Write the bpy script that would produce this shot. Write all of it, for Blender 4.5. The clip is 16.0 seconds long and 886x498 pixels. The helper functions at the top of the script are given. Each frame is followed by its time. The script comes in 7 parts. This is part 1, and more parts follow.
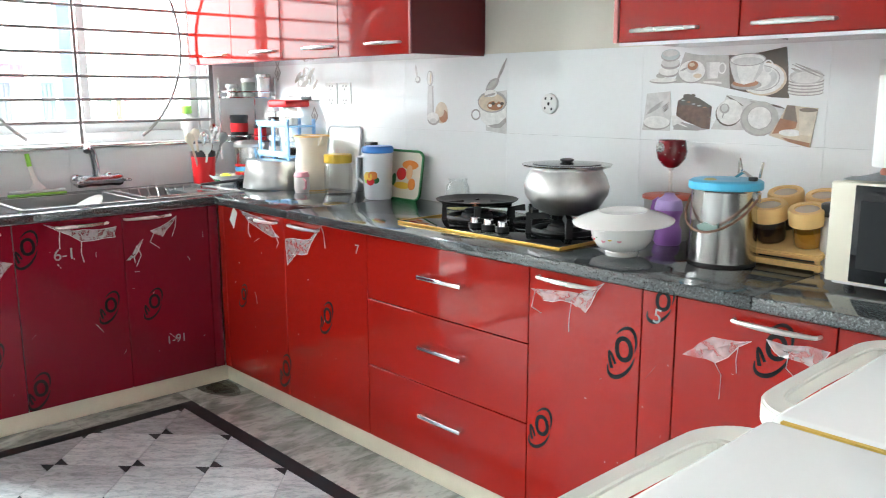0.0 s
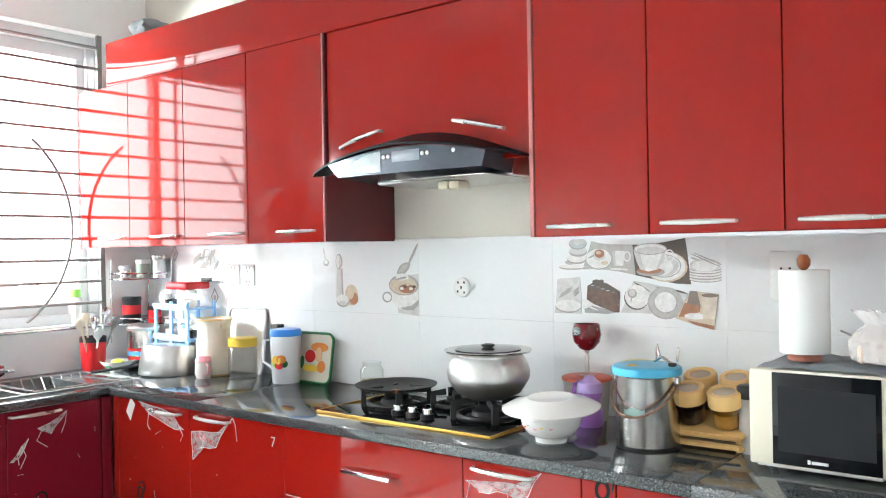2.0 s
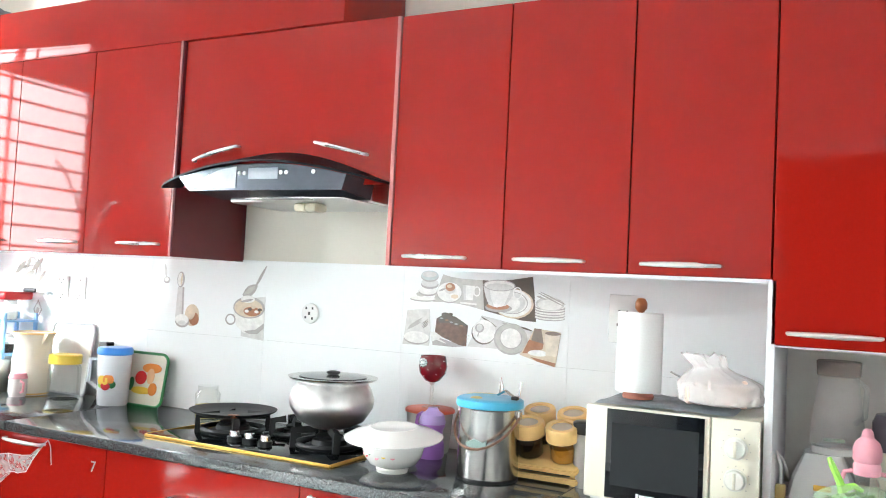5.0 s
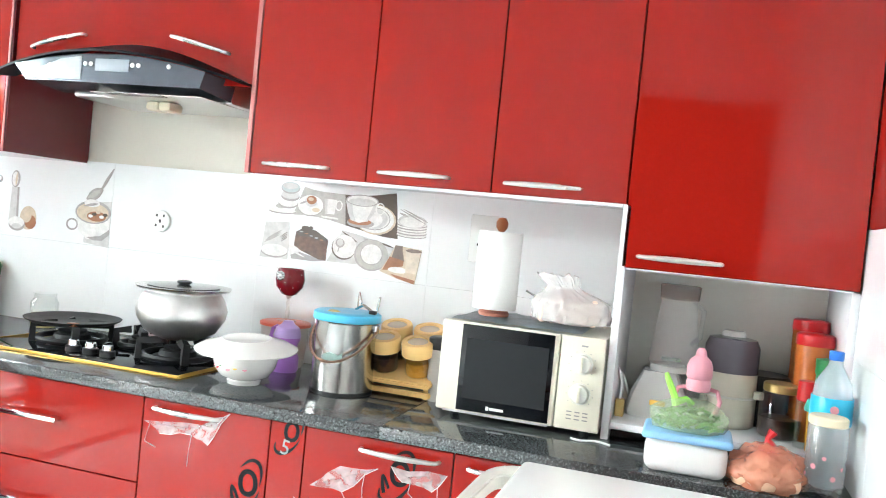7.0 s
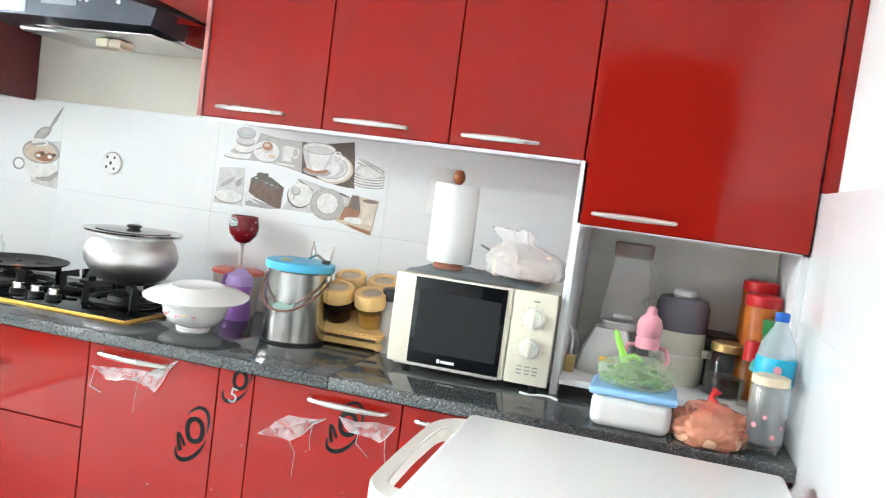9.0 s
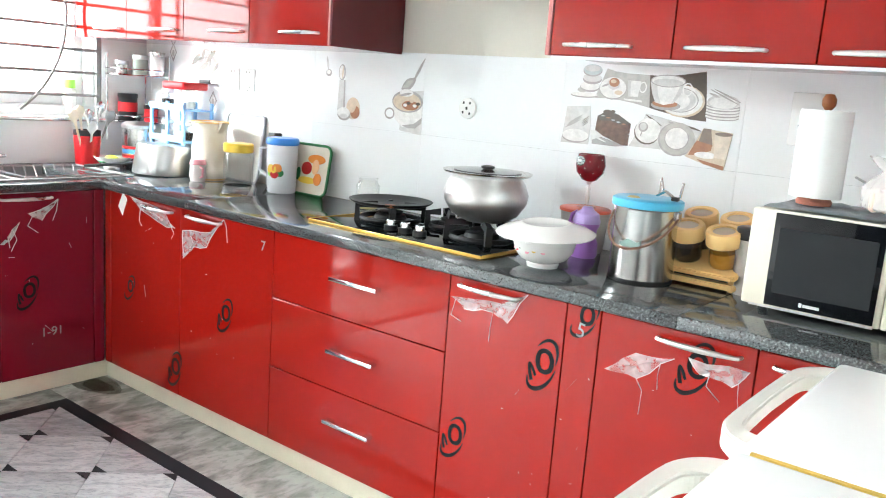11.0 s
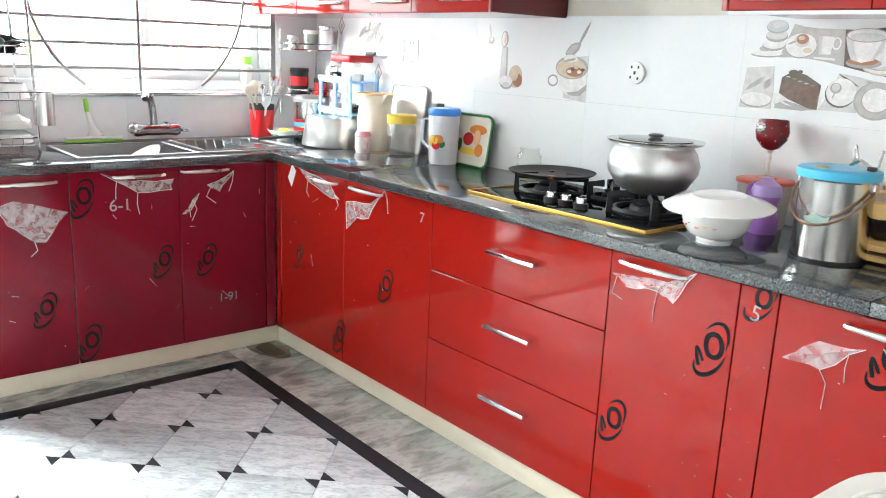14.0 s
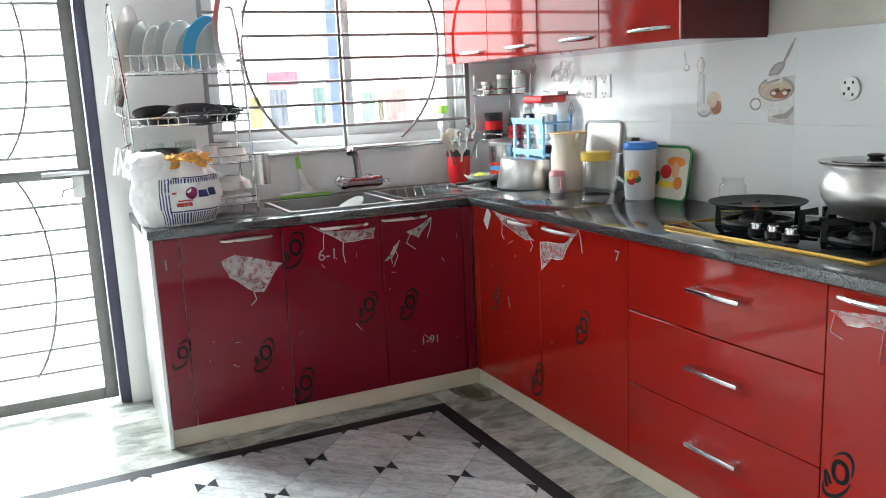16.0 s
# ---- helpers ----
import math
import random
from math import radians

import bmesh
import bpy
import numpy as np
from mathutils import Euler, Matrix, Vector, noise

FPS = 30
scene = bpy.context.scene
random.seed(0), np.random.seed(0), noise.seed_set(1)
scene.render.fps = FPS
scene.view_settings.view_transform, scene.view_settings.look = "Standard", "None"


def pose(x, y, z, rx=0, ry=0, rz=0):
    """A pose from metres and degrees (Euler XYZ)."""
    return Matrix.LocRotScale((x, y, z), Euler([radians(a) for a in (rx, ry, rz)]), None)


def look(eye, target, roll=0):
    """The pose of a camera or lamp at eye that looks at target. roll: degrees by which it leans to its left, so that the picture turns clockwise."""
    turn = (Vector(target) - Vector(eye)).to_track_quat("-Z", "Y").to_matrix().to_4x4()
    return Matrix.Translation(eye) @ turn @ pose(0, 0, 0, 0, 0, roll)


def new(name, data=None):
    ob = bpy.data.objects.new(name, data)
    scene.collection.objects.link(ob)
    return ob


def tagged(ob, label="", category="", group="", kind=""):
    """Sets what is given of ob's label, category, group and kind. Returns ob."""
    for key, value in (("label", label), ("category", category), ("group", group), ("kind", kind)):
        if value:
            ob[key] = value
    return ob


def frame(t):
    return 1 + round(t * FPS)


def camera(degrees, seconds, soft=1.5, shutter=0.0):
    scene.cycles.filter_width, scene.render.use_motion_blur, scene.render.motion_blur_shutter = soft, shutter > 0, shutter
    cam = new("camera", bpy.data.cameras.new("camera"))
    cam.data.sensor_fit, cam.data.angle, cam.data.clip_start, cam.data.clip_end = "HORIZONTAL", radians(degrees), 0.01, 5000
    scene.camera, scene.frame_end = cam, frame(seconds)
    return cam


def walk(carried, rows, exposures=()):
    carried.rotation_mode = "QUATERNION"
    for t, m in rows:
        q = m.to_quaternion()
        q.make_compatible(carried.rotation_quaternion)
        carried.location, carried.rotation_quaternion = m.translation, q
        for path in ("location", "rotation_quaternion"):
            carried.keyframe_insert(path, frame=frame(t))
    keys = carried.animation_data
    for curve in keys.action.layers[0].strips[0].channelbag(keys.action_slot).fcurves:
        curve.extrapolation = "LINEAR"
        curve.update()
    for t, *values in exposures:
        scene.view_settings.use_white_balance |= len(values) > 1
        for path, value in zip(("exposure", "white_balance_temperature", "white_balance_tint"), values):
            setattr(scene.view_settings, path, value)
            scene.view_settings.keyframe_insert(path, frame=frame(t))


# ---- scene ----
cam = camera(56.5, 16.0, soft=1.0, shutter=0.15)
PATH = [
    (0, (3.967, -2.352, 1.319), (2.529, -1.013, 0.948), -0.1),
    (0.5, (3.901, -2.404, 1.369), (2.597, -0.93, 1.009), -1.3),
    (1, (3.856, -2.456, 1.395), (2.586, -0.939, 1.103), -0.8),
    (1.5, (3.84, -2.469, 1.413), (2.628, -0.882, 1.298), 0.1),
    (2, (3.853, -2.477, 1.429), (2.623, -0.899, 1.427), -1.0),
    (2.5, (3.853, -2.481, 1.426), (2.594, -0.93, 1.515), -0.0),
    (3, (3.845, -2.497, 1.41), (2.601, -0.934, 1.485), 2.1),
    (3.5, (3.844, -2.489, 1.403), (2.704, -0.847, 1.477), 2.6),
    (3.7, (3.842, -2.483, 1.408), (2.731, -0.821, 1.476), 2.7),
    (5.8, (3.817, -2.484, 1.377), (2.999, -0.661, 1.466), 3.6),
    (6, (3.816, -2.476, 1.37), (3.008, -0.647, 1.423), 4.2),
    (6.5, (3.806, -2.458, 1.353), (3.091, -0.591, 1.302), 5.9),
    (7, (3.807, -2.451, 1.356), (3.213, -0.542, 1.303), 5.6),
    (7.5, (3.816, -2.443, 1.355), (3.313, -0.508, 1.288), 6.0),
    (8, (3.819, -2.434, 1.355), (3.424, -0.475, 1.279), 6.6),
    (8.5, (3.833, -2.434, 1.362), (3.456, -0.473, 1.268), 6.4),
    (9, (3.827, -2.422, 1.356), (3.327, -0.492, 1.199), 7.4),
    (9.5, (3.817, -2.421, 1.339), (3.206, -0.531, 1.103), 7.9),
    (10, (3.81, -2.422, 1.342), (2.977, -0.626, 1.058), 6.4),
    (10.2, (3.819, -2.417, 1.347), (2.845, -0.696, 1.046), 5.5),
    (12.3, (3.809, -2.408, 1.321), (2.529, -0.926, 0.909), 3.9),
    (12.5, (3.806, -2.409, 1.322), (2.52, -0.933, 0.912), 4.1),
    (13, (3.8, -2.394, 1.323), (2.458, -0.972, 0.902), 3.9),
    (13.5, (3.792, -2.366, 1.326), (2.367, -1.039, 0.869), 3.5),
    (14, (3.787, -2.327, 1.329), (2.304, -1.07, 0.86), 2.5),
    (14.5, (3.792, -2.321, 1.334), (2.22, -1.174, 0.875), 0.6),
    (15, (3.788, -2.308, 1.336), (2.092, -1.327, 0.933), -1.1),
    (15.5, (3.782, -2.293, 1.333), (2.005, -1.452, 0.968), -2.1),
    (16, (3.791, -2.259, 1.328), (2.016, -1.416, 0.953), -2.6),
]
EXPOSURES = [(0, 1.27, 6000, 2), (1.0, 1.47, 6000, 2), (2.0, 1.50, 6000, 2), (3.0, 1.37, 6000, 2), (3.7, 1.47, 6000, 2), (6.0, 1.91, 6000, 2), (7.5, 1.91, 6000, 2), (8.5, 1.70, 6000, 2), (9.5, 1.66, 6000, 2), (10.2, 1.80, 6000, 2), (12.3, 1.65, 6000, 2), (13.5, 1.65, 6000, 2), (14.5, 1.61, 6000, 2), (15.2, 1.29, 6000, 2), (16, 0.70, 6000, 2)]
walk(cam, [(t, look(eye, target, roll)) for t, eye, target, roll in PATH], EXPOSURES)

# ---- world, sun and daylight ----
world = bpy.data.worlds.new("sky")
scene.world = world
world.use_nodes = True
wn = world.node_tree.nodes
sky = wn.new("ShaderNodeTexSky")
sky.sky_type, sky.sun_disc = "NISHITA", False
sky.sun_elevation, sky.sun_rotation = radians(58), radians(60)
world.node_tree.links.new(sky.outputs[0], wn["Background"].inputs[0])
wn["Background"].inputs[1].default_value = 0.15

sun = new("sun", bpy.data.lights.new("sun", "SUN"))
sun.data.energy, sun.data.angle, sun.data.color = 3.5, radians(0.5), (1.0, 0.96, 0.9)
sun.matrix_world = look((6, 3.4, 11), (0, 0, 0))



def daylight(name, place, target, width, height, watts):
    """An added lamp, out of view, standing in for sky light through an opening."""
    lamp = new(name, bpy.data.lights.new(name, "AREA"))
    lamp.data.shape, lamp.data.size, lamp.data.size_y = "RECTANGLE", width, height
    lamp.data.energy, lamp.data.color = watts, (1.0, 0.99, 0.97)
    lamp.matrix_world = look(place, target)


daylight("window_daylight", (-1.6, -0.91, 4.35), (3.0, -1.1, 0.9), 2.4, 1.4, 60)
# kept out of reflections, aimed east to brighten the room's far end
daylight("door_daylight", (-0.75, -2.55, 2.36), (4.1, -2.5, 1.0), 0.9, 0.8, 400)

# ---- materials ----


def mat(name, color, rough=0.5, metal=0.0, var=0.10, scale=6.0, fine=60.0, bump=0.0, coat=0.0, trans=0.0, alpha=1.0, spec=0.5, per_object=0.0, rvar=0.15, ior=1.45):
    """A surface with broad and fine variation of colour and gloss at real size."""
    m = bpy.data.materials.new(name)
    m.use_nodes = True
    nt = m.node_tree
    n, l = nt.nodes, nt.links
    b = n["Principled BSDF"]
    geo = n.new("ShaderNodeNewGeometry")
    broad, grain = n.new("ShaderNodeTexNoise"), n.new("ShaderNodeTexNoise")
    broad.inputs["Scale"].default_value, grain.inputs["Scale"].default_value = scale, fine
    broad.inputs["Detail"].default_value, grain.inputs["Detail"].default_value = 3, 2
    l.new(geo.outputs["Position"], broad.inputs["Vector"])
    l.new(geo.outputs["Position"], grain.inputs["Vector"])
    mix = n.new("ShaderNodeMix")
    mix.data_type = "RGBA"
    mix.inputs[6].default_value = (*[c * (1 - var) for c in color], 1)
    mix.inputs[7].default_value = (*[min(1, c * (1 + var)) for c in color], 1)
    add = n.new("ShaderNodeMath")
    add.operation = "MULTIPLY_ADD"
    l.new(grain.outputs["Fac"], add.inputs[0])
    add.inputs[1].default_value = 0.4
    l.new(broad.outputs["Fac"], add.inputs[2])
    off = n.new("ShaderNodeMath")
    off.operation = "SUBTRACT"
    l.new(add.outputs[0], off.inputs[0])
    off.inputs[1].default_value = 0.2
    l.new(off.outputs[0], mix.inputs[0])
    out = mix.outputs[2]
    if per_object:
        info, hsv = n.new("ShaderNodeObjectInfo"), n.new("ShaderNodeHueSaturation")
        span = n.new("ShaderNodeMapRange")
        span.inputs[3].default_value, span.inputs[4].default_value = 1 - per_object, 1 + per_object
        l.new(info.outputs["Random"], span.inputs[0])
        l.new(span.outputs[0], hsv.inputs["Value"])
        l.new(out, hsv.inputs["Color"])
        out = hsv.outputs[0]
    l.new(out, b.inputs["Base Color"])
    rr = n.new("ShaderNodeMapRange")
    rr.inputs[3].default_value, rr.inputs[4].default_value = rough * (1 - rvar), min(1, rough * (1 + rvar))
    l.new(broad.outputs["Fac"], rr.inputs[0])
    l.new(rr.outputs[0], b.inputs["Roughness"])
    b.inputs["Metallic"].default_value = metal
    b.inputs["Coat Weight"].default_value = coat
    b.inputs["Coat Roughness"].default_value = 0.03
    b.inputs["Transmission Weight"].default_value = trans
    b.inputs["Alpha"].default_value = alpha
    b.inputs["Specular IOR Level"].default_value = spec
    b.inputs["IOR"].default_value = ior
    if bump:
        bp = n.new("ShaderNodeBump")
        bp.inputs["Strength"].default_value, bp.inputs["Distance"].default_value = bump, 0.002
        l.new(grain.outputs["Fac"], bp.inputs["Height"])
        l.new(bp.outputs[0], b.inputs["Normal"])
    return m


def ramp(n, stops):
    r = n.new("ShaderNodeValToRGB")
    e = r.color_ramp.elements
    while len(e) < len(stops):
        e.new(0.5)
    for el, (p, c) in zip(e, stops):
        el.position, el.color = p, (*c, 1)
    return r


def granite(name):
    m = bpy.data.materials.new(name)
    m.use_nodes = True
    n, l = m.node_tree.nodes, m.node_tree.links
    b = n["Principled BSDF"]
    geo, vor, noi, big = n.new("ShaderNodeNewGeometry"), n.new("ShaderNodeTexVoronoi"), n.new("ShaderNodeTexNoise"), n.new("ShaderNodeTexNoise")
    vor.inputs["Scale"].default_value = 380
    noi.inputs["Scale"].default_value, noi.inputs["Detail"].default_value = 190, 4
    big.inputs["Scale"].default_value = 5
    for t in (vor, noi, big):
        l.new(geo.outputs["Position"], t.inputs["Vector"])
    r1 = ramp(n, [(0.0, (0.010, 0.011, 0.011)), (0.42, (0.030, 0.033, 0.034)), (0.60, (0.075, 0.083, 0.086)), (0.74, (0.17, 0.18, 0.18))])
    l.new(noi.outputs["Fac"], r1.inputs[0])
    r2 = ramp(n, [(0.0, (0.55, 0.55, 0.55)), (0.5, (1, 1, 1)), (1.0, (1.6, 1.6, 1.6))])
    l.new(vor.outputs["Color"], r2.inputs[0])
    mx = n.new("ShaderNodeMix")
    mx.data_type, mx.blend_type = "RGBA", "MULTIPLY"
    mx.inputs[0].default_value = 1
    l.new(r1.outputs[0], mx.inputs[6])
    l.new(r2.outputs[0], mx.inputs[7])
    l.new(mx.outputs[2], b.inputs["Base Color"])
    rr = n.new("ShaderNodeMapRange")
    rr.inputs[3].default_value, rr.inputs[4].default_value = 0.05, 0.13
    b.inputs["IOR"].default_value = 1.75
    l.new(big.outputs["Fac"], rr.inputs[0])
    l.new(rr.outputs[0], b.inputs["Roughness"])
    return m


def marble(name, light, dark, stretch=(1, 1), gloss=0.12, turn=0.0):
    """Streaked grey marble; each slab takes its own stretch of veins and tone."""
    m = bpy.data.materials.new(name)
    m.use_nodes = True
    n, l = m.node_tree.nodes, m.node_tree.links
    b = n["Principled BSDF"]
    geo, info = n.new("ShaderNodeNewGeometry"), n.new("ShaderNodeObjectInfo")
    mp = n.new("ShaderNodeMapping")
    mp.vector_type = "TEXTURE"
    mp.inputs["Rotation"].default_value = (0, 0, radians(turn))
    mp.inputs["Scale"].default_value = (1 / stretch[0], 1 / stretch[1], 1)
    off = n.new("ShaderNodeVectorMath")
    off.operation = "MULTIPLY_ADD"
    sep = n.new("ShaderNodeCombineXYZ")
    for k in range(3):
        l.new(info.outputs["Random"], sep.inputs[k])
    l.new(sep.outputs[0], off.inputs[0])
    off.inputs[1].default_value = (31, 17, 9)
    l.new(geo.outputs["Position"], off.inputs[2])
    l.new(off.outputs[0], mp.inputs["Vector"])
    a, c, d = n.new("ShaderNodeTexNoise"), n.new("ShaderNodeTexNoise"), n.new("ShaderNodeTexNoise")
    a.inputs["Scale"].default_value, a.inputs["Detail"].default_value, a.inputs["Distortion"].default_value = 6, 6, 0.7
    c.inputs["Scale"].default_value, c.inputs["Detail"].default_value = 28, 5
    d.inputs["Scale"].default_value = 2.2
    for t in (a, c):
        l.new(mp.outputs[0], t.inputs["Vector"])
    l.new(geo.outputs["Position"], d.inputs["Vector"])
    mid = [0.5 * (x + y) for x, y in zip(light, dark)]
    r = ramp(n, [(0.34, dark), (0.46, mid), (0.56, light), (0.75, [x * 0.92 for x in light])])
    l.new(a.outputs["Fac"], r.inputs[0])
    r2 = ramp(n, [(0.36, (0.42, 0.44, 0.46)), (0.47, (1, 1, 1)), (1, (1, 1, 1))])
    l.new(c.outputs["Fac"], r2.inputs[0])
    mx = n.new("ShaderNodeMix")
    mx.data_type, mx.blend_type = "RGBA", "MULTIPLY"
    mx.inputs[0].default_value = 0.38
    l.new(r.outputs[0], mx.inputs[6])
    l.new(r2.outputs[0], mx.inputs[7])
    hsv, span = n.new("ShaderNodeHueSaturation"), n.new("ShaderNodeMapRange")
    span.inputs[3].default_value, span.inputs[4].default_value = 0.72, 1.12
    l.new(info.outputs["Random"], span.inputs[0])
    l.new(span.outputs[0], hsv.inputs["Value"])
    l.new(mx.outputs[2], hsv.inputs["Color"])
    l.new(hsv.outputs[0], b.inputs["Base Color"])
    rr = n.new("ShaderNodeMapRange")
    rr.inputs[3].default_value, rr.inputs[4].default_value = gloss * 0.6, gloss * 2
    l.new(d.outputs["Fac"], rr.inputs[0])
    l.new(rr.outputs[0], b.inputs["Roughness"])
    return m


def pane_glass(name, tint=(1, 1, 1), gloss=0.35):
    """Thin clear sheet: passes light straight through, with more gloss towards its edges."""
    m = bpy.data.materials.new(name)
    m.use_nodes = True
    n, l = m.node_tree.nodes, m.node_tree.links
    n.remove(n["Principled BSDF"])
    tr, gl, mx = n.new("ShaderNodeBsdfTransparent"), n.new("ShaderNodeBsdfGlossy"), n.new("ShaderNodeMixShader")
    tr.inputs[0].default_value = (*tint, 1)
    gl.inputs["Roughness"].default_value = 0.03
    lw, k = n.new("ShaderNodeLayerWeight"), n.new("ShaderNodeMath")
    lw.inputs[0].default_value = 0.25
    k.operation = "MULTIPLY_ADD"
    l.new(lw.outputs["Facing"], k.inputs[0])
    k.inputs[1].default_value, k.inputs[2].default_value = gloss, 0.03
    l.new(k.outputs[0], mx.inputs[0])
    l.new(tr.outputs[0], mx.inputs[1])
    l.new(gl.outputs[0], mx.inputs[2])
    l.new(mx.outputs[0], n["Material Output"].inputs[0])
    return m


def glow(name, color, strength):
    m = bpy.data.materials.new(name)
    m.use_nodes = True
    n, l = m.node_tree.nodes, m.node_tree.links
    n.remove(n["Principled BSDF"])
    e = n.new("ShaderNodeEmission")
    e.inputs[0].default_value, e.inputs[1].default_value = (*color, 1), strength
    l.new(e.outputs[0], n["Material Output"].inputs[0])
    return m


def crinkled_film(name):
    """Thin clouded plastic film: nearly clear between milky clouds."""
    m = mat(name, (0.85, 0.80, 0.80), 0.22, var=0.1, scale=40, bump=0.8, fine=70)
    n, l = m.node_tree.nodes, m.node_tree.links
    geo, cloud, clear = n.new("ShaderNodeNewGeometry"), n.new("ShaderNodeTexNoise"), n.new("ShaderNodeMapRange")
    cloud.inputs["Scale"].default_value, cloud.inputs["Detail"].default_value = 30, 3
    cloud.inputs["Distortion"].default_value = 1.2
    l.new(geo.outputs["Position"], cloud.inputs["Vector"])
    clear.inputs[1].default_value, clear.inputs[2].default_value = 0.30, 0.70
    clear.inputs[3].default_value, clear.inputs[4].default_value = 0.22, 0.44
    l.new(cloud.outputs["Fac"], clear.inputs[0])
    l.new(clear.outputs[0], n["Principled BSDF"].inputs["Alpha"])
    return m


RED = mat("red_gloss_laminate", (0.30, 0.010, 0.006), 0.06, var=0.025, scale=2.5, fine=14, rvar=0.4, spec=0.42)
# darker copy of the red laminate: the sink run's shade is in its colour
WINE = mat("shaded_red_gloss_laminate", (0.16, 0.006, 0.017), 0.06, var=0.06, scale=2.5, fine=14, rvar=0.4, spec=0.34)
# red laminate darkened: the side panel's shade is put into this colour
MAROON = mat("shade_darkened_side_laminate", (0.10, 0.006, 0.010), 0.25, var=0.1)
CARCASS = mat("white_board", (0.80, 0.79, 0.81), 0.35, var=0.04)
CREAM = mat("cream_plinth", (0.70, 0.64, 0.50), 0.4, var=0.10, scale=9, fine=120)
WHITE_PAINT = mat("white_wall_paint", (0.85, 0.85, 0.84), 0.75, var=0.03, scale=1.5, fine=90, bump=0.08)
BEIGE_PAINT = mat("beige_wall_paint", (0.70, 0.67, 0.59), 0.75, var=0.05, scale=2, fine=90, bump=0.08)
TILE = mat("white_glazed_tile", (0.82, 0.835, 0.84), 0.06, var=0.025, scale=3, per_object=0.02, rvar=0.5, spec=0.29)
GROUT = mat("tile_grout", (0.80, 0.80, 0.80), 0.9, var=0.15, scale=30)
GRANITE = granite("dark_speckled_granite")
MARBLE = marble("streaked_grey_marble", (0.52, 0.54, 0.55), (0.37, 0.39, 0.40), (2.0, 5.2), turn=45)
MARBLE_B = marble("border_marble", (0.42, 0.43, 0.40), (0.20, 0.205, 0.19), (2.0, 1.0), 0.16)
BLACK_STONE = mat("black_stone", (0.010, 0.011, 0.015), 0.45, var=0.3, scale=20, spec=0.2)
STEEL = mat("brushed_steel", (0.62, 0.61, 0.59), 0.22, 1.0, var=0.08, scale=9, fine=150)
CHROME = mat("chrome", (0.75, 0.75, 0.76), 0.08, 1.0, var=0.04)
ALU = mat("dull_aluminium", (0.66, 0.66, 0.65), 0.34, 1.0, var=0.08, scale=14)
SINKSTEEL = mat("satin_sink_steel", (0.52, 0.52, 0.52), 0.42, 0.9, var=0.06)
SATIN = mat("satin_nickel_handle", (0.74, 0.72, 0.69), 0.28, 0.85, var=0.06)
GRILLE = mat("grey_painted_steel", (0.30, 0.29, 0.28), 0.45, 0.4, var=0.2, scale=30)
DOORSTEEL = mat("dark_steel_frame", (0.075, 0.072, 0.11), 0.45, 0.3, var=0.3, scale=12)
ALUFRAME = mat("white_window_frame", (0.70, 0.71, 0.72), 0.35, var=0.05)
PANE = pane_glass("clear_pane")
GLASS = pane_glass("clear_jar_glass", (0.95, 0.965, 0.955), 0.60)
CLEARPL = pane_glass("clear_plastic", (0.93, 0.94, 0.94), 0.60)
FILM = crinkled_film("milky_protective_film")
INK = mat("black_print", (0.006, 0.004, 0.005), 0.5, var=0.3, scale=60, spec=0.2)
CHALK = mat("white_chalk", (0.85, 0.80, 0.80), 0.8, var=0.1, alpha=0.30)
BLACK = mat("black_plastic", (0.012, 0.012, 0.013), 0.3, var=0.2)
BLACKGLASS = mat("black_glass", (0.005, 0.006, 0.008), 0.04, var=0.2, spec=0.4)
IRON = mat("black_cast_iron", (0.015, 0.015, 0.016), 0.5, 0.3, var=0.3, scale=40, bump=0.2)
GOLD = mat("gold_trim", (0.74, 0.45, 0.10), 0.3, 0.9, var=0.1)
WHITEPL = mat("white_plastic", (0.80, 0.80, 0.78), 0.18, var=0.03)
CREAMPL = mat("cream_plastic", (0.72, 0.68, 0.56), 0.3, var=0.04)
FRIDGE = mat("white_enamel", (0.80, 0.81, 0.80), 0.25, var=0.03, scale=3)
BEIGEPL = mat("aged_white_plastic", (0.77, 0.76, 0.69), 0.35, var=0.05)
YELLOWED = mat("yellowed_seal", (0.62, 0.42, 0.08), 0.6, var=0.2, scale=25)
BLUEPL = mat("blue_plastic", (0.12, 0.36, 0.75), 0.3, var=0.05)
SKYPL = mat("light_blue_plastic", (0.10, 0.45, 0.68), 0.3, var=0.06)
PALEBLUE = mat("pale_blue_plastic", (0.30, 0.55, 0.85), 0.35, var=0.05)
REDPL = mat("red_plastic", (0.55, 0.015, 0.02), 0.3, var=0.06)
YELLOWPL = mat("yellow_plastic", (0.78, 0.55, 0.06), 0.3, var=0.06)
GREENPL = mat("green_plastic", (0.03, 0.20, 0.06), 0.35, var=0.08)
LIMEPL = mat("lime_plastic", (0.35, 0.72, 0.10), 0.35, var=0.06)
PURPLE = mat("purple_plastic", (0.38, 0.16, 0.55), 0.3, var=0.08)
PINK = mat("pink_silicone", (0.80, 0.36, 0.42), 0.4, var=0.05)
ORANGEPL = mat("orange_plastic", (0.72, 0.25, 0.04), 0.4, var=0.1)
TANPL = mat("tan_plastic", (0.82, 0.55, 0.22), 0.35, var=0.08)
WOOD = mat("varnished_wood", (0.30, 0.10, 0.035), 0.3, var=0.25, scale=25)
PAPER = mat("white_paper_towel", (0.82, 0.82, 0.80), 0.9, var=0.03, fine=200, bump=0.25)
PORCELAIN = mat("white_porcelain", (0.80, 0.79, 0.76), 0.12, var=0.02)
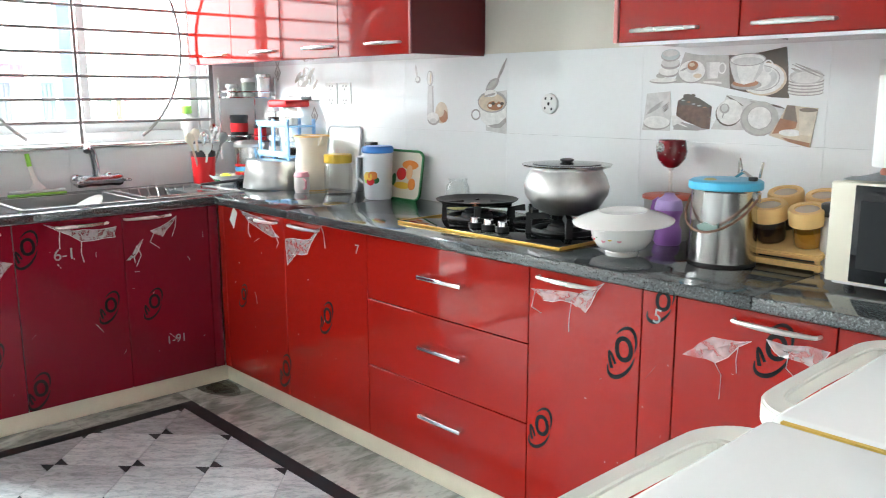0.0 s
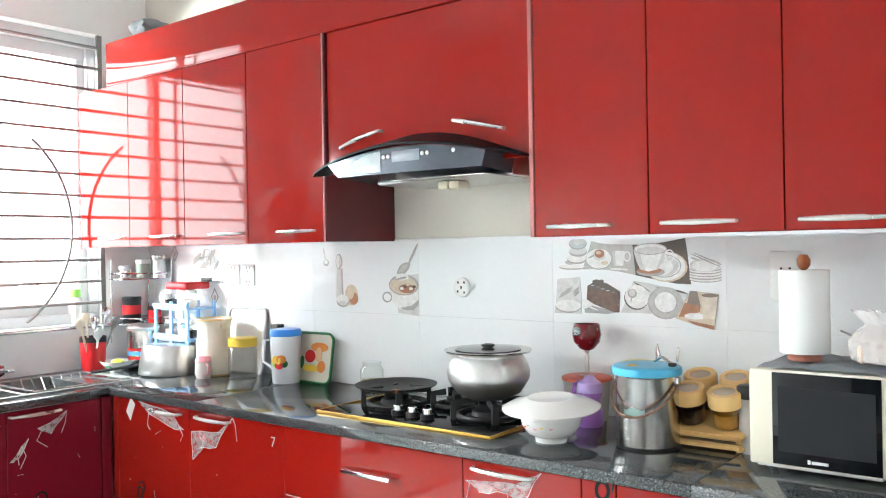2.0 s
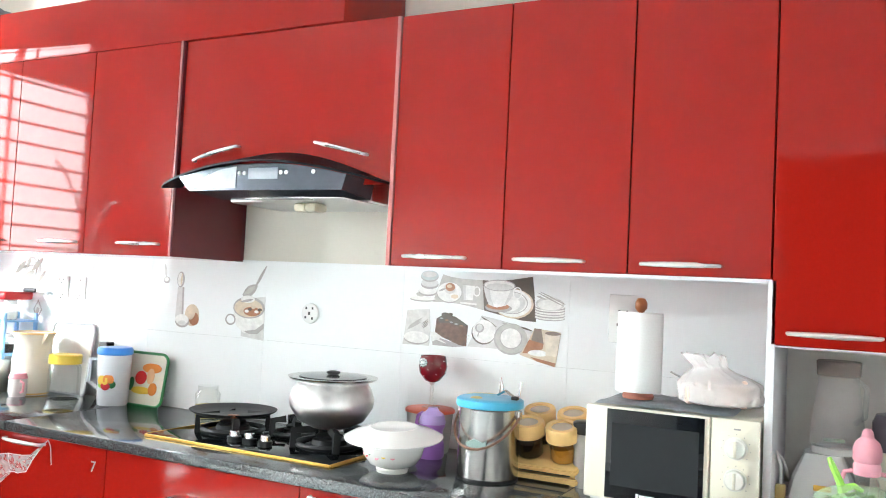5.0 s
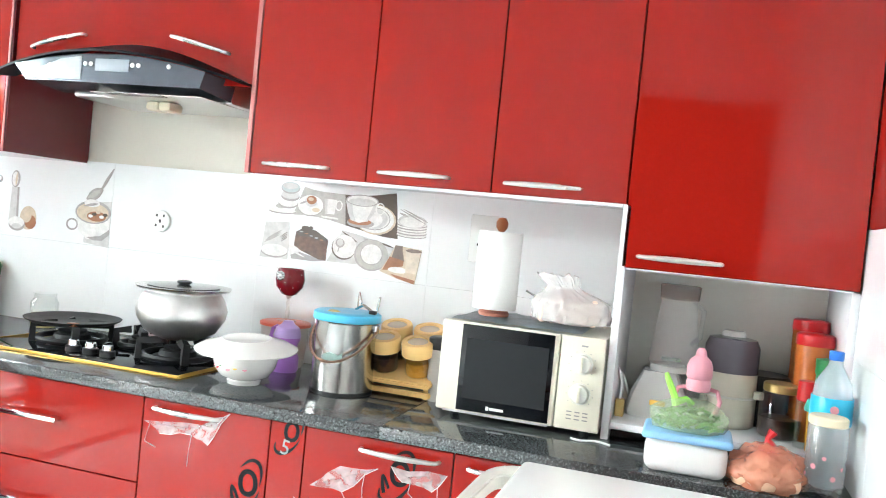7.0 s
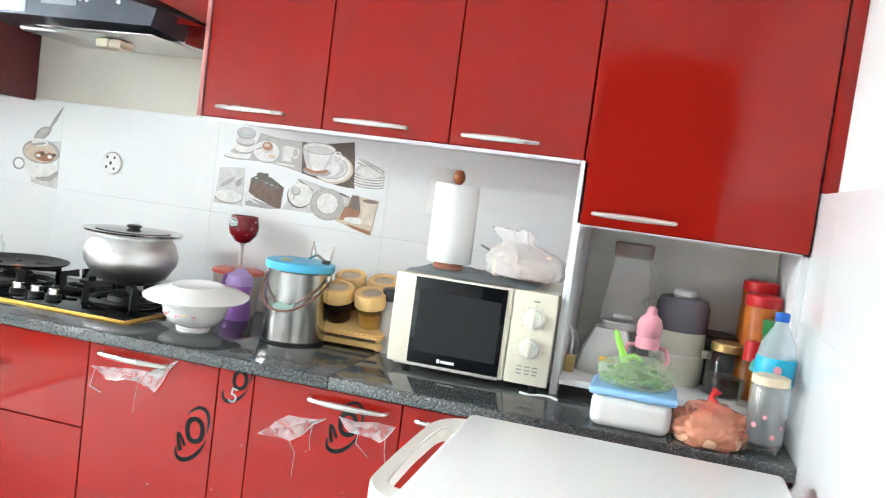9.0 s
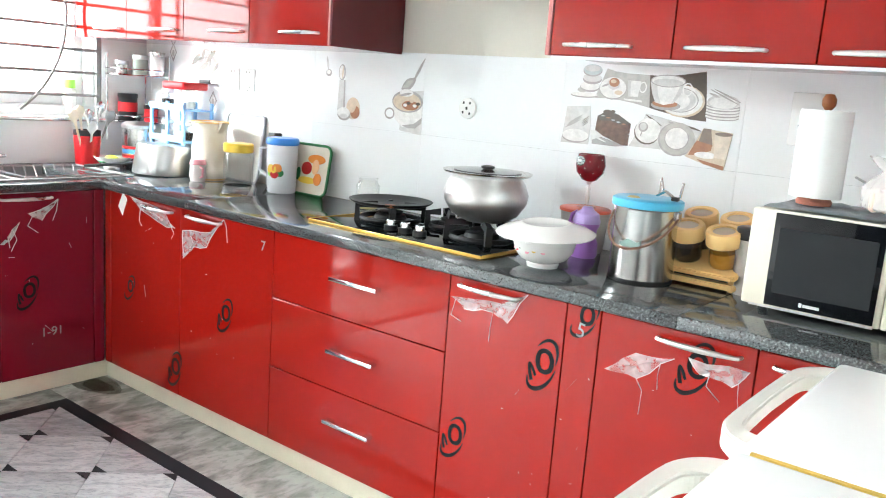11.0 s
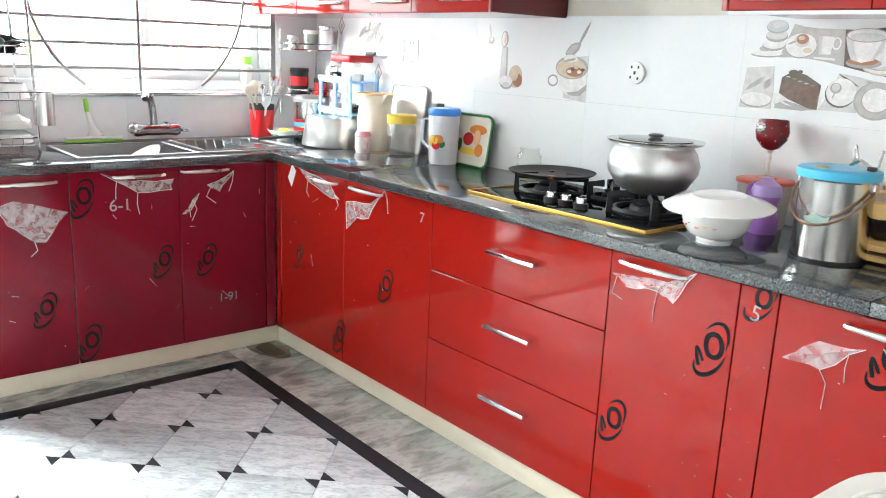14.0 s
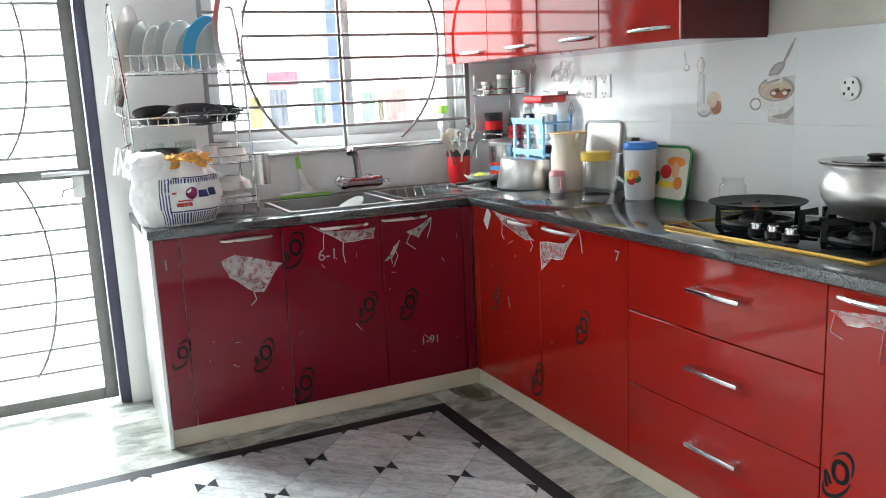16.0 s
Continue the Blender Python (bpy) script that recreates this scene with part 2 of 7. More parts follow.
PURSTEEL = mat("sooty_steel", (0.66, 0.65, 0.64), 0.36, 1.0, var=0.25, scale=12)
AMBER = mat("amber_oil", (0.55, 0.26, 0.03), 0.15, var=0.15)
DARKFOOD = mat("dark_pickle", (0.02, 0.008, 0.005), 0.4, var=0.5, scale=60)
GREENS = mat("leafy_greens", (0.10, 0.24, 0.035), 0.5, var=0.6, scale=40, fine=160, bump=0.6)
ONION = mat("orange_net_produce", (0.62, 0.22, 0.09), 0.5, var=0.35, scale=18, fine=80, bump=0.3)
BREAD = mat("pale_bread", (0.72, 0.56, 0.46), 0.7, var=0.12, scale=20)
BAGPL = mat("white_carrier_bag", (0.82, 0.82, 0.82), 0.4, var=0.06, scale=20)
NAVY = mat("navy_print", (0.05, 0.06, 0.25), 0.5, var=0.1)
CONCRETE = mat("pale_concrete", (0.55, 0.53, 0.50), 0.85, var=0.12, scale=2, bump=0.2)
BLUEPOST = mat("blue_painted_post", (0.10, 0.13, 0.28), 0.4, var=0.1)


# ---- mesh helpers ----
def box(bm, lo, hi, bevel=0.0, seg=2):
    size = [b - a for a, b in zip(lo, hi)]
    mid = [(a + b) / 2 for a, b in zip(lo, hi)]
    made = bmesh.ops.create_cube(bm, size=1, matrix=Matrix.Translation(mid) @ Matrix.Diagonal((*size, 1)))["verts"]
    if bevel:
        edges = list({e for v in made for e in v.link_edges})
        bmesh.ops.bevel(bm, geom=edges, offset=bevel, segments=seg, affect="EDGES", profile=0.5, clamp_overlap=True)
    return bm


def B(lo, hi, bevel=0.0, seg=2):
    return box(bmesh.new(), lo, hi, bevel, seg)


def lathe(profile, seg=32, bm=None, at=(0, 0, 0), tilt=None):
    """Turns (radius, height) pairs about z."""
    bm = bm or bmesh.new()
    rings, m = [], Matrix.Translation(at) @ (tilt or Matrix())
    for r, z in profile:
        if r < 1e-5:
            rings.append([bm.verts.new(m @ Vector((0, 0, z)))])
        else:
            rings.append([bm.verts.new(m @ Vector((r * math.cos(2 * math.pi * k / seg), r * math.sin(2 * math.pi * k / seg), z))) for k in range(seg)])
    for a, b in zip(rings, rings[1:]):
        for k in range(seg):
            q = (k + 1) % seg
            if len(a) == 1 and len(b) == 1:
                continue
            if len(a) == 1:
                bm.faces.new((a[0], b[q], b[k]))
            elif len(b) == 1:
                bm.faces.new((a[k], a[q], b[0]))
            else:
                bm.faces.new((a[k], a[q], b[q], b[k]))
    bmesh.ops.recalc_face_normals(bm, faces=bm.faces)
    return bm


def tube(points, r, seg=8, bm=None, closed=False, flat=1.0):
    """A round or flattened rod along points."""
    bm = bm or bmesh.new()
    pts = [Vector(p) for p in points]
    rings, n = [], len(pts)
    ref = None
    for i, p in enumerate(pts):
        if closed:
            d = pts[(i + 1) % n] - pts[i - 1]
        else:
            d = pts[min(i + 1, n - 1)] - pts[max(i - 1, 0)]
        d.normalize()
        if ref is None:
            ref = Vector((0, 0, 1)) if abs(d.z) < 0.9 else Vector((1, 0, 0))
        u = d.cross(ref).normalized()
        v = u.cross(d).normalized()
        ref = v
        rr = r[i] if isinstance(r, (list, tuple)) else r
        rings.append([bm.verts.new(p + rr * (math.cos(2 * math.pi * k / seg) * u + flat * math.sin(2 * math.pi * k / seg) * v)) for k in range(seg)])
    pairs = list(zip(rings, rings[1:])) + ([(rings[-1], rings[0])] if closed else [])
    for a, b in pairs:
        for k in range(seg):
            bm.faces.new((a[k], a[(k + 1) % seg], b[(k + 1) % seg], b[k]))
    if not closed:
        bm.faces.new(rings[0][::-1])
        bm.faces.new(rings[-1])
    bmesh.ops.recalc_face_normals(bm, faces=bm.faces)
    return bm


def slab(outline, depth, axis="y", bm=None):
    """An outline of (u, v) pairs, v upwards, given a thickness along y or x (or z)."""
    bm = bm or bmesh.new()
    put = {"y": lambda u, v, d: (u, d, v), "x": lambda u, v, d: (d, u, v), "z": lambda u, v, d: (u, v, d)}[axis]
    a = [bm.verts.new(put(u, v, depth[0])) for u, v in outline]
    b = [bm.verts.new(put(u, v, depth[1])) for u, v in outline]
    bm.faces.new(a)
    bm.faces.new(b[::-1])
    for k in range(len(a)):
        q = (k + 1) % len(a)
        bm.faces.new((a[k], b[k], b[q], a[q]))
    bmesh.ops.recalc_face_normals(bm, faces=bm.faces)
    return bm


def arc(cx, cy, rx, ry, a0, a1, n):
    return [(cx + rx * math.cos(radians(a0 + (a1 - a0) * k / n)), cy + ry * math.sin(radians(a0 + (a1 - a0) * k / n))) for k in range(n + 1)]


def rounded(points, times=2, closed=False):
    """Cuts the corners of a line of points, so that it bends smoothly."""
    for _ in range(times):
        out = [] if closed else [points[0]]
        for p, q in zip(points, points[1:] + points[:1] if closed else points[1:]):
            out.append(tuple(0.75 * u + 0.25 * v for u, v in zip(p, q)))
            out.append(tuple(0.25 * u + 0.75 * v for u, v in zip(p, q)))
        points = out if closed else out + [points[-1]]
    return points


def mesh_of(name, bm, material, smooth=True):
    me = bpy.data.meshes.new(name)
    bm.normal_update()
    bm.to_mesh(me)
    bm.free()
    me.materials.append(material)
    if smooth:
        me.shade_smooth()
        me.set_sharp_from_angle(angle=radians(35))
    return me


def setting(name, bm, material, label="", category=""):
    return tagged(new(name, mesh_of(name, bm, material)), label, category, kind="structure")


def thing(name, at, label, category, group="", turn=0.0):
    ob = new(name)
    ob.empty_display_size = 0.05
    ob.location, ob.rotation_euler = at, (0, 0, radians(turn))
    return tagged(ob, label, category, group)


def origin(ob):
    p = Vector((0, 0, 0))
    while ob:
        p += ob.location
        ob = ob.parent
    return p


def part(name, bm, material, parent, label="", world_space=False, at=None):
    """One mesh under a thing or a part; world_space: the mesh was made at its place in the room."""
    if world_space:
        bmesh.ops.translate(bm, verts=bm.verts, vec=-origin(parent))
    ob = new(name, mesh_of(name, bm, material))
    ob.parent = parent
    if at:
        ob.location = at
    return tagged(ob, label)


def share(name, mesh, parent, m=None):
    ob = new(name, mesh)
    ob.parent = parent
    if m is not None:
        ob.matrix_local = m
    return ob


def lettering(text, size, material, parent, m, name="writing"):
    cu = bpy.data.curves.new(name, "FONT")
    cu.body, cu.size, cu.extrude, cu.align_x, cu.align_y = text, size, 0.0004, "CENTER", "CENTER"
    tmp = bpy.data.objects.new(name, cu)
    me = bpy.data.meshes.new_from_object(tmp)
    bpy.data.objects.remove(tmp)
    me.materials.clear()
    me.materials.append(material)
    ob = new(name, me)
    ob.parent, ob.matrix_local = parent, m
    return ob



# ---- the room ----
LX, RX, NY, SY, TOP = -0.05, 4.195, 0.0, -3.35, 3.0      # inner faces of the walls, ceiling
TX, TZ = 4.168, 1.443                                   # face and top of the east wall tiles
CT = 0.868                                              # worktop
UF, UB, UT = -0.37, 1.46, 2.22                          # wall cabinets: front, underside, top

bm = bmesh.new()
box(bm, (-0.6, SY - 0.2, -0.12), (RX + 0.2, 0.2, -0.012))
setting("floor", bm, GROUT, "floor bed under grey marble slabs", "floor")

bm = bmesh.new()
box(bm, (LX - 0.2, 0.008, 0), (RX + 0.2, 0.2, TOP))
wall_n = setting("wall_north", bm, BEIGE_PAINT, "beige painted wall behind the cooker", "wall")

# window wall with its window and door openings
WY0, WY1, WZ0, WZ1 = -1.58, -0.24, 1.085, 2.53
DY0, DY1, DZ1 = -2.98, -2.03, 2.12
bm = bmesh.new()
for lo, hi in (((WY1, 0), (0.008, TOP)), ((WY0, 0), (WY1, WZ0)), ((WY0, WZ1), (WY1, TOP)), ((DY1, 0), (WY0, TOP)), ((DY0, DZ1), (DY1, TOP)), ((SY, 0), (DY0, TOP))):
    box(bm, (LX - 0.2, lo[0], lo[1]), (LX, hi[0], hi[1]))
wall_w = setting("wall_west", bm, WHITE_PAINT, "white painted wall with barred window and door", "wall")

bm = bmesh.new()
box(bm, (RX + 0.008, SY, 0), (RX + 0.2, 0.008, TOP))
wall_e = setting("wall_east", bm, WHITE_PAINT, "white painted wall above white tiles", "wall")

# south wall with a doorway to a dark passage
bm = bmesh.new()
for x0, x1, z0, z1 in ((LX - 0.2, 3.345, 0, TOP), (3.345, 4.15, 2.28, TOP), (4.15, RX + 0.2, 0, TOP)):
    box(bm, (x0, SY - 0.2, z0), (x1, SY, z1))
setting("wall_south", bm, mat("off_white_wall_paint", (0.84, 0.83, 0.81), 0.75, var=0.05, scale=2, fine=90, bump=0.08), "off-white painted wall with an open doorway", "wall")
bm = bmesh.new()
box(bm, (3.1, SY - 1.6, 0), (3.15, SY - 0.2, 2.42))
box(bm, (4.25, SY - 1.6, 0), (4.30, SY - 0.2, 2.42))
box(bm, (3.1, SY - 1.65, 0), (4.3, SY - 1.6, 2.42))
box(bm, (3.1, SY - 1.65, 2.42), (4.3, SY - 0.2, 2.47))
box(bm, (3.1, SY - 1.65, -0.05), (4.3, SY - 0.2, 0))
setting("passage", bm, mat("dim_passage_paint", (0.22, 0.19, 0.16), 0.8, var=0.1), "dim passage beyond the doorway", "passage")

bm = bmesh.new()
box(bm, (LX - 0.2, SY - 0.2, TOP), (RX + 0.2, 0.2, TOP + 0.12))
setting("ceiling", bm, WHITE_PAINT, "plain white painted ceiling", "ceiling")

# ---- outside ----
bm = bmesh.new()
box(bm, (-60, -60, -0.30), (LX - 0.25, 60, -0.20))
setting("ground", bm, CONCRETE, "pale concrete yard outside", "ground")
# glowing panel lights the room; cut short southward so corner doors stay dark
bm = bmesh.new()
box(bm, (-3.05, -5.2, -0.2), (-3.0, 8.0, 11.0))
setting("backdrop", bm, glow("glowing_outdoors", (1.0, 0.99, 0.97), 4.9), "glowing panel standing in for the bright outdoors", "backdrop")

post = thing("post", (-1.55, -0.46, -0.2), "blue painted steel post in the yard", "post")
part("shaft", B((-0.045, -0.05, 0), (0.045, 0.05, 3.6), 0.008), BLUEPOST, post)
part("base_plate", B((-0.09, -0.09, 0), (0.09, 0.09, 0.012)), GRILLE, post)
yard = thing("laundry_rack", (-2.3, -0.9, -0.2), "pale laundry rack with pink and grey cloths", "laundry rack")
for y in (-0.1, 1.4):
    part("leg", tube([(0, y, 0), (0, y, 1.74)], 0.012), ALU, yard)
part("rail", tube([(0, -0.15, 1.73), (0, 1.45, 1.73)], 0.012), ALU, yard)
# cloth colours are paled to hold the glare of the bright yard
for y0, y1, z1, z0, c in ((0.16, 0.40, 1.72, 1.62, (0.55, 0.22, 0.27)), (0.17, 0.31, 1.60, 1.05, (0.27, 0.28, 0.31)), (0.02, 0.12, 1.55, 1.12, (0.48, 0.44, 0.26)), (0.50, 0.60, 1.60, 1.05, (0.30, 0.36, 0.35)), (0.64, 0.76, 1.50, 1.10, (0.36, 0.38, 0.45)), (0.88, 1.0, 1.55, 1.15, (0.38, 0.46, 0.40)), (1.02, 1.07, 1.50, 1.2, (0.48, 0.45, 0.36)), (1.08, 1.26, 1.56, 1.22, (0.54, 0.36, 0.34))):
    cloth = bmesh.new()
    cols = [[cloth.verts.new((0.025 + 0.012 * math.sin(9 * k + j), y0 + (y1 - y0) * k / 8, z1 - (z1 - z0) * j / 4)) for j in range(5)] for k in range(9)]
    for a, b in zip(cols, cols[1:]):
        for j in range(4):
            cloth.faces.new((a[j], a[j + 1], b[j + 1], b[j]))
    geom = bmesh.ops.solidify(cloth, geom=cloth.faces[:], thickness=0.004)
    part("cloth", cloth, mat("cloth", c, 0.9, var=0.15, scale=20), yard)

# ---- window ----
bm = bmesh.new()
for y0, y1, z0, z1 in ((WY0, WY1, WZ0, WZ0 + 0.05), (WY0, WY1, WZ1 - 0.06, WZ1), (WY0, WY0 + 0.05, WZ0 + 0.05, WZ1 - 0.06), (WY1 - 0.05, WY1, WZ0 + 0.05, WZ1 - 0.06)):
    box(bm, (LX - 0.16, y0, z0), (LX - 0.07, y1, z1), 0.004)
win = setting("window_1", bm, ALUFRAME, "white sliding window with two panes", "window")
mid = -0.862
for k, (y0, y1, x) in enumerate(((WY0 + 0.05, mid + 0.024, LX - 0.135), (mid - 0.024, WY1 - 0.05, LX - 0.105))):
    bm = bmesh.new()
    for a, b, c, d in ((y0, y1, WZ0 + 0.05, WZ0 + 0.11), (y0, y1, WZ1 - 0.12, WZ1 - 0.06), (y0, y0 + 0.042, WZ0 + 0.11, WZ1 - 0.12), (y1 - 0.042, y1, WZ0 + 0.11, WZ1 - 0.12)):
        box(bm, (x - 0.013, a, c), (x + 0.013, b, d), 0.003)
    sash = part("sash", bm, ALUFRAME, win)
    pane = part("pane", B((x - 0.003, y0 + 0.045, WZ0 + 0.105), (x + 0.003, y1 - 0.045, WZ1 - 0.115)), PANE, sash)
    pane.visible_shadow = False
bm = B((LX - 0.2, WY0, WZ0 - 0.018), (LX + 0.035, WY1 + 0.02, WZ0 - 0.002), 0.004)
part("window_sill", bm, STEEL, win, "polished metal sill strip")

grille = thing("window_grille", (LX, -0.91, WZ0), "grey steel window grille with curved bars", "grille")
gx = LX - 0.012
z = 1.188
while z < WZ1 - 0.03:
    part("bar", tube([(gx, WY0 + 0.01, z), (gx, WY1 - 0.005, z)], 0.0075, 8), GRILLE, grille, world_space=True)
    z += 0.1065
for y, w in ((WY0 + 0.012, 0.010), (-0.928, 0.007), (WY1 - 0.012, 0.012)):
    part("upright", B((gx - 0.008, y - w, WZ0), (gx + 0.006, y + w, WZ1)), GRILLE, grille, world_space=True)
for s in (-1, 1):
    a = arc(-0.905, 1.56, 0.492 * s, 0.53, -57, 52, 20)
    part("curved_bar", tube([(gx + 0.012, u, v) for u, v in a], 0.0075, 8), GRILLE, grille, world_space=True)

# ---- barred steel door ----
bm = bmesh.new()
box(bm, (LX - 0.17, DY1 - 0.045, 0), (LX - 0.02, DY1, DZ1), 0.004)
box(bm, (LX - 0.17, DY0, 0), (LX - 0.02, DY0 + 0.045, DZ1), 0.004)
box(bm, (LX - 0.17, DY0 + 0.045, DZ1 - 0.045), (LX - 0.02, DY1 - 0.045, DZ1), 0.004)
door = setting("door_1", bm, DOORSTEEL, "closed barred steel door to the bright yard", "door")
dx = LX - 0.085
leaf0, leaf1 = DY0 + 0.05, DY1 - 0.05
bm = bmesh.new()
for y0, y1, z0, z1 in ((leaf1 - 0.055, leaf1, 0.02, DZ1 - 0.05), (leaf0, leaf0 + 0.055, 0.02, DZ1 - 0.05), (leaf0 + 0.055, leaf1 - 0.055, 0.02, 0.075), (leaf0 + 0.055, leaf1 - 0.055, DZ1 - 0.10, DZ1 - 0.05), (leaf0 + 0.055, leaf1 - 0.055, 1.03, 1.075)):
    box(bm, (dx - 0.018, y0, z0), (dx + 0.018, y1, z1), 0.003)
leaf = part("leaf_frame", bm, mat("grey_door_steel", (0.20, 0.195, 0.19), 0.4, 0.3, var=0.2, scale=15), door)
z = 0.18
while z < DZ1 - 0.12:
    if abs(z - 1.05) > 0.04:
        part("bar", tube([(dx, leaf0 + 0.05, z), (dx, leaf1 - 0.05, z)], 0.0075, 8), GRILLE, leaf)
    z += 0.1055
for s in (-1, 1):
    part("curved_bar", tube([(dx + 0.012, u, v) for u, v in arc(-2.52, 0.62, 0.24 * s, 0.52, -60, 60, 16)], 0.006, 6), GRILLE, leaf)
    part("curved_bar", tube([(dx + 0.012, u, v) for u, v in arc(-2.52, 1.56, -0.24 * s, 0.5, -60, 60, 16)], 0.006, 6), GRILLE, leaf)
lock = bmesh.new()
box(lock, (dx + 0.019, leaf1 - 0.20, 1.045), (dx + 0.032, leaf1 - 0.01, 1.062), 0.003)
box(lock, (dx + 0.019, leaf1 - 0.085, 0.945), (dx + 0.034, leaf1 - 0.035, 1.04), 0.006)
tube([(dx + 0.04, leaf1 - 0.075, 0.99), (dx + 0.05, leaf1 - 0.12, 0.985), (dx + 0.05, leaf1 - 0.13, 0.955)], 0.006, bm=lock)
part("bolt", lock, ALU, leaf, "sliding bolt latch")

# ---- worktops ----
tops = thing("worktop", (2.0, -0.3, CT), "polished dark speckled granite worktop with rounded edge", "worktop")
for x0, x1 in ((LX, 1.20), (1.2004, 3.120), (3.1204, TX - 0.001)):
    part("slab", B((x0, -0.615, CT - 0.032), (x1, 0, CT), 0.003, 2), GRANITE, tops, world_space=True)
S0, S1 = -1.37, -0.42          # sink cut-out along y
X0, X1 = 0.10, 0.50
tops2 = thing("worktop", (0.3, -1.3, CT), "polished dark granite worktop round the sink", "worktop")
for lo, hi in (((LX, -1.955), (0.615, S0)), ((LX, S0), (X0, -0.6155)), ((X1, S0), (0.615, -0.6155))):
    part("slab", B((*lo, CT - 0.032), (*hi, CT), 0.003, 2), GRANITE, tops2, world_space=True)

# ---- cabinets ----
FILM_EDGE = mat("white_film_edge", (0.85, 0.80, 0.80), 0.4, var=0.1, alpha=0.55)
TRIM = mat("dull_pink_edging", (0.45, 0.16, 0.15), 0.3, 0.2, var=0.08)


def bow_handle(length, mesh_name="handle"):
    """A slim bow handle along x that stands out towards -y."""
    n = 10
    pts = [(-length / 2, 0.003, 0), (-length / 2 + 0.004, -0.016, 0)]
    pts += [(-length / 2 + 0.010 + (length - 0.02) * k / n, -0.020 - 0.009 * math.sin(math.pi * k / n), 0) for k in range(n + 1)]
    pts += [(length / 2 - 0.004, -0.016, 0), (length / 2, 0.003, 0)]
    bm = tube(pts, [0.0045, 0.0055] + [0.0052 + 0.0022 * math.sin(math.pi * k / n) for k in range(n + 1)] + [0.0055, 0.0045], 8)
    return mesh_of(mesh_name, bm, SATIN)


def strap_handle(length):
    """A flat strap drawer handle along x."""
    bm = bmesh.new()
    box(bm, (-length / 2, -0.030, -0.007), (length / 2, -0.022, 0.007), 0.003)
    for s in (-1, 1):
        x = s * (length / 2 - 0.016)
        box(bm, (x - 0.014, -0.0235, -0.0065), (x + 0.014, 0, 0.0065), 0.003)
    return mesh_of("handle", bm, CHROME)


BOW, STRAP = bow_handle(0.20), strap_handle(0.205)


def facing(x, y, z, axis, roll=0.0):
    """The pose of a handle on a front that looks to -y ("y") or to +x ("x")."""
    return Matrix.Translation((x, y, z)) @ Matrix.Rotation(radians(90) if axis == "x" else 0, 4, "Z") @ Matrix.Rotation(radians(roll), 4, "Y")


def front(name, parent, u0, u1, z0, z1, axis, plane, material=RED, thick=0.018):
    """A door or drawer front with a small gap all round, its face at plane."""
    g = 0.0018
    if axis == "y":
        bm = B((u0 + g, plane, z0 + g), (u1 - g, plane + thick, z1 - g), 0.0012, 1)
    else:
        bm = B((plane - thick, u0 + g, z0 + g), (plane, u1 - g, z1 - g), 0.0012, 1)
    return part(name, bm, material, parent, world_space=True)


def on_front(door_ob, axis, plane, u, z, mesh, roll=0.0, name="handle"):
    w = facing(u, plane, z, "y", roll) if axis == "y" else facing(plane, u, z, "x", roll)
    return share(name, mesh, door_ob, Matrix.Translation(-origin(door_ob)) @ w)


def stamp_mesh(name, turn, height, faint=False):
    """A black printed mark: a squared ring and a bent stroke between two crescents."""
    bm = bmesh.new()
    rot = Matrix.Rotation(radians(turn), 2)

    def stroke(points, widths, closed=False):
        pts = rounded([(*p, widths[q] if isinstance(widths, list) else widths) for q, p in enumerate(points)], 2, closed)
        widths = [p[2] for p in pts]
        pts = [Vector(p[:2]) for p in pts]
        n = len(pts)
        rims = []
        for q, p in enumerate(pts):
            d = pts[(q + 1) % n] - pts[q - 1] if closed else pts[min(q + 1, n - 1)] - pts[max(q - 1, 0)]
            side = Vector((-d.y, d.x)).normalized() * widths[q] / 2
            pair = []
            for w in (p + side, p - side):
                w = rot @ w * height
                pair.append((bm.verts.new((w.x, -0.0003, w.y)), bm.verts.new((w.x, -0.0008, w.y))))
            rims.append(pair)
        for q in range(n if closed else n - 1):
            (a, a2), (b, b2) = rims[q]
            (c, c2), (d, d2) = rims[(q + 1) % n]
            for f in ((a2, b2, d2, c2), (a, a2, c2, c), (b, d, d2, b2)):
                bm.faces.new(f)

    stroke([(-0.04, 0.34), (0.12, 0.45), (0.26, 0.46), (0.35, 0.37), (0.36, 0.20), (0.30, 0.02)], [0.012, 0.05, 0.065, 0.065, 0.05, 0.012])
    stroke([(-0.30, -0.20), (-0.32, -0.36), (-0.20, -0.45), (0.0, -0.40), (0.18, -0.25), (0.29, -0.07)], [0.02, 0.06, 0.085, 0.07, 0.05, 0.012])
    stroke([(-0.07, 0.06), (-0.03, 0.22), (0.09, 0.28), (0.20, 0.23), (0.24, 0.08), (0.19, -0.08), (0.07, -0.13), (-0.04, -0.08)], 0.085, True)
    if not faint:
        stroke([(-0.22, -0.28), (-0.25, -0.10), (-0.24, 0.06), (-0.19, -0.03), (-0.13, -0.20)], [0.07, 0.065, 0.03, 0.06, 0.05])
    bmesh.ops.recalc_face_normals(bm, faces=bm.faces)
    return mesh_of(name, bm, INK, smooth=False)


STAMPS = [stamp_mesh("print_mark", 6, 0.138), stamp_mesh("print_mark", 10, 0.150), stamp_mesh("print_mark", 2, 0.115, True)]


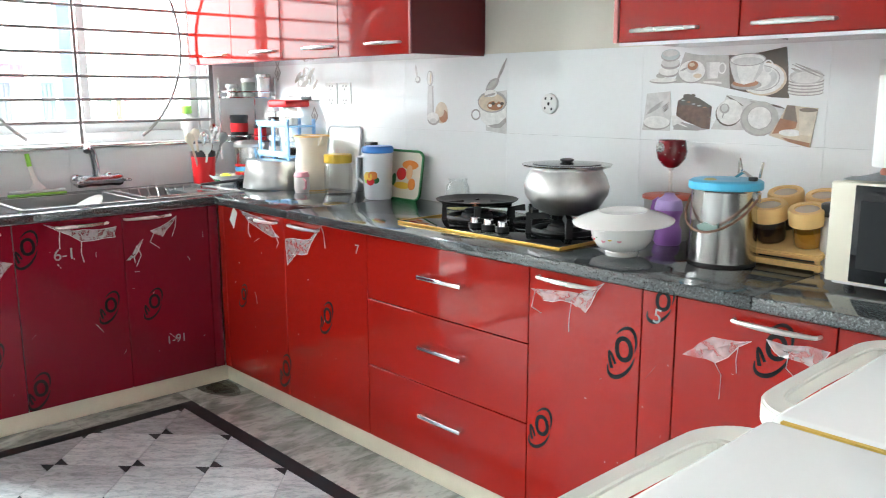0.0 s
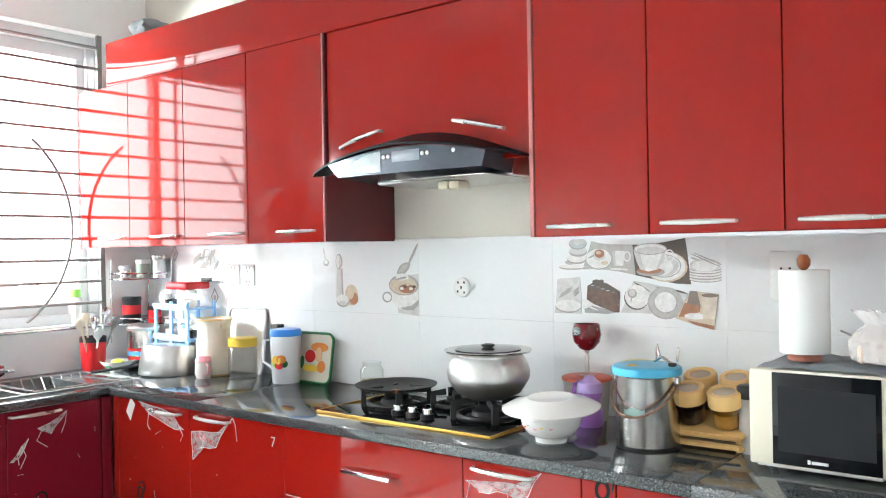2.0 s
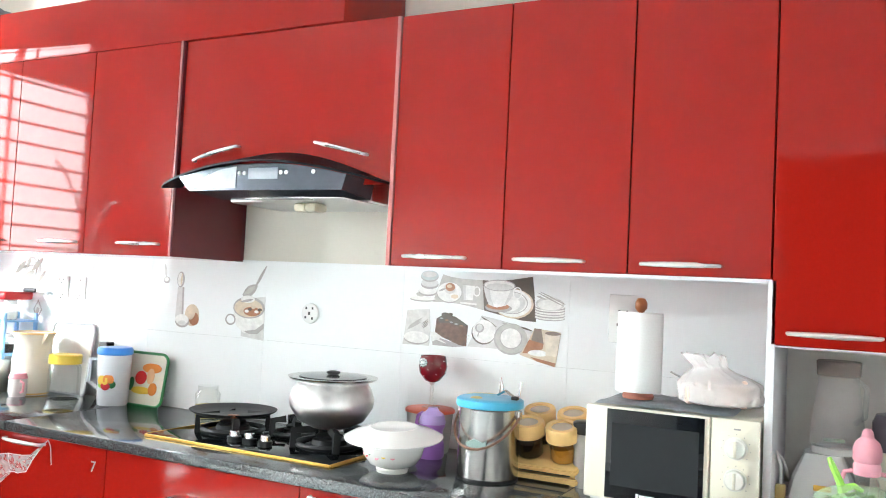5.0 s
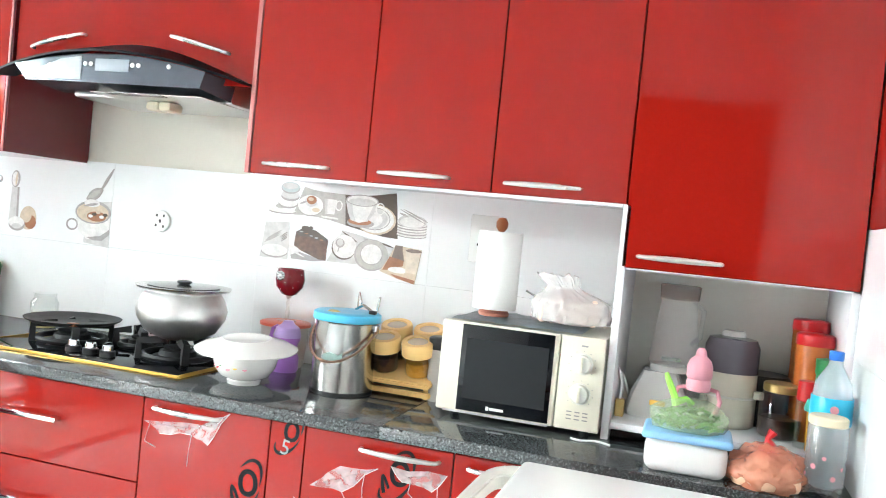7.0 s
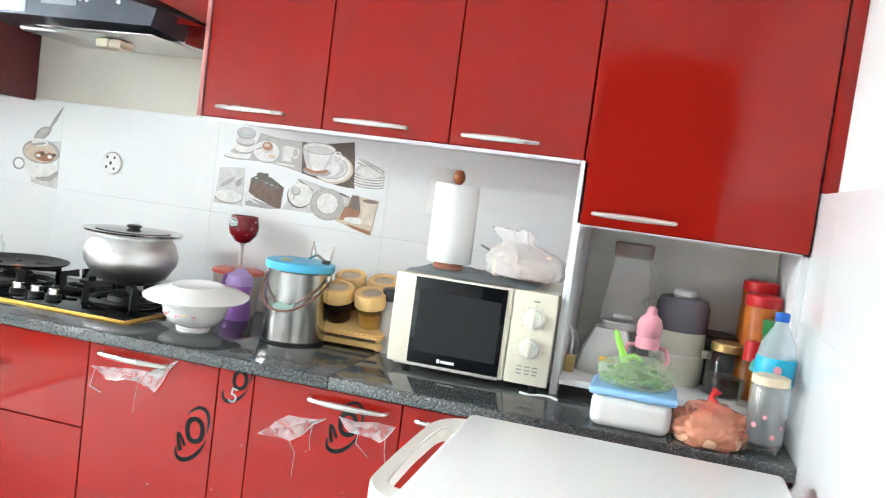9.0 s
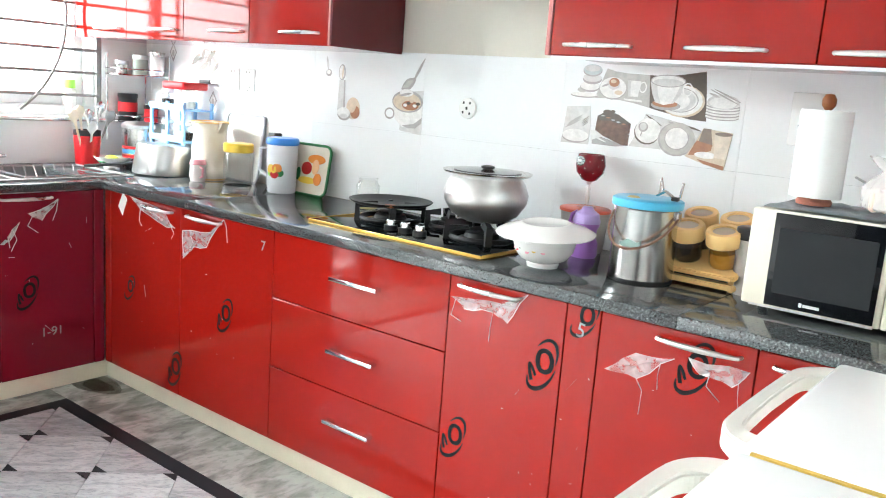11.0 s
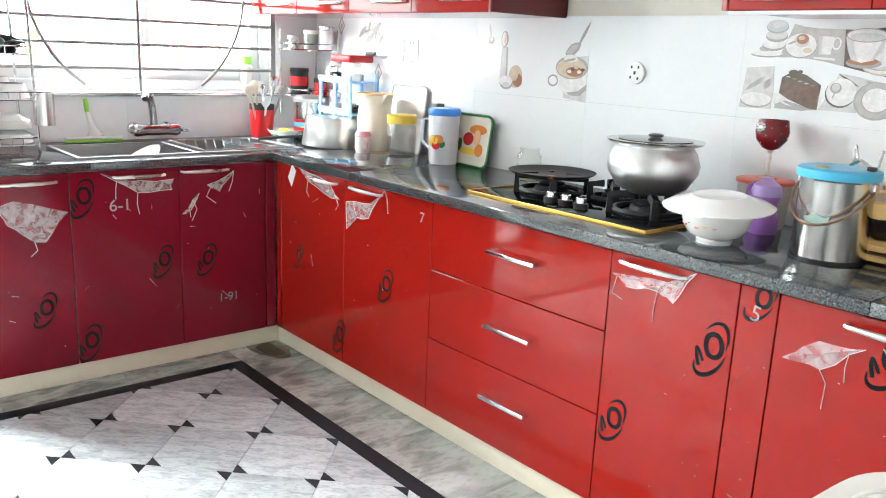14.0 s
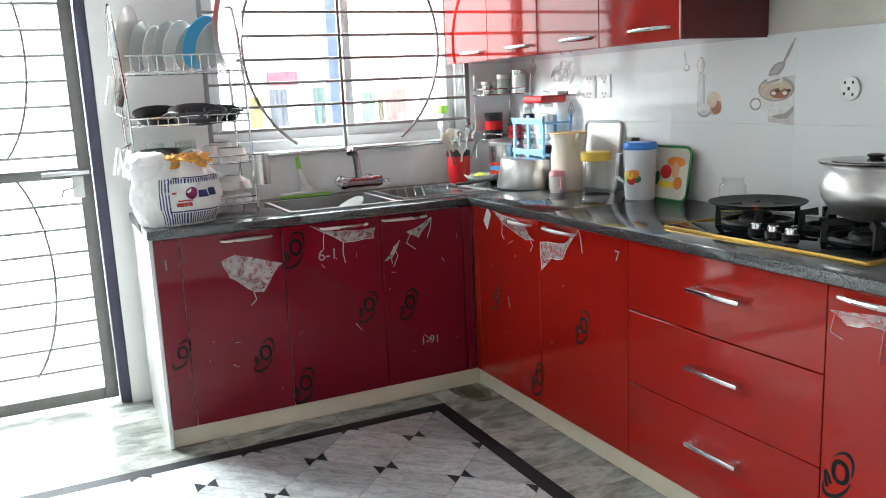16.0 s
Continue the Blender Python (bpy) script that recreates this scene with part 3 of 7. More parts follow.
def scrap(door_ob, axis, plane, outline, seed):
    """A torn, lifted patch of protective film on a front."""
    r = random.Random(seed)
    bm = bmesh.new()
    o = origin(door_ob)
    cu, cz = sum(p[0] for p in outline) / len(outline), sum(p[1] for p in outline) / len(outline)
    rim = []
    for k, (u, v) in enumerate(outline):
        u2, v2 = outline[(k + 1) % len(outline)]
        for s in (0.0, 0.34, 0.67):
            rag = 0.005 * (s > 0)
            rim.append((u + (u2 - u) * s + r.uniform(-1, 1) * rag, v + (v2 - v) * s + r.uniform(-1, 1) * rag, 0.0015 + r.random() * 0.008))
    mids = [(cu + (u - cu) * 0.5 + r.uniform(-0.006, 0.006), cz + (v - cz) * 0.5, 0.001 + r.random() * 0.012) for u, v, d in rim]
    def put(u, v, d):
        w = Vector((u, plane - d, v)) if axis == "y" else Vector((plane + d, u, v))
        return bm.verts.new(w - o)
    a, b, c = [put(*p) for p in rim], [put(*p) for p in mids], put(cu, cz, 0.004)
    for k in range(len(a)):
        q = (k + 1) % len(a)
        bm.faces.new((a[k], a[q], b[q], b[k]))
        bm.faces.new((b[k], b[q], c))
    bmesh.ops.recalc_face_normals(bm, faces=bm.faces)
    ob = part("film_scrap", bm, FILM, door_ob, "torn milky protective film")
    edge = bmesh.new()
    world_at = lambda u, v, d: (Vector((u, plane - d, v)) if axis == "y" else Vector((plane + d, u, v))) - o
    for k in range(0, len(rim), 3):
        if r.random() < 0.6:
            tube([world_at(*rim[(k + q) % len(rim)]) for q in range(4)], 0.0012, 5, edge)
    for k in range(2):
        u, v, d = rim[r.randrange(len(rim))]
        tube([world_at(u, v, d), world_at(u + r.uniform(-0.02, 0.02), v - r.uniform(0.02, 0.05), 0.004), world_at(u + r.uniform(-0.03, 0.03), v - r.uniform(0.05, 0.09), 0.002)], 0.0015, 5, edge, flat=0.5)
    tagged(part("film_edge", edge, FILM_EDGE, door_ob), kind="stuff")
    return ob


def flecks(door_ob, axis, plane, u0, u1, z0, z1, seed, n=7):
    """Small paint flecks and scratches on a gloss front."""
    r = random.Random(seed)
    bm = bmesh.new()
    o = origin(door_ob)
    for k in range(n):
        u, v = r.uniform(u0, u1), r.uniform(z0, z1)
        a, ln = r.uniform(0, math.pi), r.choice((0.002, 0.003, 0.004, 0.012, 0.025))
        du, dv, w = ln * math.cos(a), ln * math.sin(a), 0.0008
        q = [(u - du - w, v - dv), (u + du, v + dv - w), (u + du + w, v + dv + w), (u - du, v - dv + w)]
        slab(q, (plane - 0.0006, plane - 0.0001) if axis == "y" else (plane + 0.0001, plane + 0.0006), axis, bm)
    bmesh.ops.translate(bm, verts=bm.verts, vec=-o)
    tagged(part("paint_fleck", bm, FILM_EDGE, door_ob), kind="stuff")


def chalk(door_ob, axis, plane, text, u, z, size, roll=0.0):
    w = Matrix.Translation((u, plane - 0.0006, z) if axis == "y" else (plane + 0.0006, u, z))
    w = w @ Matrix.Rotation(radians(90) if axis == "x" else 0, 4, "Z") @ Matrix.Rotation(radians(90), 4, "X") @ Matrix.Rotation(radians(roll), 4, "Z")
    lettering(text, size, CHALK, door_ob, Matrix.Translation(-origin(door_ob)) @ w, "chalk_mark")


DF = -0.59            # base fronts, long run
DL = 0.59             # base fronts, sink run
PZ = 0.075            # plinth


def base_unit(x0, x1, label):
    t = thing("base_cabinet", (x0, DF, 0), label, "cabinet", "base cabinets under the long worktop")
    bm = bmesh.new()
    box(bm, (x0 + 0.001, DF + 0.020, PZ), (x1 - 0.001, -0.02, CT - 0.034))
    part("body", bm, CARCASS, t, world_space=True)
    return t


T0, T1 = PZ + 0.002, CT - 0.038
u1 = base_unit(0.64, 1.676, "gloss red two-door base cabinet with torn film")
d1 = front("door", u1, 0.64, 1.135, T0, T1, "y", DF)
d2 = front("door", u1, 1.135, 1.676, T0, T1, "y", DF)
on_front(d1, "y", DF, 0.985, 0.803, BOW)
on_front(d2, "y", DF, 1.285, 0.807, BOW)
scrap(d1, "y", DF, [(0.80, 0.828), (1.03, 0.800), (1.10, 0.745), (1.05, 0.742), (0.87, 0.785)], 1)
scrap(d2, "y", DF, [(1.15, 0.745), (1.345, 0.768), (1.40, 0.825), (1.30, 0.705), (1.20, 0.69), (1.165, 0.64)], 2)
part("paper_tag", slab([(0.70, 0.775), (0.735, 0.835), (0.765, 0.81), (0.73, 0.74)], (DF - 0.002, DF - 0.0004)), WHITEPL, d1, "small white paper tag", world_space=True)
on_front(d1, "y", DF, 0.781, 0.444, STAMPS[2], name="print_mark")
on_front(d1, "y", DF, 1.104, 0.180, STAMPS[1], name="print_mark")
on_front(d2, "y", DF, 1.414, 0.470, STAMPS[0], name="print_mark")
chalk(d2, "y", DF, "7", 1.62, 0.765, 0.05)

u2 = base_unit(1.676, 2.439, "gloss red base cabinet with three wide drawers")
for z0, z1, hz in ((0.597, T1, 0.727), (0.349, 0.597, 0.487), (T0, 0.349, 0.246)):
    dr = front("drawer", u2, 1.676, 2.439, z0, z1, "y", DF)
    on_front(dr, "y", DF, 2.078, hz, STRAP)

u3 = base_unit(2.439, 2.918, "gloss red one-door base cabinet beside the drawers")
d3 = front("door", u3, 2.439, 2.820, T0, T1, "y", DF)
on_front(d3, "y", DF, 2.578, 0.808, BOW)
scrap(d3, "y", DF, [(2.448, 0.768), (2.655, 0.785), (2.705, 0.826), (2.648, 0.735), (2.595, 0.752), (2.50, 0.742)], 3)
on_front(d3, "y", DF, 2.760, 0.645, STAMPS[1], name="print_mark")
on_front(d3, "y", DF, 2.488, 0.352, STAMPS[0], name="print_mark")
fp = front("filler_panel", u3, 2.820, 2.918, T0, T1, "y", DF)
chalk(fp, "y", DF, "5", 2.866, 0.765, 0.055, -8)
on_front(fp, "y", DF, 2.871, 0.800, STAMPS[2], name="print_mark")

u4 = base_unit(2.918, 3.70, "gloss red two-door base cabinet beside the freezer")
d4 = front("door", u4, 2.918, 3.305, T0, T1, "y", DF)
d5 = front("door", u4, 3.305, 3.70, T0, T1, "y", DF)
on_front(d4, "y", DF, 3.171, 0.801, BOW)
on_front(d5, "y", DF, 3.443, 0.801, BOW)
scrap(d4, "y", DF, [(2.945, 0.688), (3.02, 0.748), (3.12, 0.760), (3.03, 0.685)], 5)
scrap(d4, "y", DF, [(3.153, 0.772), (3.295, 0.775), (3.26, 0.73), (3.185, 0.738)], 6)
on_front(d4, "y", DF, 3.165, 0.745, STAMPS[0], name="print_mark")
u5 = base_unit(3.70, 4.16, "gloss red base cabinet behind the freezer")
front("door", u5, 3.70, 4.16, T0, T1, "y", DF)

front("filler_panel", u1, 0.592, 0.638, T0, T1, "y", DF)


def sink_unit(y0, y1, label):
    t = thing("sink_cabinet", (DL, y0, 0), label, "cabinet", "base cabinets under the sink worktop")
    bm = bmesh.new()
    for lo, hi in (((0.0, y0 + 0.001, PZ), (DL - 0.020, y1 - 0.001, 0.66)), ((DL - 0.05, y0 + 0.001, 0.66), (DL - 0.020, y1 - 0.001, CT - 0.034))):
        box(bm, lo, hi)
    part("body", bm, CARCASS, t, world_space=True)
    return t


s1 = sink_unit(-1.935, -1.446, "gloss red one-door base cabinet, shade in its colour, torn film")
bm = B((0.0, -1.951, 0.002), (DL - 0.002, -1.9355, CT - 0.034), 0.002)
part("end_panel", bm, WHITEPL, s1, "white end panel", world_space=True)
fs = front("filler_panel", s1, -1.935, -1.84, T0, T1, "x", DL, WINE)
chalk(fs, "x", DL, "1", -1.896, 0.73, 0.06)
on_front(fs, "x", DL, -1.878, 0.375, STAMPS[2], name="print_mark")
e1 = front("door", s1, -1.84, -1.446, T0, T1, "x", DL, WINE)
on_front(e1, "x", DL, -1.588, 0.80, BOW)
scrap(e1, "x", DL, [(-1.69, 0.72), (-1.635, 0.738), (-1.455, 0.685), (-1.54, 0.575), (-1.587, 0.592), (-1.665, 0.655)], 7)
on_front(e1, "x", DL, -1.561, 0.316, STAMPS[0], name="print_mark")
s2 = sink_unit(-1.446, -0.64, "gloss red two-door sink cabinet with shade in its colour")
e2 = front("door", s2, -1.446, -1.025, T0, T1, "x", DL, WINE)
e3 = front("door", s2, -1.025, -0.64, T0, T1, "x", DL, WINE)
on_front(e2, "x", DL, -1.185, 0.803, BOW)
on_front(e3, "x", DL, -0.915, 0.808, BOW)
scrap(e2, "x", DL, [(-1.33, 0.82), (-1.253, 0.78), (-1.05, 0.782), (-1.058, 0.74), (-1.193, 0.737)], 8)
scrap(e3, "x", DL, [(-0.908, 0.747), (-0.79, 0.80), (-0.857, 0.717)], 9)
scrap(e3, "x", DL, [(-0.944, 0.717), (-1.02, 0.636), (-0.985, 0.645)], 10)
for u, z, d, k in ((-1.406, 0.155, e2, 1), (-1.106, 0.445, e2, 0), (-1.405, 0.727, e2, 1), (-0.919, 0.428, e3, 0)):
    on_front(d, "x", DL, u, z, STAMPS[k], name="print_mark")
chalk(e2, "x", DL, "6-1", -1.262, 0.691, 0.065)
chalk(e3, "x", DL, "1-91", -0.82, 0.253, 0.052)
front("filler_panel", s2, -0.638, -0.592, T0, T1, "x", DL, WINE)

for k, (d, ax, pl, a, b) in enumerate(((d1, "y", DF, 0.66, 1.12), (d2, "y", DF, 1.15, 1.66), (d3, "y", DF, 2.46, 2.80), (fp, "y", DF, 2.83, 2.91), (d4, "y", DF, 2.93, 3.29), (e1, "x", DL, -1.82, -1.46), (e2, "x", DL, -1.43, -1.04), (e3, "x", DL, -1.0, -0.66))):
    flecks(d, ax, pl, a, b, 0.12, 0.72, 60 + k, 8)

bm = bmesh.new()
box(bm, (0.573, -0.572, 0), (4.16, -0.556, PZ), 0.002)
box(bm, (0.557, -1.934, 0), (0.573, -0.556, PZ), 0.002)
setting("plinth", bm, CREAM, "cream plinth strip along the base cabinets", "plinth")

# ---- wall cabinets ----


def wall_unit(x0, x1, z0, z1, label, depth=UF, group="red wall cabinets"):
    t = thing("wall_cabinet", (x0, depth, z0), label, "cabinet", group)
    part("body", B((x0 + 0.001, depth + 0.0195, z0), (x1 - 0.001, 0.006, z1)), RED, t, world_space=True)
    return t


ux = [-0.045, 0.385, 0.81, 1.232, 1.660]
for i in (0, 2):
    t = wall_unit(ux[i], ux[i + 2], UB, UT, "gloss red two-door wall cabinet near the window")
    for k in (i, i + 1):
        d = front("door", t, ux[k], ux[k + 1], UB, UT, "y", UF)
        on_front(d, "y", UF, ux[k] + 0.285, UB + 0.042, BOW)
part("side_panel", B((1.660, UF, UB), (1.678, 0.004, UT), 0.001), MAROON, t, "red side panel with its shade in the colour", world_space=True)
part("edge_trim", B((1.664, UF - 0.004, UB), (1.672, UF - 0.0005, UT), 0.001), TRIM, t, world_space=True)

t = thing("hood_cabinet", (1.68, UF + 0.01, 1.72), "gloss red cabinet above the cooker hood", "cabinet", "red wall cabinets")
part("body", B((1.679, UF + 0.03, 1.74), (2.557, 0.004, UT)), RED, t, world_space=True)
d = front("door", t, 1.679, 2.546, 1.70, UT, "y", UF + 0.010)
for hx, hz, hr in ((1.850, 1.814, -13), (2.358, 1.816, 13)):
    on_front(d, "y", UF + 0.010, hx, hz, BOW, hr)

t = wall_unit(2.560, 3.273, UB - 0.003, UT - 0.008, "gloss red two-door wall cabinet beside the hood")
for a, b, hx in ((2.560, 2.920, 2.708), (2.920, 3.273, 3.058)):
    d = front("door", t, a, b, UB - 0.003, UT - 0.008, "y", UF)
    on_front(d, "y", UF, hx, 1.486, BOW)
part("edge_trim", B((2.546, UF - 0.004, UB - 0.003), (2.559, UF + 0.03, UT - 0.008), 0.001), TRIM, t, world_space=True)
t = wall_unit(3.273, 3.622, UB - 0.003, UT - 0.008, "gloss red one-door wall cabinet above the microwave")
d = front("door", t, 3.273, 3.622, UB - 0.003, UT - 0.008, "y", UF)
on_front(d, "y", UF, 3.408, 1.484, BOW)
t = wall_unit(3.6225, 4.166, 1.30, UT - 0.008, "deep gloss red wall cabinet above the open niche")
d = front("door", t, 3.6225, 4.164, 1.30, UT - 0.008, "y", UF)
on_front(d, "y", UF, 3.760, 1.331, BOW)
part("filler_panel", B((4.167, UF + 0.004, TZ + 0.002), (4.2025, UF + 0.02, UT - 0.008), 0.001), RED, t, world_space=True)
tagged(new("underlight_strip", mesh_of("underlight_strip", B((2.562, UF + 0.004, UB - 0.012), (3.612, UF + 0.016, UB - 0.0035)), CARCASS)), "white edging strip under the wall cabinets", "trim", kind="structure")

loft = thing("loft_box", (0.2, UF, UT), "gloss red boxed loft panel above wall cabinets", "cabinet")
part("body", B((0.215, UF, UT + 0.001), (2.345, 0.004, 2.425), 0.002), RED, loft, world_space=True)
part("end_strip", B((0.205, UF + 0.002, UT + 0.001), (0.2148, 0.0, 2.42)), MAROON, loft, world_space=True)
clump = thing("folded_bag", (0.42, -0.26, 2.426), "crumpled grey bag on top of the cabinets", "bag")
bm = bmesh.new()
bmesh.ops.create_icosphere(bm, subdivisions=3, radius=1, matrix=Matrix.Diagonal((0.08, 0.10, 0.05, 1)))
for v in bm.verts:
    v.co *= 1 + 0.25 * noise.noise(v.co * 25)
    v.co.z = max(v.co.z + 0.045, 0)
part("bag", bm, mat("grey_cloth", (0.20, 0.21, 0.22), 0.8, var=0.2), clump)

# niche under the right wall cabinet
niche = thing("open_niche", (3.61, UF, CT), "white open shelf niche under a red cabinet", "shelf")
part("side_panel", B((3.615, UF, CT + 0.001), (3.634, -0.001, 1.455), 0.001), CARCASS, niche, world_space=True)
part("side_panel", B((4.150, UF + 0.02, CT + 0.001), (4.168, -0.001, 1.296), 0.001), CARCASS, niche, world_space=True)
part("shelf", B((3.635, UF + 0.004, 0.897), (4.149, -0.003, 0.914), 0.001), CARCASS, niche, world_space=True)
part("back_panel", B((3.635, -0.004, 0.916), (4.149, -0.0008, 1.295)), mat("warm_white_board", (0.80, 0.77, 0.71), 0.4, var=0.05), niche, world_space=True)
part("top_panel", B((3.635, UF + 0.001, 1.2965), (4.149, -0.001, 1.2995)), CARCASS, niche, world_space=True)
# black strip put in for the shade in the gap below the shelf
part("kick_strip", B((3.635, UF + 0.05, CT + 0.001), (4.149, UF + 0.06, 0.896)), BLACK, niche, world_space=True)

# ---- cooking: hob and hood ----
hob = thing("gas_hob", (2.113, -0.30, CT), "black glass gas hob with gold trim", "hob")
part("glass_top", B((1.752, -0.498, CT + 0.001), (2.474, -0.090, CT + 0.010), 0.002), BLACKGLASS, hob, world_space=True)
part("front_trim", B((1.748, -0.506, CT + 0.0005), (2.478, -0.499, CT + 0.0100), 0.002), GOLD, hob, "gold front trim strip", world_space=True)
for x in (1.7465, 2.4745):
    part("side_trim", B((x, -0.499, CT + 0.0005), (x + 0.005, -0.088, CT + 0.011), 0.001), GOLD, hob, world_space=True)


def burner(x, y, s):
    z = CT + 0.010
    b = part("burner", lathe([(0, 0), (0.062 * s, 0), (0.066 * s, 0.006), (0.05 * s, 0.010), (0.046 * s, 0.024), (0.020 * s, 0.028), (0, 0.028)], 28), IRON, hob, at=(x - 2.113, y + 0.30, 0.0105))
    share("burner_cap", mesh_of("burner_cap", lathe([(0, 0.026), (0.036 * s, 0.028), (0.038 * s, 0.036), (0.02 * s, 0.040), (0, 0.039)], 24), IRON), b)
    sup = bmesh.new()
    ring = [(0.088 * s * math.cos(2 * math.pi * k / 24), 0.088 * s * math.sin(2 * math.pi * k / 24), 0.010) for k in range(24)]
    tube(ring, 0.009, 6, sup, True)
    for k in range(4):
        a = math.pi / 4 + k * math.pi / 2
        u = Vector((math.cos(a), math.sin(a), 0))
        tube([u * 0.100 * s + Vector((0, 0, 0.0)), u * 0.100 * s + Vector((0, 0, 0.052)), u * 0.040 * s + Vector((0, 0, 0.056))], 0.015, 4, sup)
    part("pan_support", sup, IRON, b, "cast iron pan support")


burner(1.925, -0.285, 1.15)
burner(2.128, -0.215, 0.72)
burner(2.320, -0.285, 1.15)
for k in range(3):
    kn = part("knob", lathe([(0.021, 0), (0.021, 0.008), (0.017, 0.012), (0.016, 0.032), (0.0135, 0.035), (0, 0.035)], 20), CHROME, hob, at=(2.045 + 0.062 * k - 2.113, -0.415 + 0.30, 0.010))
    share("collar", mesh_of("collar", lathe([(0.0225, 0), (0.0225, 0.016), (0.0175, 0.018)], 20), BLACK), kn)

tawa = thing("griddle_pan", (1.915, -0.275, CT + 0.069), "flat black iron griddle pan on a burner", "pan")
part("pan", lathe([(0, 0), (0.125, 0), (0.144, 0.010), (0.147, 0.014), (0.142, 0.014), (0.124, 0.005), (0, 0.004)], 48), IRON, tawa)
part("rivet_grip", B((0.07, -0.11, 0.004), (0.10, -0.085, 0.016), 0.004), WOOD, tawa)

pot = thing("cooking_pot", (2.315, -0.275, CT + 0.069), "round-bellied steel pot with lid on a burner", "pot")
part("bowl", lathe([(0, 0), (0.060, 0.002), (0.105, 0.025), (0.132, 0.068), (0.136, 0.095), (0.125, 0.130), (0.112, 0.148), (0.112, 0.152), (0.138, 0.160), (0.140, 0.163), (0.110, 0.158), (0, 0.150)], 48), PURSTEEL, pot)
lid = part("lid", lathe([(0.140, 0.163), (0.143, 0.168), (0.120, 0.168), (0.112, 0.166), (0.060, 0.170), (0, 0.172)], 48), STEEL, pot)
share("lid_panel", mesh_of("lid_panel", lathe([(0.108, 0.1668), (0.106, 0.1695), (0.060, 0.1722), (0, 0.1735)], 40), mat("smoky_lid_glass", (0.06, 0.06, 0.062), 0.12, var=0.2)), lid)
share("lid_knob", mesh_of("lid_knob", lathe([(0.020, 0.170), (0.016, 0.174), (0.022, 0.179), (0.022, 0.184), (0.012, 0.187), (0, 0.187)], 20), BLACK), lid)

for o in (pot,):
    o.scale = (1, 1, 0.96)

hood = thing("cooker_hood", (2.135, -0.02, 1.66), "black curved-glass cooker hood with grey body", "cooker hood")
HX0, HX1 = 1.690, 2.544
top = [(HX0 + (HX1 - HX0) * k / 28, 1.690 + 0.112 * math.sin(math.pi * (0.03 + 0.94 * k / 28)) ** 1.15) for k in range(29)]
SMOKEDGLASS = mat("smoked_black_glass", (0.006, 0.007, 0.010), 0.45, var=0.2, scale=20)
SMOKEDGLASS.node_tree.nodes["Principled BSDF"].inputs["Specular IOR Level"].default_value = 0.12
# the glass rises from a low front lip, wider than the opening, to a higher arch at the back; shaped to fit the camera's
# view
lip = [(1.655 + 0.889 * k / 28, 1.688 + 0.074 * math.sin(math.pi * (0.02 + 0.94 * k / 28)) ** 0.95) for k in range(29)]
canopy = bmesh.new()
rows = []
for k, ((xb, zb), (xf, zf)) in enumerate(zip(top, lip)):
    yf = -0.415 - 0.075 * math.sin(math.pi * k / 28) ** 0.6
    rows.append([canopy.verts.new(p) for p in ((xf, yf, zf), (xb, UF + 0.008, zb + 0.002), (xb, UF + 0.008, zb + 0.009), (xf, yf, zf + 0.007))])
for a, b in zip(rows, rows[1:]):
    for k in range(4):
        canopy.faces.new((a[k], a[(k + 1) % 4], b[(k + 1) % 4], b[k]))
canopy.faces.new(rows[0][::-1])
canopy.faces.new(rows[-1])
bmesh.ops.recalc_face_normals(canopy, faces=canopy.faces)
part("glass_canopy", canopy, SMOKEDGLASS, hood, "black curved glass canopy", world_space=True)
HOODGREY = mat("smoked_grey_panel", (0.085, 0.095, 0.115), 0.20, 0.5, var=0.3, scale=12)
body = bmesh.new()
up = [(x, z - 0.001) for x, z in lip if 1.76 <= x <= 2.47]
prof = up + [(2.435, 1.674), (1.830, 1.677)]
slab(prof, (-0.462, -0.30), "y", body)
for v in body.verts:
    if v.co.y > -0.4 and v.co.z < 1.70:
        v.co.z -= 0.012
hb = part("body", body, HOODGREY, hood, "smoky grey front body", world_space=True)
part("rear_body", B((1.86, -0.30, 1.655), (2.44, -0.004, 1.735), 0.01), ALU, hood, world_space=True)
share("white_sticker", mesh_of("white_sticker", slab([(1.842, 1.683), (2.030, 1.683), (2.030, 1.752), (1.955, 1.742), (1.885, 1.716)], (-0.4645, -0.4625)), mat("greyed_sticker", (0.30, 0.32, 0.34), 0.3, var=0.35, scale=14)), hb, Matrix.Translation(-origin(hb)))
part("display", B((2.078, -0.4645, 1.710), (2.195, -0.4622, 1.746), 0.002), mat("grey_display", (0.33, 0.36, 0.40), 0.2, var=0.1), hb, world_space=True)
for x in (1.915, 2.043, 2.063, 2.207, 2.228, 2.33):
    part("button", lathe([(0.007, 0), (0.007, 0.002), (0.005, 0.003), (0, 0.003)], 16, at=(x, -0.463, 1.730 if x > 2 else 1.722), tilt=Matrix.Rotation(radians(90), 4, "X")), WHITEPL, hb, world_space=True)
for k in range(3):
    part("print_bar", B((1.93 + 0.028 * k, -0.4655, 1.690), (1.95 + 0.028 * k, -0.4648, 1.702)), ALU, hb, world_space=True)
part("filter", B((2.04, -0.43, 1.6535), (2.42, -0.06, 1.6555)), ALU, hood, world_space=True)
for k in range(14):
    part("filter_slat", B((2.10 + 0.014 * k, -0.44, 1.651), (2.106 + 0.014 * k, -0.40, 1.654)), GRILLE, hood, world_space=True)
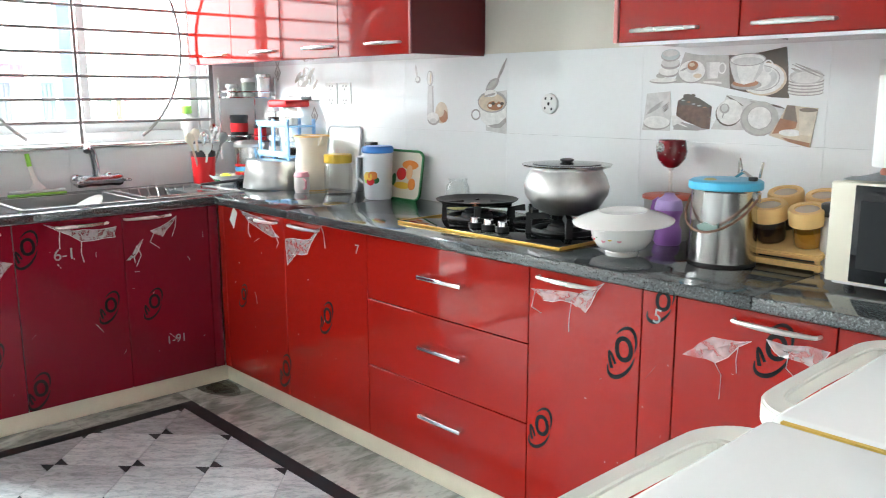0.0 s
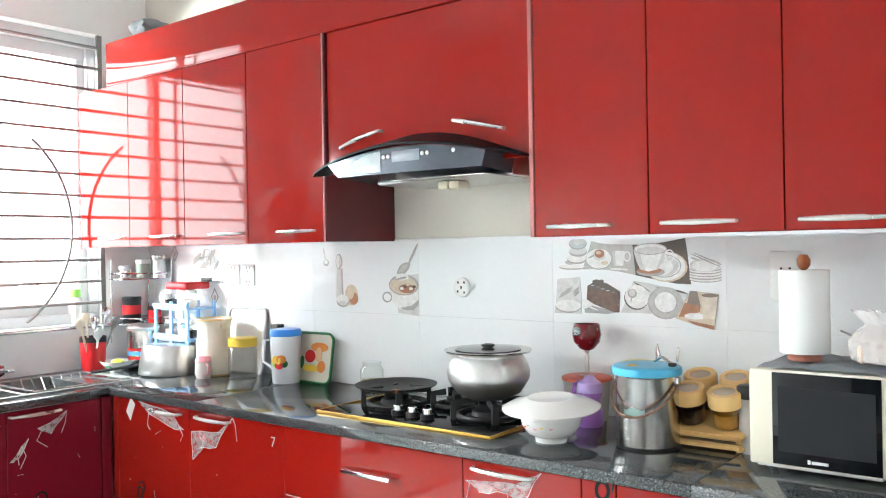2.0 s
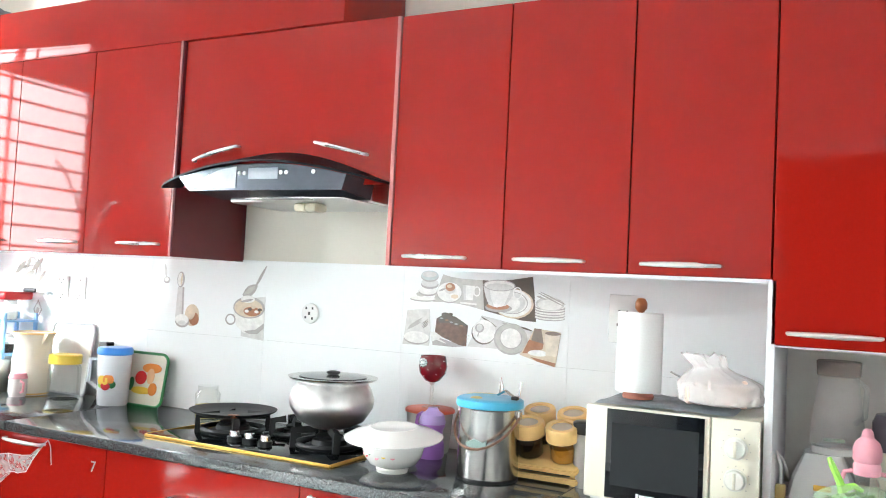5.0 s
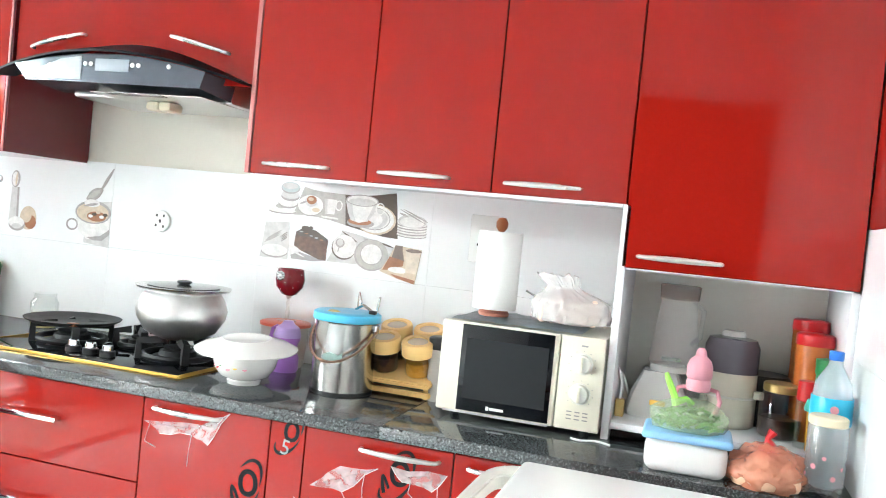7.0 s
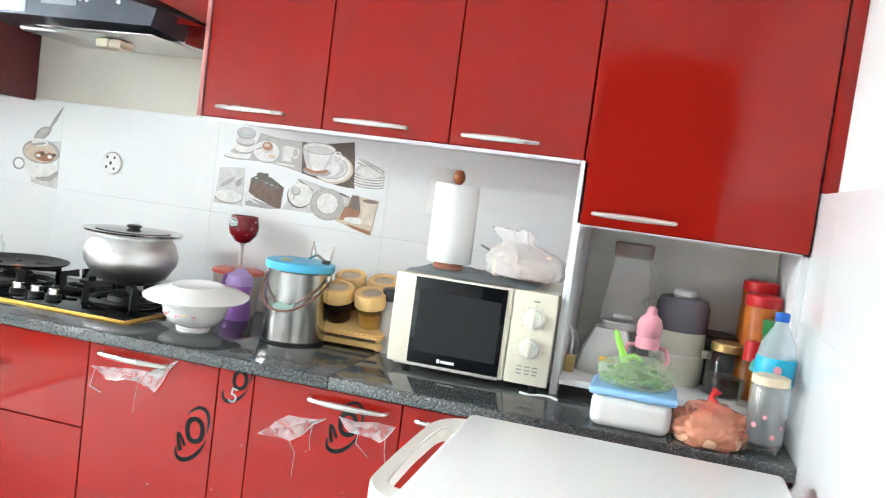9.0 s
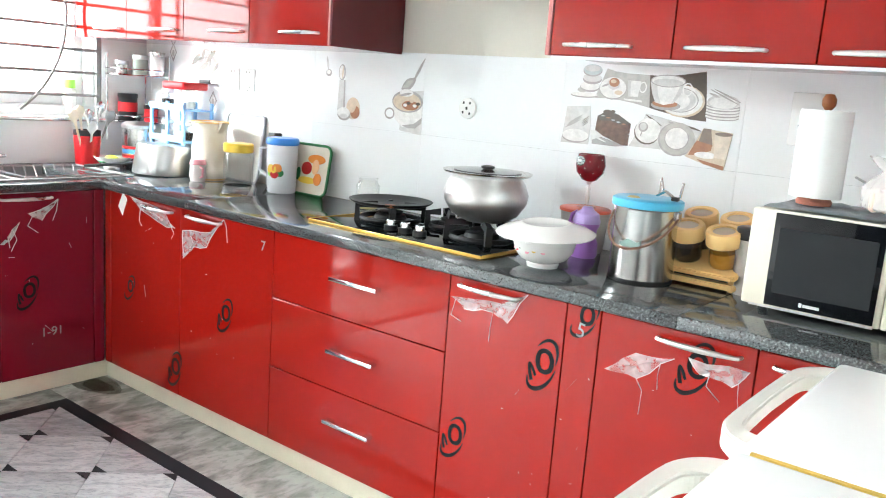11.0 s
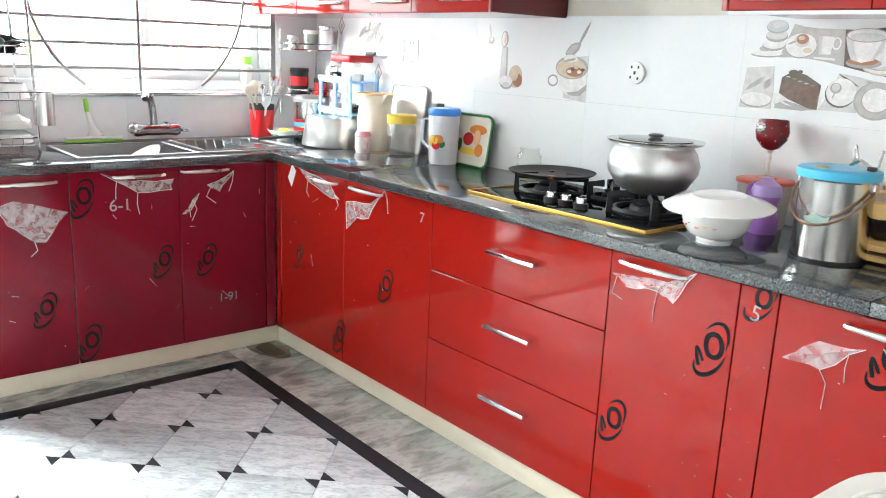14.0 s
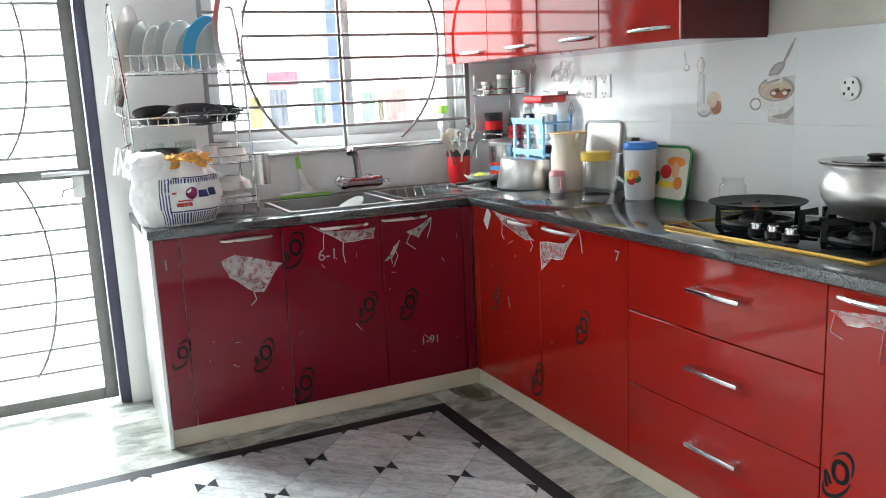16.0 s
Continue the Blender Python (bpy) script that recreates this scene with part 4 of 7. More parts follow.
for x in (2.168, 2.214):
    part("lamp_lens", B((x - 0.022, -0.315, 1.624), (x + 0.022, -0.245, 1.653), 0.010), mat("yellowed_lens", (0.62, 0.56, 0.42), 0.3, var=0.08), hood, "yellowed lamp lens", world_space=True)

# ---- things on the long worktop ----


def lump(radii, seed, amp=0.12, freq=3.0, flat=0.0, sub=3, shift=(0, 0, 0)):
    """A soft uneven body that rests flat at z = 0."""
    bm = bmesh.new()
    bmesh.ops.create_icosphere(bm, subdivisions=sub, radius=1)
    for v in bm.verts:
        d = v.co.normalized()
        k = 1 + amp * noise.noise(d * freq + Vector((seed * 3.1, seed * 1.7, 0))) + amp * 0.5 * noise.noise(d * freq * 2.7 + Vector((seed, 0, 5)))
        v.co = Vector((d.x * radii[0] * k, d.y * radii[1] * k, max(d.z * k, -0.55 + flat) * radii[2]))
    low = min(v.co.z for v in bm.verts)
    bmesh.ops.translate(bm, verts=bm.verts, vec=Vector((0, 0, -low)) + Vector(shift))
    return bm


def hollow(profile, wall=0.0025):
    """Outside profile, then back down inside it."""
    inner = [(max(r - wall, 0.0), z + (wall if k == 0 else 0)) for k, (r, z) in enumerate(profile) if r > wall]
    return profile + inner[::-1] + [(0, inner[0][1])]


# serving bowl with an upturned plate
bowl = thing("serving_bowl", (2.630, -0.415, CT), "white porcelain bowl with flower print", "bowl")
part("bowl_body", lathe(hollow([(0, 0), (0.040, 0), (0.042, 0.010), (0.038, 0.014), (0.060, 0.024), (0.074, 0.046), (0.080, 0.072), (0.082, 0.088)]), 40), PORCELAIN, bowl)
part("rim_line", lathe([(0.0826, 0.082), (0.0832, 0.087), (0.082, 0.090)], 40), NAVY, bowl)
for k, (a, z, m) in enumerate(((225, 0.055, PINK), (240, 0.052, REDPL), (250, 0.060, GREENPL), (268, 0.050, PINK), (282, 0.056, YELLOWPL), (300, 0.054, PINK))):
    r = 0.0735
    part("flower_print", lathe([(0, 0), (0.007, 0.0003), (0.006, 0.001), (0, 0.0012)], 8, at=(r * math.cos(radians(a)), r * math.sin(radians(a)), z), tilt=Matrix.Rotation(radians(a), 4, "Z") @ Matrix.Rotation(radians(65), 4, "Y")), m, bowl)
plate = thing("plate", (2.622, -0.400, CT + 0.088), "white plate lying upturned over a bowl", "plate")
bm = lathe([(0.142, 0.004), (0.143, 0.008), (0.120, 0.020), (0.078, 0.033), (0.070, 0.037), (0.064, 0.037), (0.060, 0.035), (0, 0.036), (0, 0.030), (0.06, 0.030), (0.118, 0.014)], 48, tilt=Matrix.Rotation(radians(4), 4, "X"))
part("dish", bm, PORCELAIN, plate)
part("paper_corner", slab([(0.0, -0.120), (0.055, -0.118), (0.03, -0.148)], (-0.006, -0.004), "z"), PAPER, plate)

bottle = thing("feeding_cup", (2.628, -0.175, CT), "purple plastic sports cup with lid", "cup")
part("cup_body", lathe([(0, 0), (0.036, 0), (0.041, 0.008), (0.040, 0.045), (0.033, 0.060), (0.034, 0.085), (0.041, 0.100), (0.040, 0.106)], 32), PURPLE, bottle)
part("cap", lathe([(0.041, 0.106), (0.042, 0.112), (0.036, 0.135), (0.020, 0.146), (0.014, 0.156), (0, 0.157)], 32), mat("pale_purple_plastic", (0.50, 0.36, 0.72), 0.35, var=0.05), bottle)
part("strap", tube([(-0.036, -0.01, 0.09), (-0.050, -0.012, 0.105), (-0.046, -0.010, 0.128), (-0.030, -0.006, 0.138)], 0.006, 8), PURPLE, bottle)

bowl.scale = (1.12, 1.12, 1.0)

tub = thing("storage_tub", (2.575, -0.092, CT), "clear tub with an orange-red rim", "tub")
part("tub_body", lathe(hollow([(0, 0), (0.062, 0), (0.066, 0.01), (0.076, 0.128)]), 36), mat("milky_plastic", (0.72, 0.68, 0.64), 0.3, var=0.05, alpha=0.75), tub)
part("lid", lathe([(0.078, 0.128), (0.081, 0.129), (0.081, 0.137), (0.076, 0.140), (0, 0.140)], 36), mat("coral_plastic", (0.72, 0.14, 0.08), 0.35, var=0.06), tub)

goblet = thing("ornament_goblet", (2.575, -0.088, CT + 0.140), "red jewelled glass goblet standing on a tub", "goblet")
part("foot", lathe([(0, 0), (0.030, 0), (0.030, 0.003), (0.006, 0.010), (0.006, 0.012)], 28), GLASS, goblet)
part("stem", lathe([(0.006, 0.010), (0.0075, 0.030), (0.005, 0.045), (0.008, 0.060), (0.005, 0.072), (0.012, 0.084)], 16), mat("beaded_silver", (0.7, 0.68, 0.66), 0.3, 0.7, var=0.3, fine=300, bump=0.8), goblet)
RUBY = mat("ruby_glass", (0.16, 0.004, 0.010), 0.08, var=0.4, scale=40)
part("cup", lathe(hollow([(0.004, 0.080), (0.024, 0.088), (0.043, 0.112), (0.047, 0.135), (0.041, 0.168)]), 32), RUBY, goblet, "ruby red cup")
gem = bmesh.new()
for k in range(9):
    a = 2 * math.pi * k / 9
    lathe([(0, 0), (0.0055, 0.002), (0, 0.006)], 6, gem, (-0.012 + 0.011 * math.cos(a), -0.044 - 0.001, 0.147 + 0.011 * math.sin(a)), Matrix.Rotation(radians(90), 4, "X"))
lathe([(0, 0), (0.007, 0.002), (0, 0.008)], 8, gem, (-0.012, -0.046, 0.147), Matrix.Rotation(radians(90), 4, "X"))
part("jewel_flower", gem, CHROME, goblet, "silver jewelled flower")
for k in range(9):
    a, zz = radians(-100 + 17 * k), 0.105 + 0.007 * (k * 3 % 8)
    part("bead", lathe([(0, -0.002), (0.002, 0), (0, 0.002)], 6, at=(0.046 * math.cos(a), 0.046 * math.sin(a), zz)), PORCELAIN, goblet)

can = thing("milk_can", (2.882, -0.315, CT), "polished steel can with blue lid and wire handle", "can")
part("can_body", lathe([(0, 0.006), (0.080, 0.006), (0.080, 0), (0.086, 0), (0.0865, 0.010), (0.0865, 0.196), (0.090, 0.202), (0.086, 0.206)], 48), STEEL, can)
part("foot_ring", lathe([(0.087, 0.0), (0.0885, 0.004), (0.087, 0.010)], 48), BLACK, can)
part("lid", lathe([(0.094, 0.202), (0.096, 0.206), (0.095, 0.222), (0.088, 0.226), (0.040, 0.224), (0, 0.224)], 48), SKYPL, can, "sky blue plastic lid")
part("lid_smudge", lathe([(0, 0), (0.018, 0.0005), (0.012, 0.004), (0, 0.005)], 10, at=(-0.03, -0.03, 0.2245)), mat("tan_crumb", (0.65, 0.5, 0.25), 0.7, var=0.3), can)
hpts = [(0.093 * math.cos(a), 0.093 * math.sin(a) - 0.02 * math.sin(k / 16 * math.pi), 0.185 - 0.088 * math.sin(k / 16 * math.pi)) for k in range(17) for a in (math.pi + math.pi * k / 16,)]
part("wire_handle", tube(hpts, 0.0035, 8), mat("rusty_wire", (0.22, 0.12, 0.08), 0.4, 0.6, var=0.4, scale=60), can)
for s in (-1, 1):
    part("ear", B((s * 0.090 - 0.006, -0.010, 0.172), (s * 0.090 + 0.006, 0.010, 0.198), 0.003), STEEL, can)
part("print_patch", slab([(-0.030, 0.108), (-0.006, 0.120), (0.020, 0.112), (0.032, 0.118), (0.030, 0.104), (0.006, 0.096), (-0.022, 0.098)], (-0.0885, -0.0855)), mat("worn_green_print", (0.30, 0.42, 0.38), 0.4, var=0.3), can)
tongs = thing("lid_clip", (2.915, -0.285, CT + 0.226), "steel tongs lying on the blue can lid", "tongs")
bm = tube([(-0.03, 0.02, 0.004), (0.0, 0.0, 0.020), (0.045, -0.035, 0.006)], 0.006, 8, flat=0.5)
tube([(-0.03, 0.03, 0.004), (-0.028, 0.028, 0.05), (-0.012, 0.012, 0.022)], 0.005, 8, bm, flat=0.5)
tube([(0.03, 0.03, 0.004), (0.036, 0.03, 0.045)], 0.004, 8, bm)
part("arm", bm, STEEL, tongs)
part("grip_tip", B((0.035, -0.045, 0.001), (0.055, -0.028, 0.012), 0.003), BLACK, tongs)
ylid = thing("yellow_lid", (2.815, -0.205, CT), "yellow plastic tub behind a steel can", "tub")
part("tub_body", lathe([(0, 0), (0.045, 0), (0.052, 0.20), (0, 0.20)], 28), mat("frosted_tub", (0.70, 0.68, 0.60), 0.4, var=0.05), ylid)
part("lid", lathe([(0.056, 0.196), (0.058, 0.20), (0.056, 0.216), (0, 0.218)], 28), YELLOWPL, ylid)

# spice jars in a two-level tan rack
rack = thing("jar_rack", (3.03, -0.19, CT), "tan plastic rack for spice jars", "rack")
for z in (0.006, 0.056):
    bm = bmesh.new()
    for dy in (0.0,):
        out = [(-0.095, -0.085), (0.095, -0.085), (0.105, -0.075), (0.105, 0.085), (-0.105, 0.085), (-0.105, -0.075)]
        slab(out, (z, z + 0.016), "z", bm)
    bmesh.ops.bevel(bm, geom=bm.edges[:], offset=0.004, segments=2, affect="EDGES")
    tray_ob = part("tray", bm, TANPL, rack)
tray_ob.rotation_euler = (radians(17), 0, 0)
tray_ob.location.z += 0.004
for sx in (-1, 1):
    for sy in (-1, 1):
        part("foot", B((sx * 0.085 - 0.008, sy * 0.065 - 0.008, 0), (sx * 0.085 + 0.008, sy * 0.065 + 0.008, 0.058 + 0.020 * sy), 0.003), TANPL, rack)
# black block fills the gap between the trays in place of its shadow
part("shadow_board", B((-0.09, -0.055, 0.022), (0.09, 0.075, 0.040)), BLACK, rack)
for x, y, c in ((-0.052, -0.042, DARKFOOD), (0.050, -0.045, AMBER), (-0.050, 0.046, DARKFOOD), (0.052, 0.046, AMBER)):
    j = thing("spice_jar", (3.03 + x, -0.19 + y, CT + 0.080 + 0.306 * y), "glass spice jar with a tan ring lid", "jar", "spice jars in the tan rack")
    j.rotation_euler = (radians(17), 0, 0)
    part("glass_body", lathe([(0, 0), (0.034, 0), (0.038, 0.006), (0.038, 0.060), (0.034, 0.064)], 28), GLASS, j)
    part("contents", lathe([(0, 0.002), (0.033, 0.002), (0.0355, 0.008), (0.0355, 0.042), (0, 0.044)], 24), c, j)
    lid = part("lid", lathe([(0.037, 0.060), (0.046, 0.062), (0.047, 0.096), (0.044, 0.102), (0.031, 0.102), (0.030, 0.097), (0, 0.097)], 32), TANPL, j)
    share("lid_window", mesh_of("lid_window", lathe([(0, 0.0975), (0.029, 0.0978), (0.020, 0.1005), (0, 0.1015)], 24), mat("cloudy_cap", (0.60, 0.50, 0.40), 0.2, var=0.1)), lid)

shaker = thing("shaker", (3.142, -0.235, CT), "clear shaker bottle with a black cap", "bottle")
part("bottle_body", lathe(hollow([(0, 0), (0.030, 0), (0.032, 0.005), (0.035, 0.150)]), 28), mat("cloudy_plastic", (0.60, 0.56, 0.52), 0.3, var=0.06, alpha=0.7), shaker)
part("cap", lathe([(0.036, 0.146), (0.038, 0.150), (0.037, 0.176), (0.030, 0.180), (0, 0.180)], 28), BLACK, shaker)

# microwave and what stands on it
MX0, MX1, MY, MZ0, MZ1 = 3.190, 3.612, -0.405, CT + 0.016, 1.120
mw = thing("microwave", (3.39, MY, CT), "cream microwave oven with black glass door", "microwave")
part("case", B((MX0 + 0.004, MY + 0.022, MZ0), (MX1 - 0.002, -0.06, MZ1 - 0.002), 0.006), CREAMPL, mw, world_space=True)
dr = part("door", B((MX0, MY, MZ0 + 0.002), (3.499, MY + 0.0215, MZ1), 0.006, 3), CREAMPL, mw, world_space=True)
part("window", B((3.246, MY - 0.003, MZ0 + 0.008), (3.486, MY - 0.0003, MZ1 - 0.006), 0.002), BLACKGLASS, dr, "black glass window", world_space=True)
part("window_mesh", B((3.260, MY - 0.0036, MZ0 + 0.040), (3.474, MY - 0.0031, MZ1 - 0.040)), mat("grey_mesh_glass", (0.010, 0.012, 0.014), 0.08, var=0.2, spec=0.3), dr, world_space=True)
part("brand_bar", B((3.335, MY - 0.0037, MZ0 + 0.018), (3.372, MY - 0.0031, MZ0 + 0.025)), WHITEPL, dr, world_space=True)
part("brand_bar", B((3.326, MY - 0.0037, MZ0 + 0.017), (3.333, MY - 0.0031, MZ0 + 0.027)), WHITEPL, dr, world_space=True)
part("door_edge", B((MX0 + 0.02, MY - 0.001, MZ0), (3.486, MY + 0.008, MZ0 + 0.005)), ALU, dr, world_space=True)
pn = part("control_panel", B((3.501, MY + 0.002, MZ0 + 0.002), (MX1, MY + 0.0215, MZ1), 0.004, 3), CREAMPL, mw, world_space=True)
for z in (1.052, 0.978):
    kb = part("dial", lathe([(0.027, 0), (0.027, 0.003), (0.0245, 0.004), (0.0225, 0.016), (0.020, 0.018), (0, 0.018)], 36, at=(3.558, MY + 0.002, z), tilt=Matrix.Rotation(radians(90), 4, "X")), BEIGEPL, pn, world_space=True)
    part("grip", B((3.5545, MY - 0.022, z - 0.019), (3.5615, MY - 0.0155, z + 0.019), 0.002), CREAMPL, kb, world_space=True)
    for k in range(9):
        a = radians(-40 + 32 * k)
        part("mark", B((3.558 + 0.033 * math.cos(a) - 0.001, MY + 0.0014, z + 0.033 * math.sin(a) - 0.001), (3.558 + 0.033 * math.cos(a) + 0.001, MY + 0.0019, z + 0.033 * math.sin(a) + 0.001)), GRILLE, pn, world_space=True)
for k in range(3):
    for c in range(3):
        part("print_bar", B((3.530 + 0.02 * c, MY + 0.0014, 0.912 + 0.009 * k), (3.543 + 0.02 * c, MY + 0.0019, 0.915 + 0.009 * k)), GRILLE, pn, world_space=True)
part("print_bar", B((3.552, MY + 0.0014, 1.095), (3.568, MY + 0.0019, 1.099)), GRILLE, pn, world_space=True)
for x in (MX0 + 0.04, MX1 - 0.04):
    for y in (MY + 0.05, -0.10):
        part("foot", lathe([(0, 0), (0.012, 0), (0.012, 0.0165), (0, 0.0165)], 14, at=(x, y, CT)), BLACK, mw, world_space=True)
part("cord", tube([(3.55 + 0.012 * k, -0.425 - 0.01 * math.sin(k * 0.9), CT + 0.0035) for k in range(9)], 0.003, 6), WHITEPL, mw, world_space=True)

cloth = thing("cover_sheet", (3.33, -0.24, MZ1), "crumpled patterned plastic sheet on the microwave", "sheet")
bm = bmesh.new()
grid = [[bm.verts.new((3.21 + 0.34 * i / 16, MY + 0.005 + 0.30 * j / 10, MZ1 + 0.004 + 0.008 * abs(noise.noise((i * 0.7, j * 0.8, 2))))) for j in range(11)] for i in range(17)]
for i in range(16):
    for j in range(10):
        bm.faces.new((grid[i][j], grid[i + 1][j], grid[i + 1][j + 1], grid[i][j + 1]))
bmesh.ops.solidify(bm, geom=bm.faces[:], thickness=0.0015)
part("sheet", bm, mat("grey_blue_print_sheet", (0.45, 0.50, 0.55), 0.35, var=0.6, scale=35, fine=120), cloth, world_space=True)

towel = thing("paper_towel_holder", (3.288, -0.265, MZ1 + 0.010), "white kitchen roll on a wooden holder", "paper towel")
part("base", lathe([(0, 0), (0.040, 0), (0.042, 0.008), (0.036, 0.018), (0, 0.018)], 32), mat("pinkish_wood", (0.50, 0.20, 0.14), 0.4, var=0.2, scale=30), towel)
roll = lathe([(0.018, 0.019), (0.059, 0.019), (0.060, 0.021), (0.060, 0.226), (0.059, 0.228), (0.018, 0.228)], 48)
part("roll", roll, PAPER, towel)
part("rod", lathe([(0, 0.018), (0.006, 0.018), (0.006, 0.232), (0, 0.232)], 14), WOOD, towel)
part("finial", lathe([(0.008, 0.229), (0.016, 0.240), (0.0165, 0.254), (0.010, 0.266), (0, 0.268)], 24), WOOD, towel, "turned wooden finial")

bread = thing("bread_bag", (3.500, -0.285, MZ1 + 0.012), "clear plastic bag of bread on the microwave", "bag")
for k in range(6):
    part("slice", B((-0.078 + 0.026 * k, -0.058 + 0.004 * (k % 2), 0.004), (-0.056 + 0.026 * k, 0.056, 0.062 + 0.006 * (k % 3)), 0.012, 3), BREAD, bread)
bag_skin = mat("thin_clear_bag", (0.85, 0.83, 0.82), 0.15, var=0.1, alpha=0.32, scale=60, bump=0.6, fine=45)
BREADBAG = mat("milky_bread_bag", (0.88, 0.84, 0.82), 0.22, var=0.06, alpha=0.5, scale=14, bump=0.9, fine=40)


def gathered_bag(w, d, h, neck, top, seed):
    """A soft bag drawn in to a tied neck with a flaring end; folds run up to the neck."""
    bm = bmesh.new()
    rings = []
    for j in range(29):
        v = j / 28
        body = min(1.0, (v / 0.08) ** 0.5) if v < 0.08 else 1.0
        if v > 0.45:
            f = min(1.0, (v - 0.45) / 0.33)
            body = 1 - (1 - neck) * (f * f * (3 - 2 * f))
        if v > 0.80:
            body = neck + (top - neck) * ((v - 0.80) / 0.20) ** 0.8
        ring = []
        for k in range(72):
            a = 2 * math.pi * k / 72
            fold = 0.05 * noise.noise((math.cos(a) * 2 + seed, math.sin(a) * 2, v * 2)) + (0.05 + 0.10 * v) * (0.5 - abs(noise.noise((math.cos(a) * 5, math.sin(a) * 5 + seed, v * 1.5)))) + 0.06 * noise.noise((math.cos(a) * 8, math.sin(a) * 8, v * 7 + seed)) - 0.03
            r = body * (1 + fold)
            lean = max(0, v - 0.5) * -0.09
            ring.append(bm.verts.new((w * r * math.cos(a) + lean, d * r * math.sin(a), h * v * (1 + 0.10 * noise.noise((math.cos(a) * 3, math.sin(a) * 3, seed)) * (v > 0.85)))))
        rings.append(ring)
    for a, b in zip(rings, rings[1:]):
        for k in range(72):
            bm.faces.new((a[k], a[(k + 1) % 72], b[(k + 1) % 72], b[k]))
    bm.faces.new(rings[0][::-1])
    return bm


part("wrap", gathered_bag(0.104, 0.080, 0.128, 0.42, 0.52, 3.0), BREADBAG, bread)
part("skewer", tube([(-0.13, 0.03, 0.075), (-0.06, 0.02, 0.045)], 0.003, 6), STEEL, bread)

# ---- things in the niche ----
NS = 0.914
bl = thing("blender", (3.738, -0.17, NS), "white blender with an empty clear jug", "blender")
bm = bmesh.new()
rings = []
for z, a, b in ((0, 0.080, 0.080), (0.012, 0.082, 0.082), (0.06, 0.070, 0.070), (0.10, 0.052, 0.052), (0.118, 0.045, 0.045)):
    rings.append([bm.verts.new((a * max(-1, min(1, 1.25 * math.cos(t))), b * max(-1, min(1, 1.25 * math.sin(t))), z)) for t in [2 * math.pi * k / 24 for k in range(24)]])
for p, q in zip(rings, rings[1:]):
    for k in range(24):
        bm.faces.new((p[k], p[(k + 1) % 24], q[(k + 1) % 24], q[k]))
bm.faces.new(rings[0][::-1])
bm.faces.new(rings[-1])
part("motor_base", bm, WHITEPL, bl)
JUGPL = mat("hazy_clear_plastic", (0.74, 0.72, 0.70), 0.12, var=0.15, scale=25, alpha=0.22)
part("collar", lathe([(0.040, 0.118), (0.050, 0.120), (0.050, 0.136), (0.040, 0.138)], 28, at=(0.020, 0, 0)), WHITEPL, bl)
JX = (0.030, 0, 0)
part("jug", lathe([(0.048, 0.134), (0.066, 0.140), (0.063, 0.18), (0.047, 0.30), (0.050, 0.345)], 28, at=JX), JUGPL, bl, "clear plastic jug")
part("jug_rim", lathe([(0.0485, 0.312), (0.0505, 0.313), (0.0525, 0.348), (0.049, 0.350)], 28, at=JX), mat("smoky_rim", (0.20, 0.14, 0.11), 0.3, var=0.6, scale=40, alpha=0.55), bl)
part("handle", tube([(0.068, -0.030, 0.31), (0.094, -0.045, 0.29), (0.090, -0.044, 0.22), (0.070, -0.03, 0.20)], 0.007, 8), CLEARPL, bl)
part("blade", B((-0.002, -0.004, 0.146), (0.048, 0.004, 0.156)), STEEL, bl)
part("badge", B((-0.018, -0.0835, 0.036), (0.022, -0.0800, 0.050), 0.002), GOLD, bl)
plug = thing("power_plug", (3.648, -0.275, NS), "cream mains plug with its cord", "plug")
part("plug_body", B((-0.012, -0.012, 0), (0.012, 0.012, 0.045), 0.004), mat("tan_plug", (0.55, 0.40, 0.15), 0.4, var=0.1), plug)
part("cord", tube([(0, 0, 0.045), (0.0, 0.004, 0.09), (-0.012, 0.01, 0.12), (0.0, 0.04, 0.10), (0.02, 0.10, 0.02)], 0.004, 8), WHITEPL, plug)

ju = thing("juicer", (3.913, -0.155, NS), "cream food chopper with smoky grey cover", "chopper")
part("base", lathe([(0, 0), (0.066, 0), (0.070, 0.006), (0.070, 0.075), (0.066, 0.080), (0.068, 0.084), (0.068, 0.140), (0, 0.140)], 40), CREAMPL, ju)
part("seam", lathe([(0.0705, 0.076), (0.072, 0.079), (0.0705, 0.082)], 40), BEIGEPL, ju)
part("cover", lathe([(0.069, 0.140), (0.069, 0.205), (0.060, 0.226), (0.030, 0.232), (0, 0.232)], 40), mat("smoky_plastic", (0.11, 0.095, 0.115), 0.15, var=0.1), ju)
part("cap", lathe([(0.030, 0.232), (0.030, 0.242), (0.026, 0.246), (0, 0.246)], 28), WHITEPL, ju)
part("spout", B((0.060, -0.045, 0.080), (0.085, -0.025, 0.100), 0.004), CREAMPL, ju)

dark = thing("dark_bowl", (4.00, -0.09, NS), "black bowl standing at the niche back", "bowl")
part("bowl_body", lathe([(0, 0), (0.05, 0), (0.072, 0.05), (0.074, 0.13), (0.066, 0.136), (0, 0.136)], 28), BLACK, dark)
dj = thing("pickle_jar", (4.036, -0.230, NS), "glass jar of dark pickle with gold lid", "jar")
part("glass_body", lathe([(0, 0), (0.047, 0), (0.051, 0.006), (0.051, 0.10), (0.041, 0.116)], 32), GLASS, dj)
part("contents", lathe([(0, 0.003), (0.046, 0.003), (0.0485, 0.008), (0.0485, 0.050), (0, 0.053)], 28), DARKFOOD, dj)
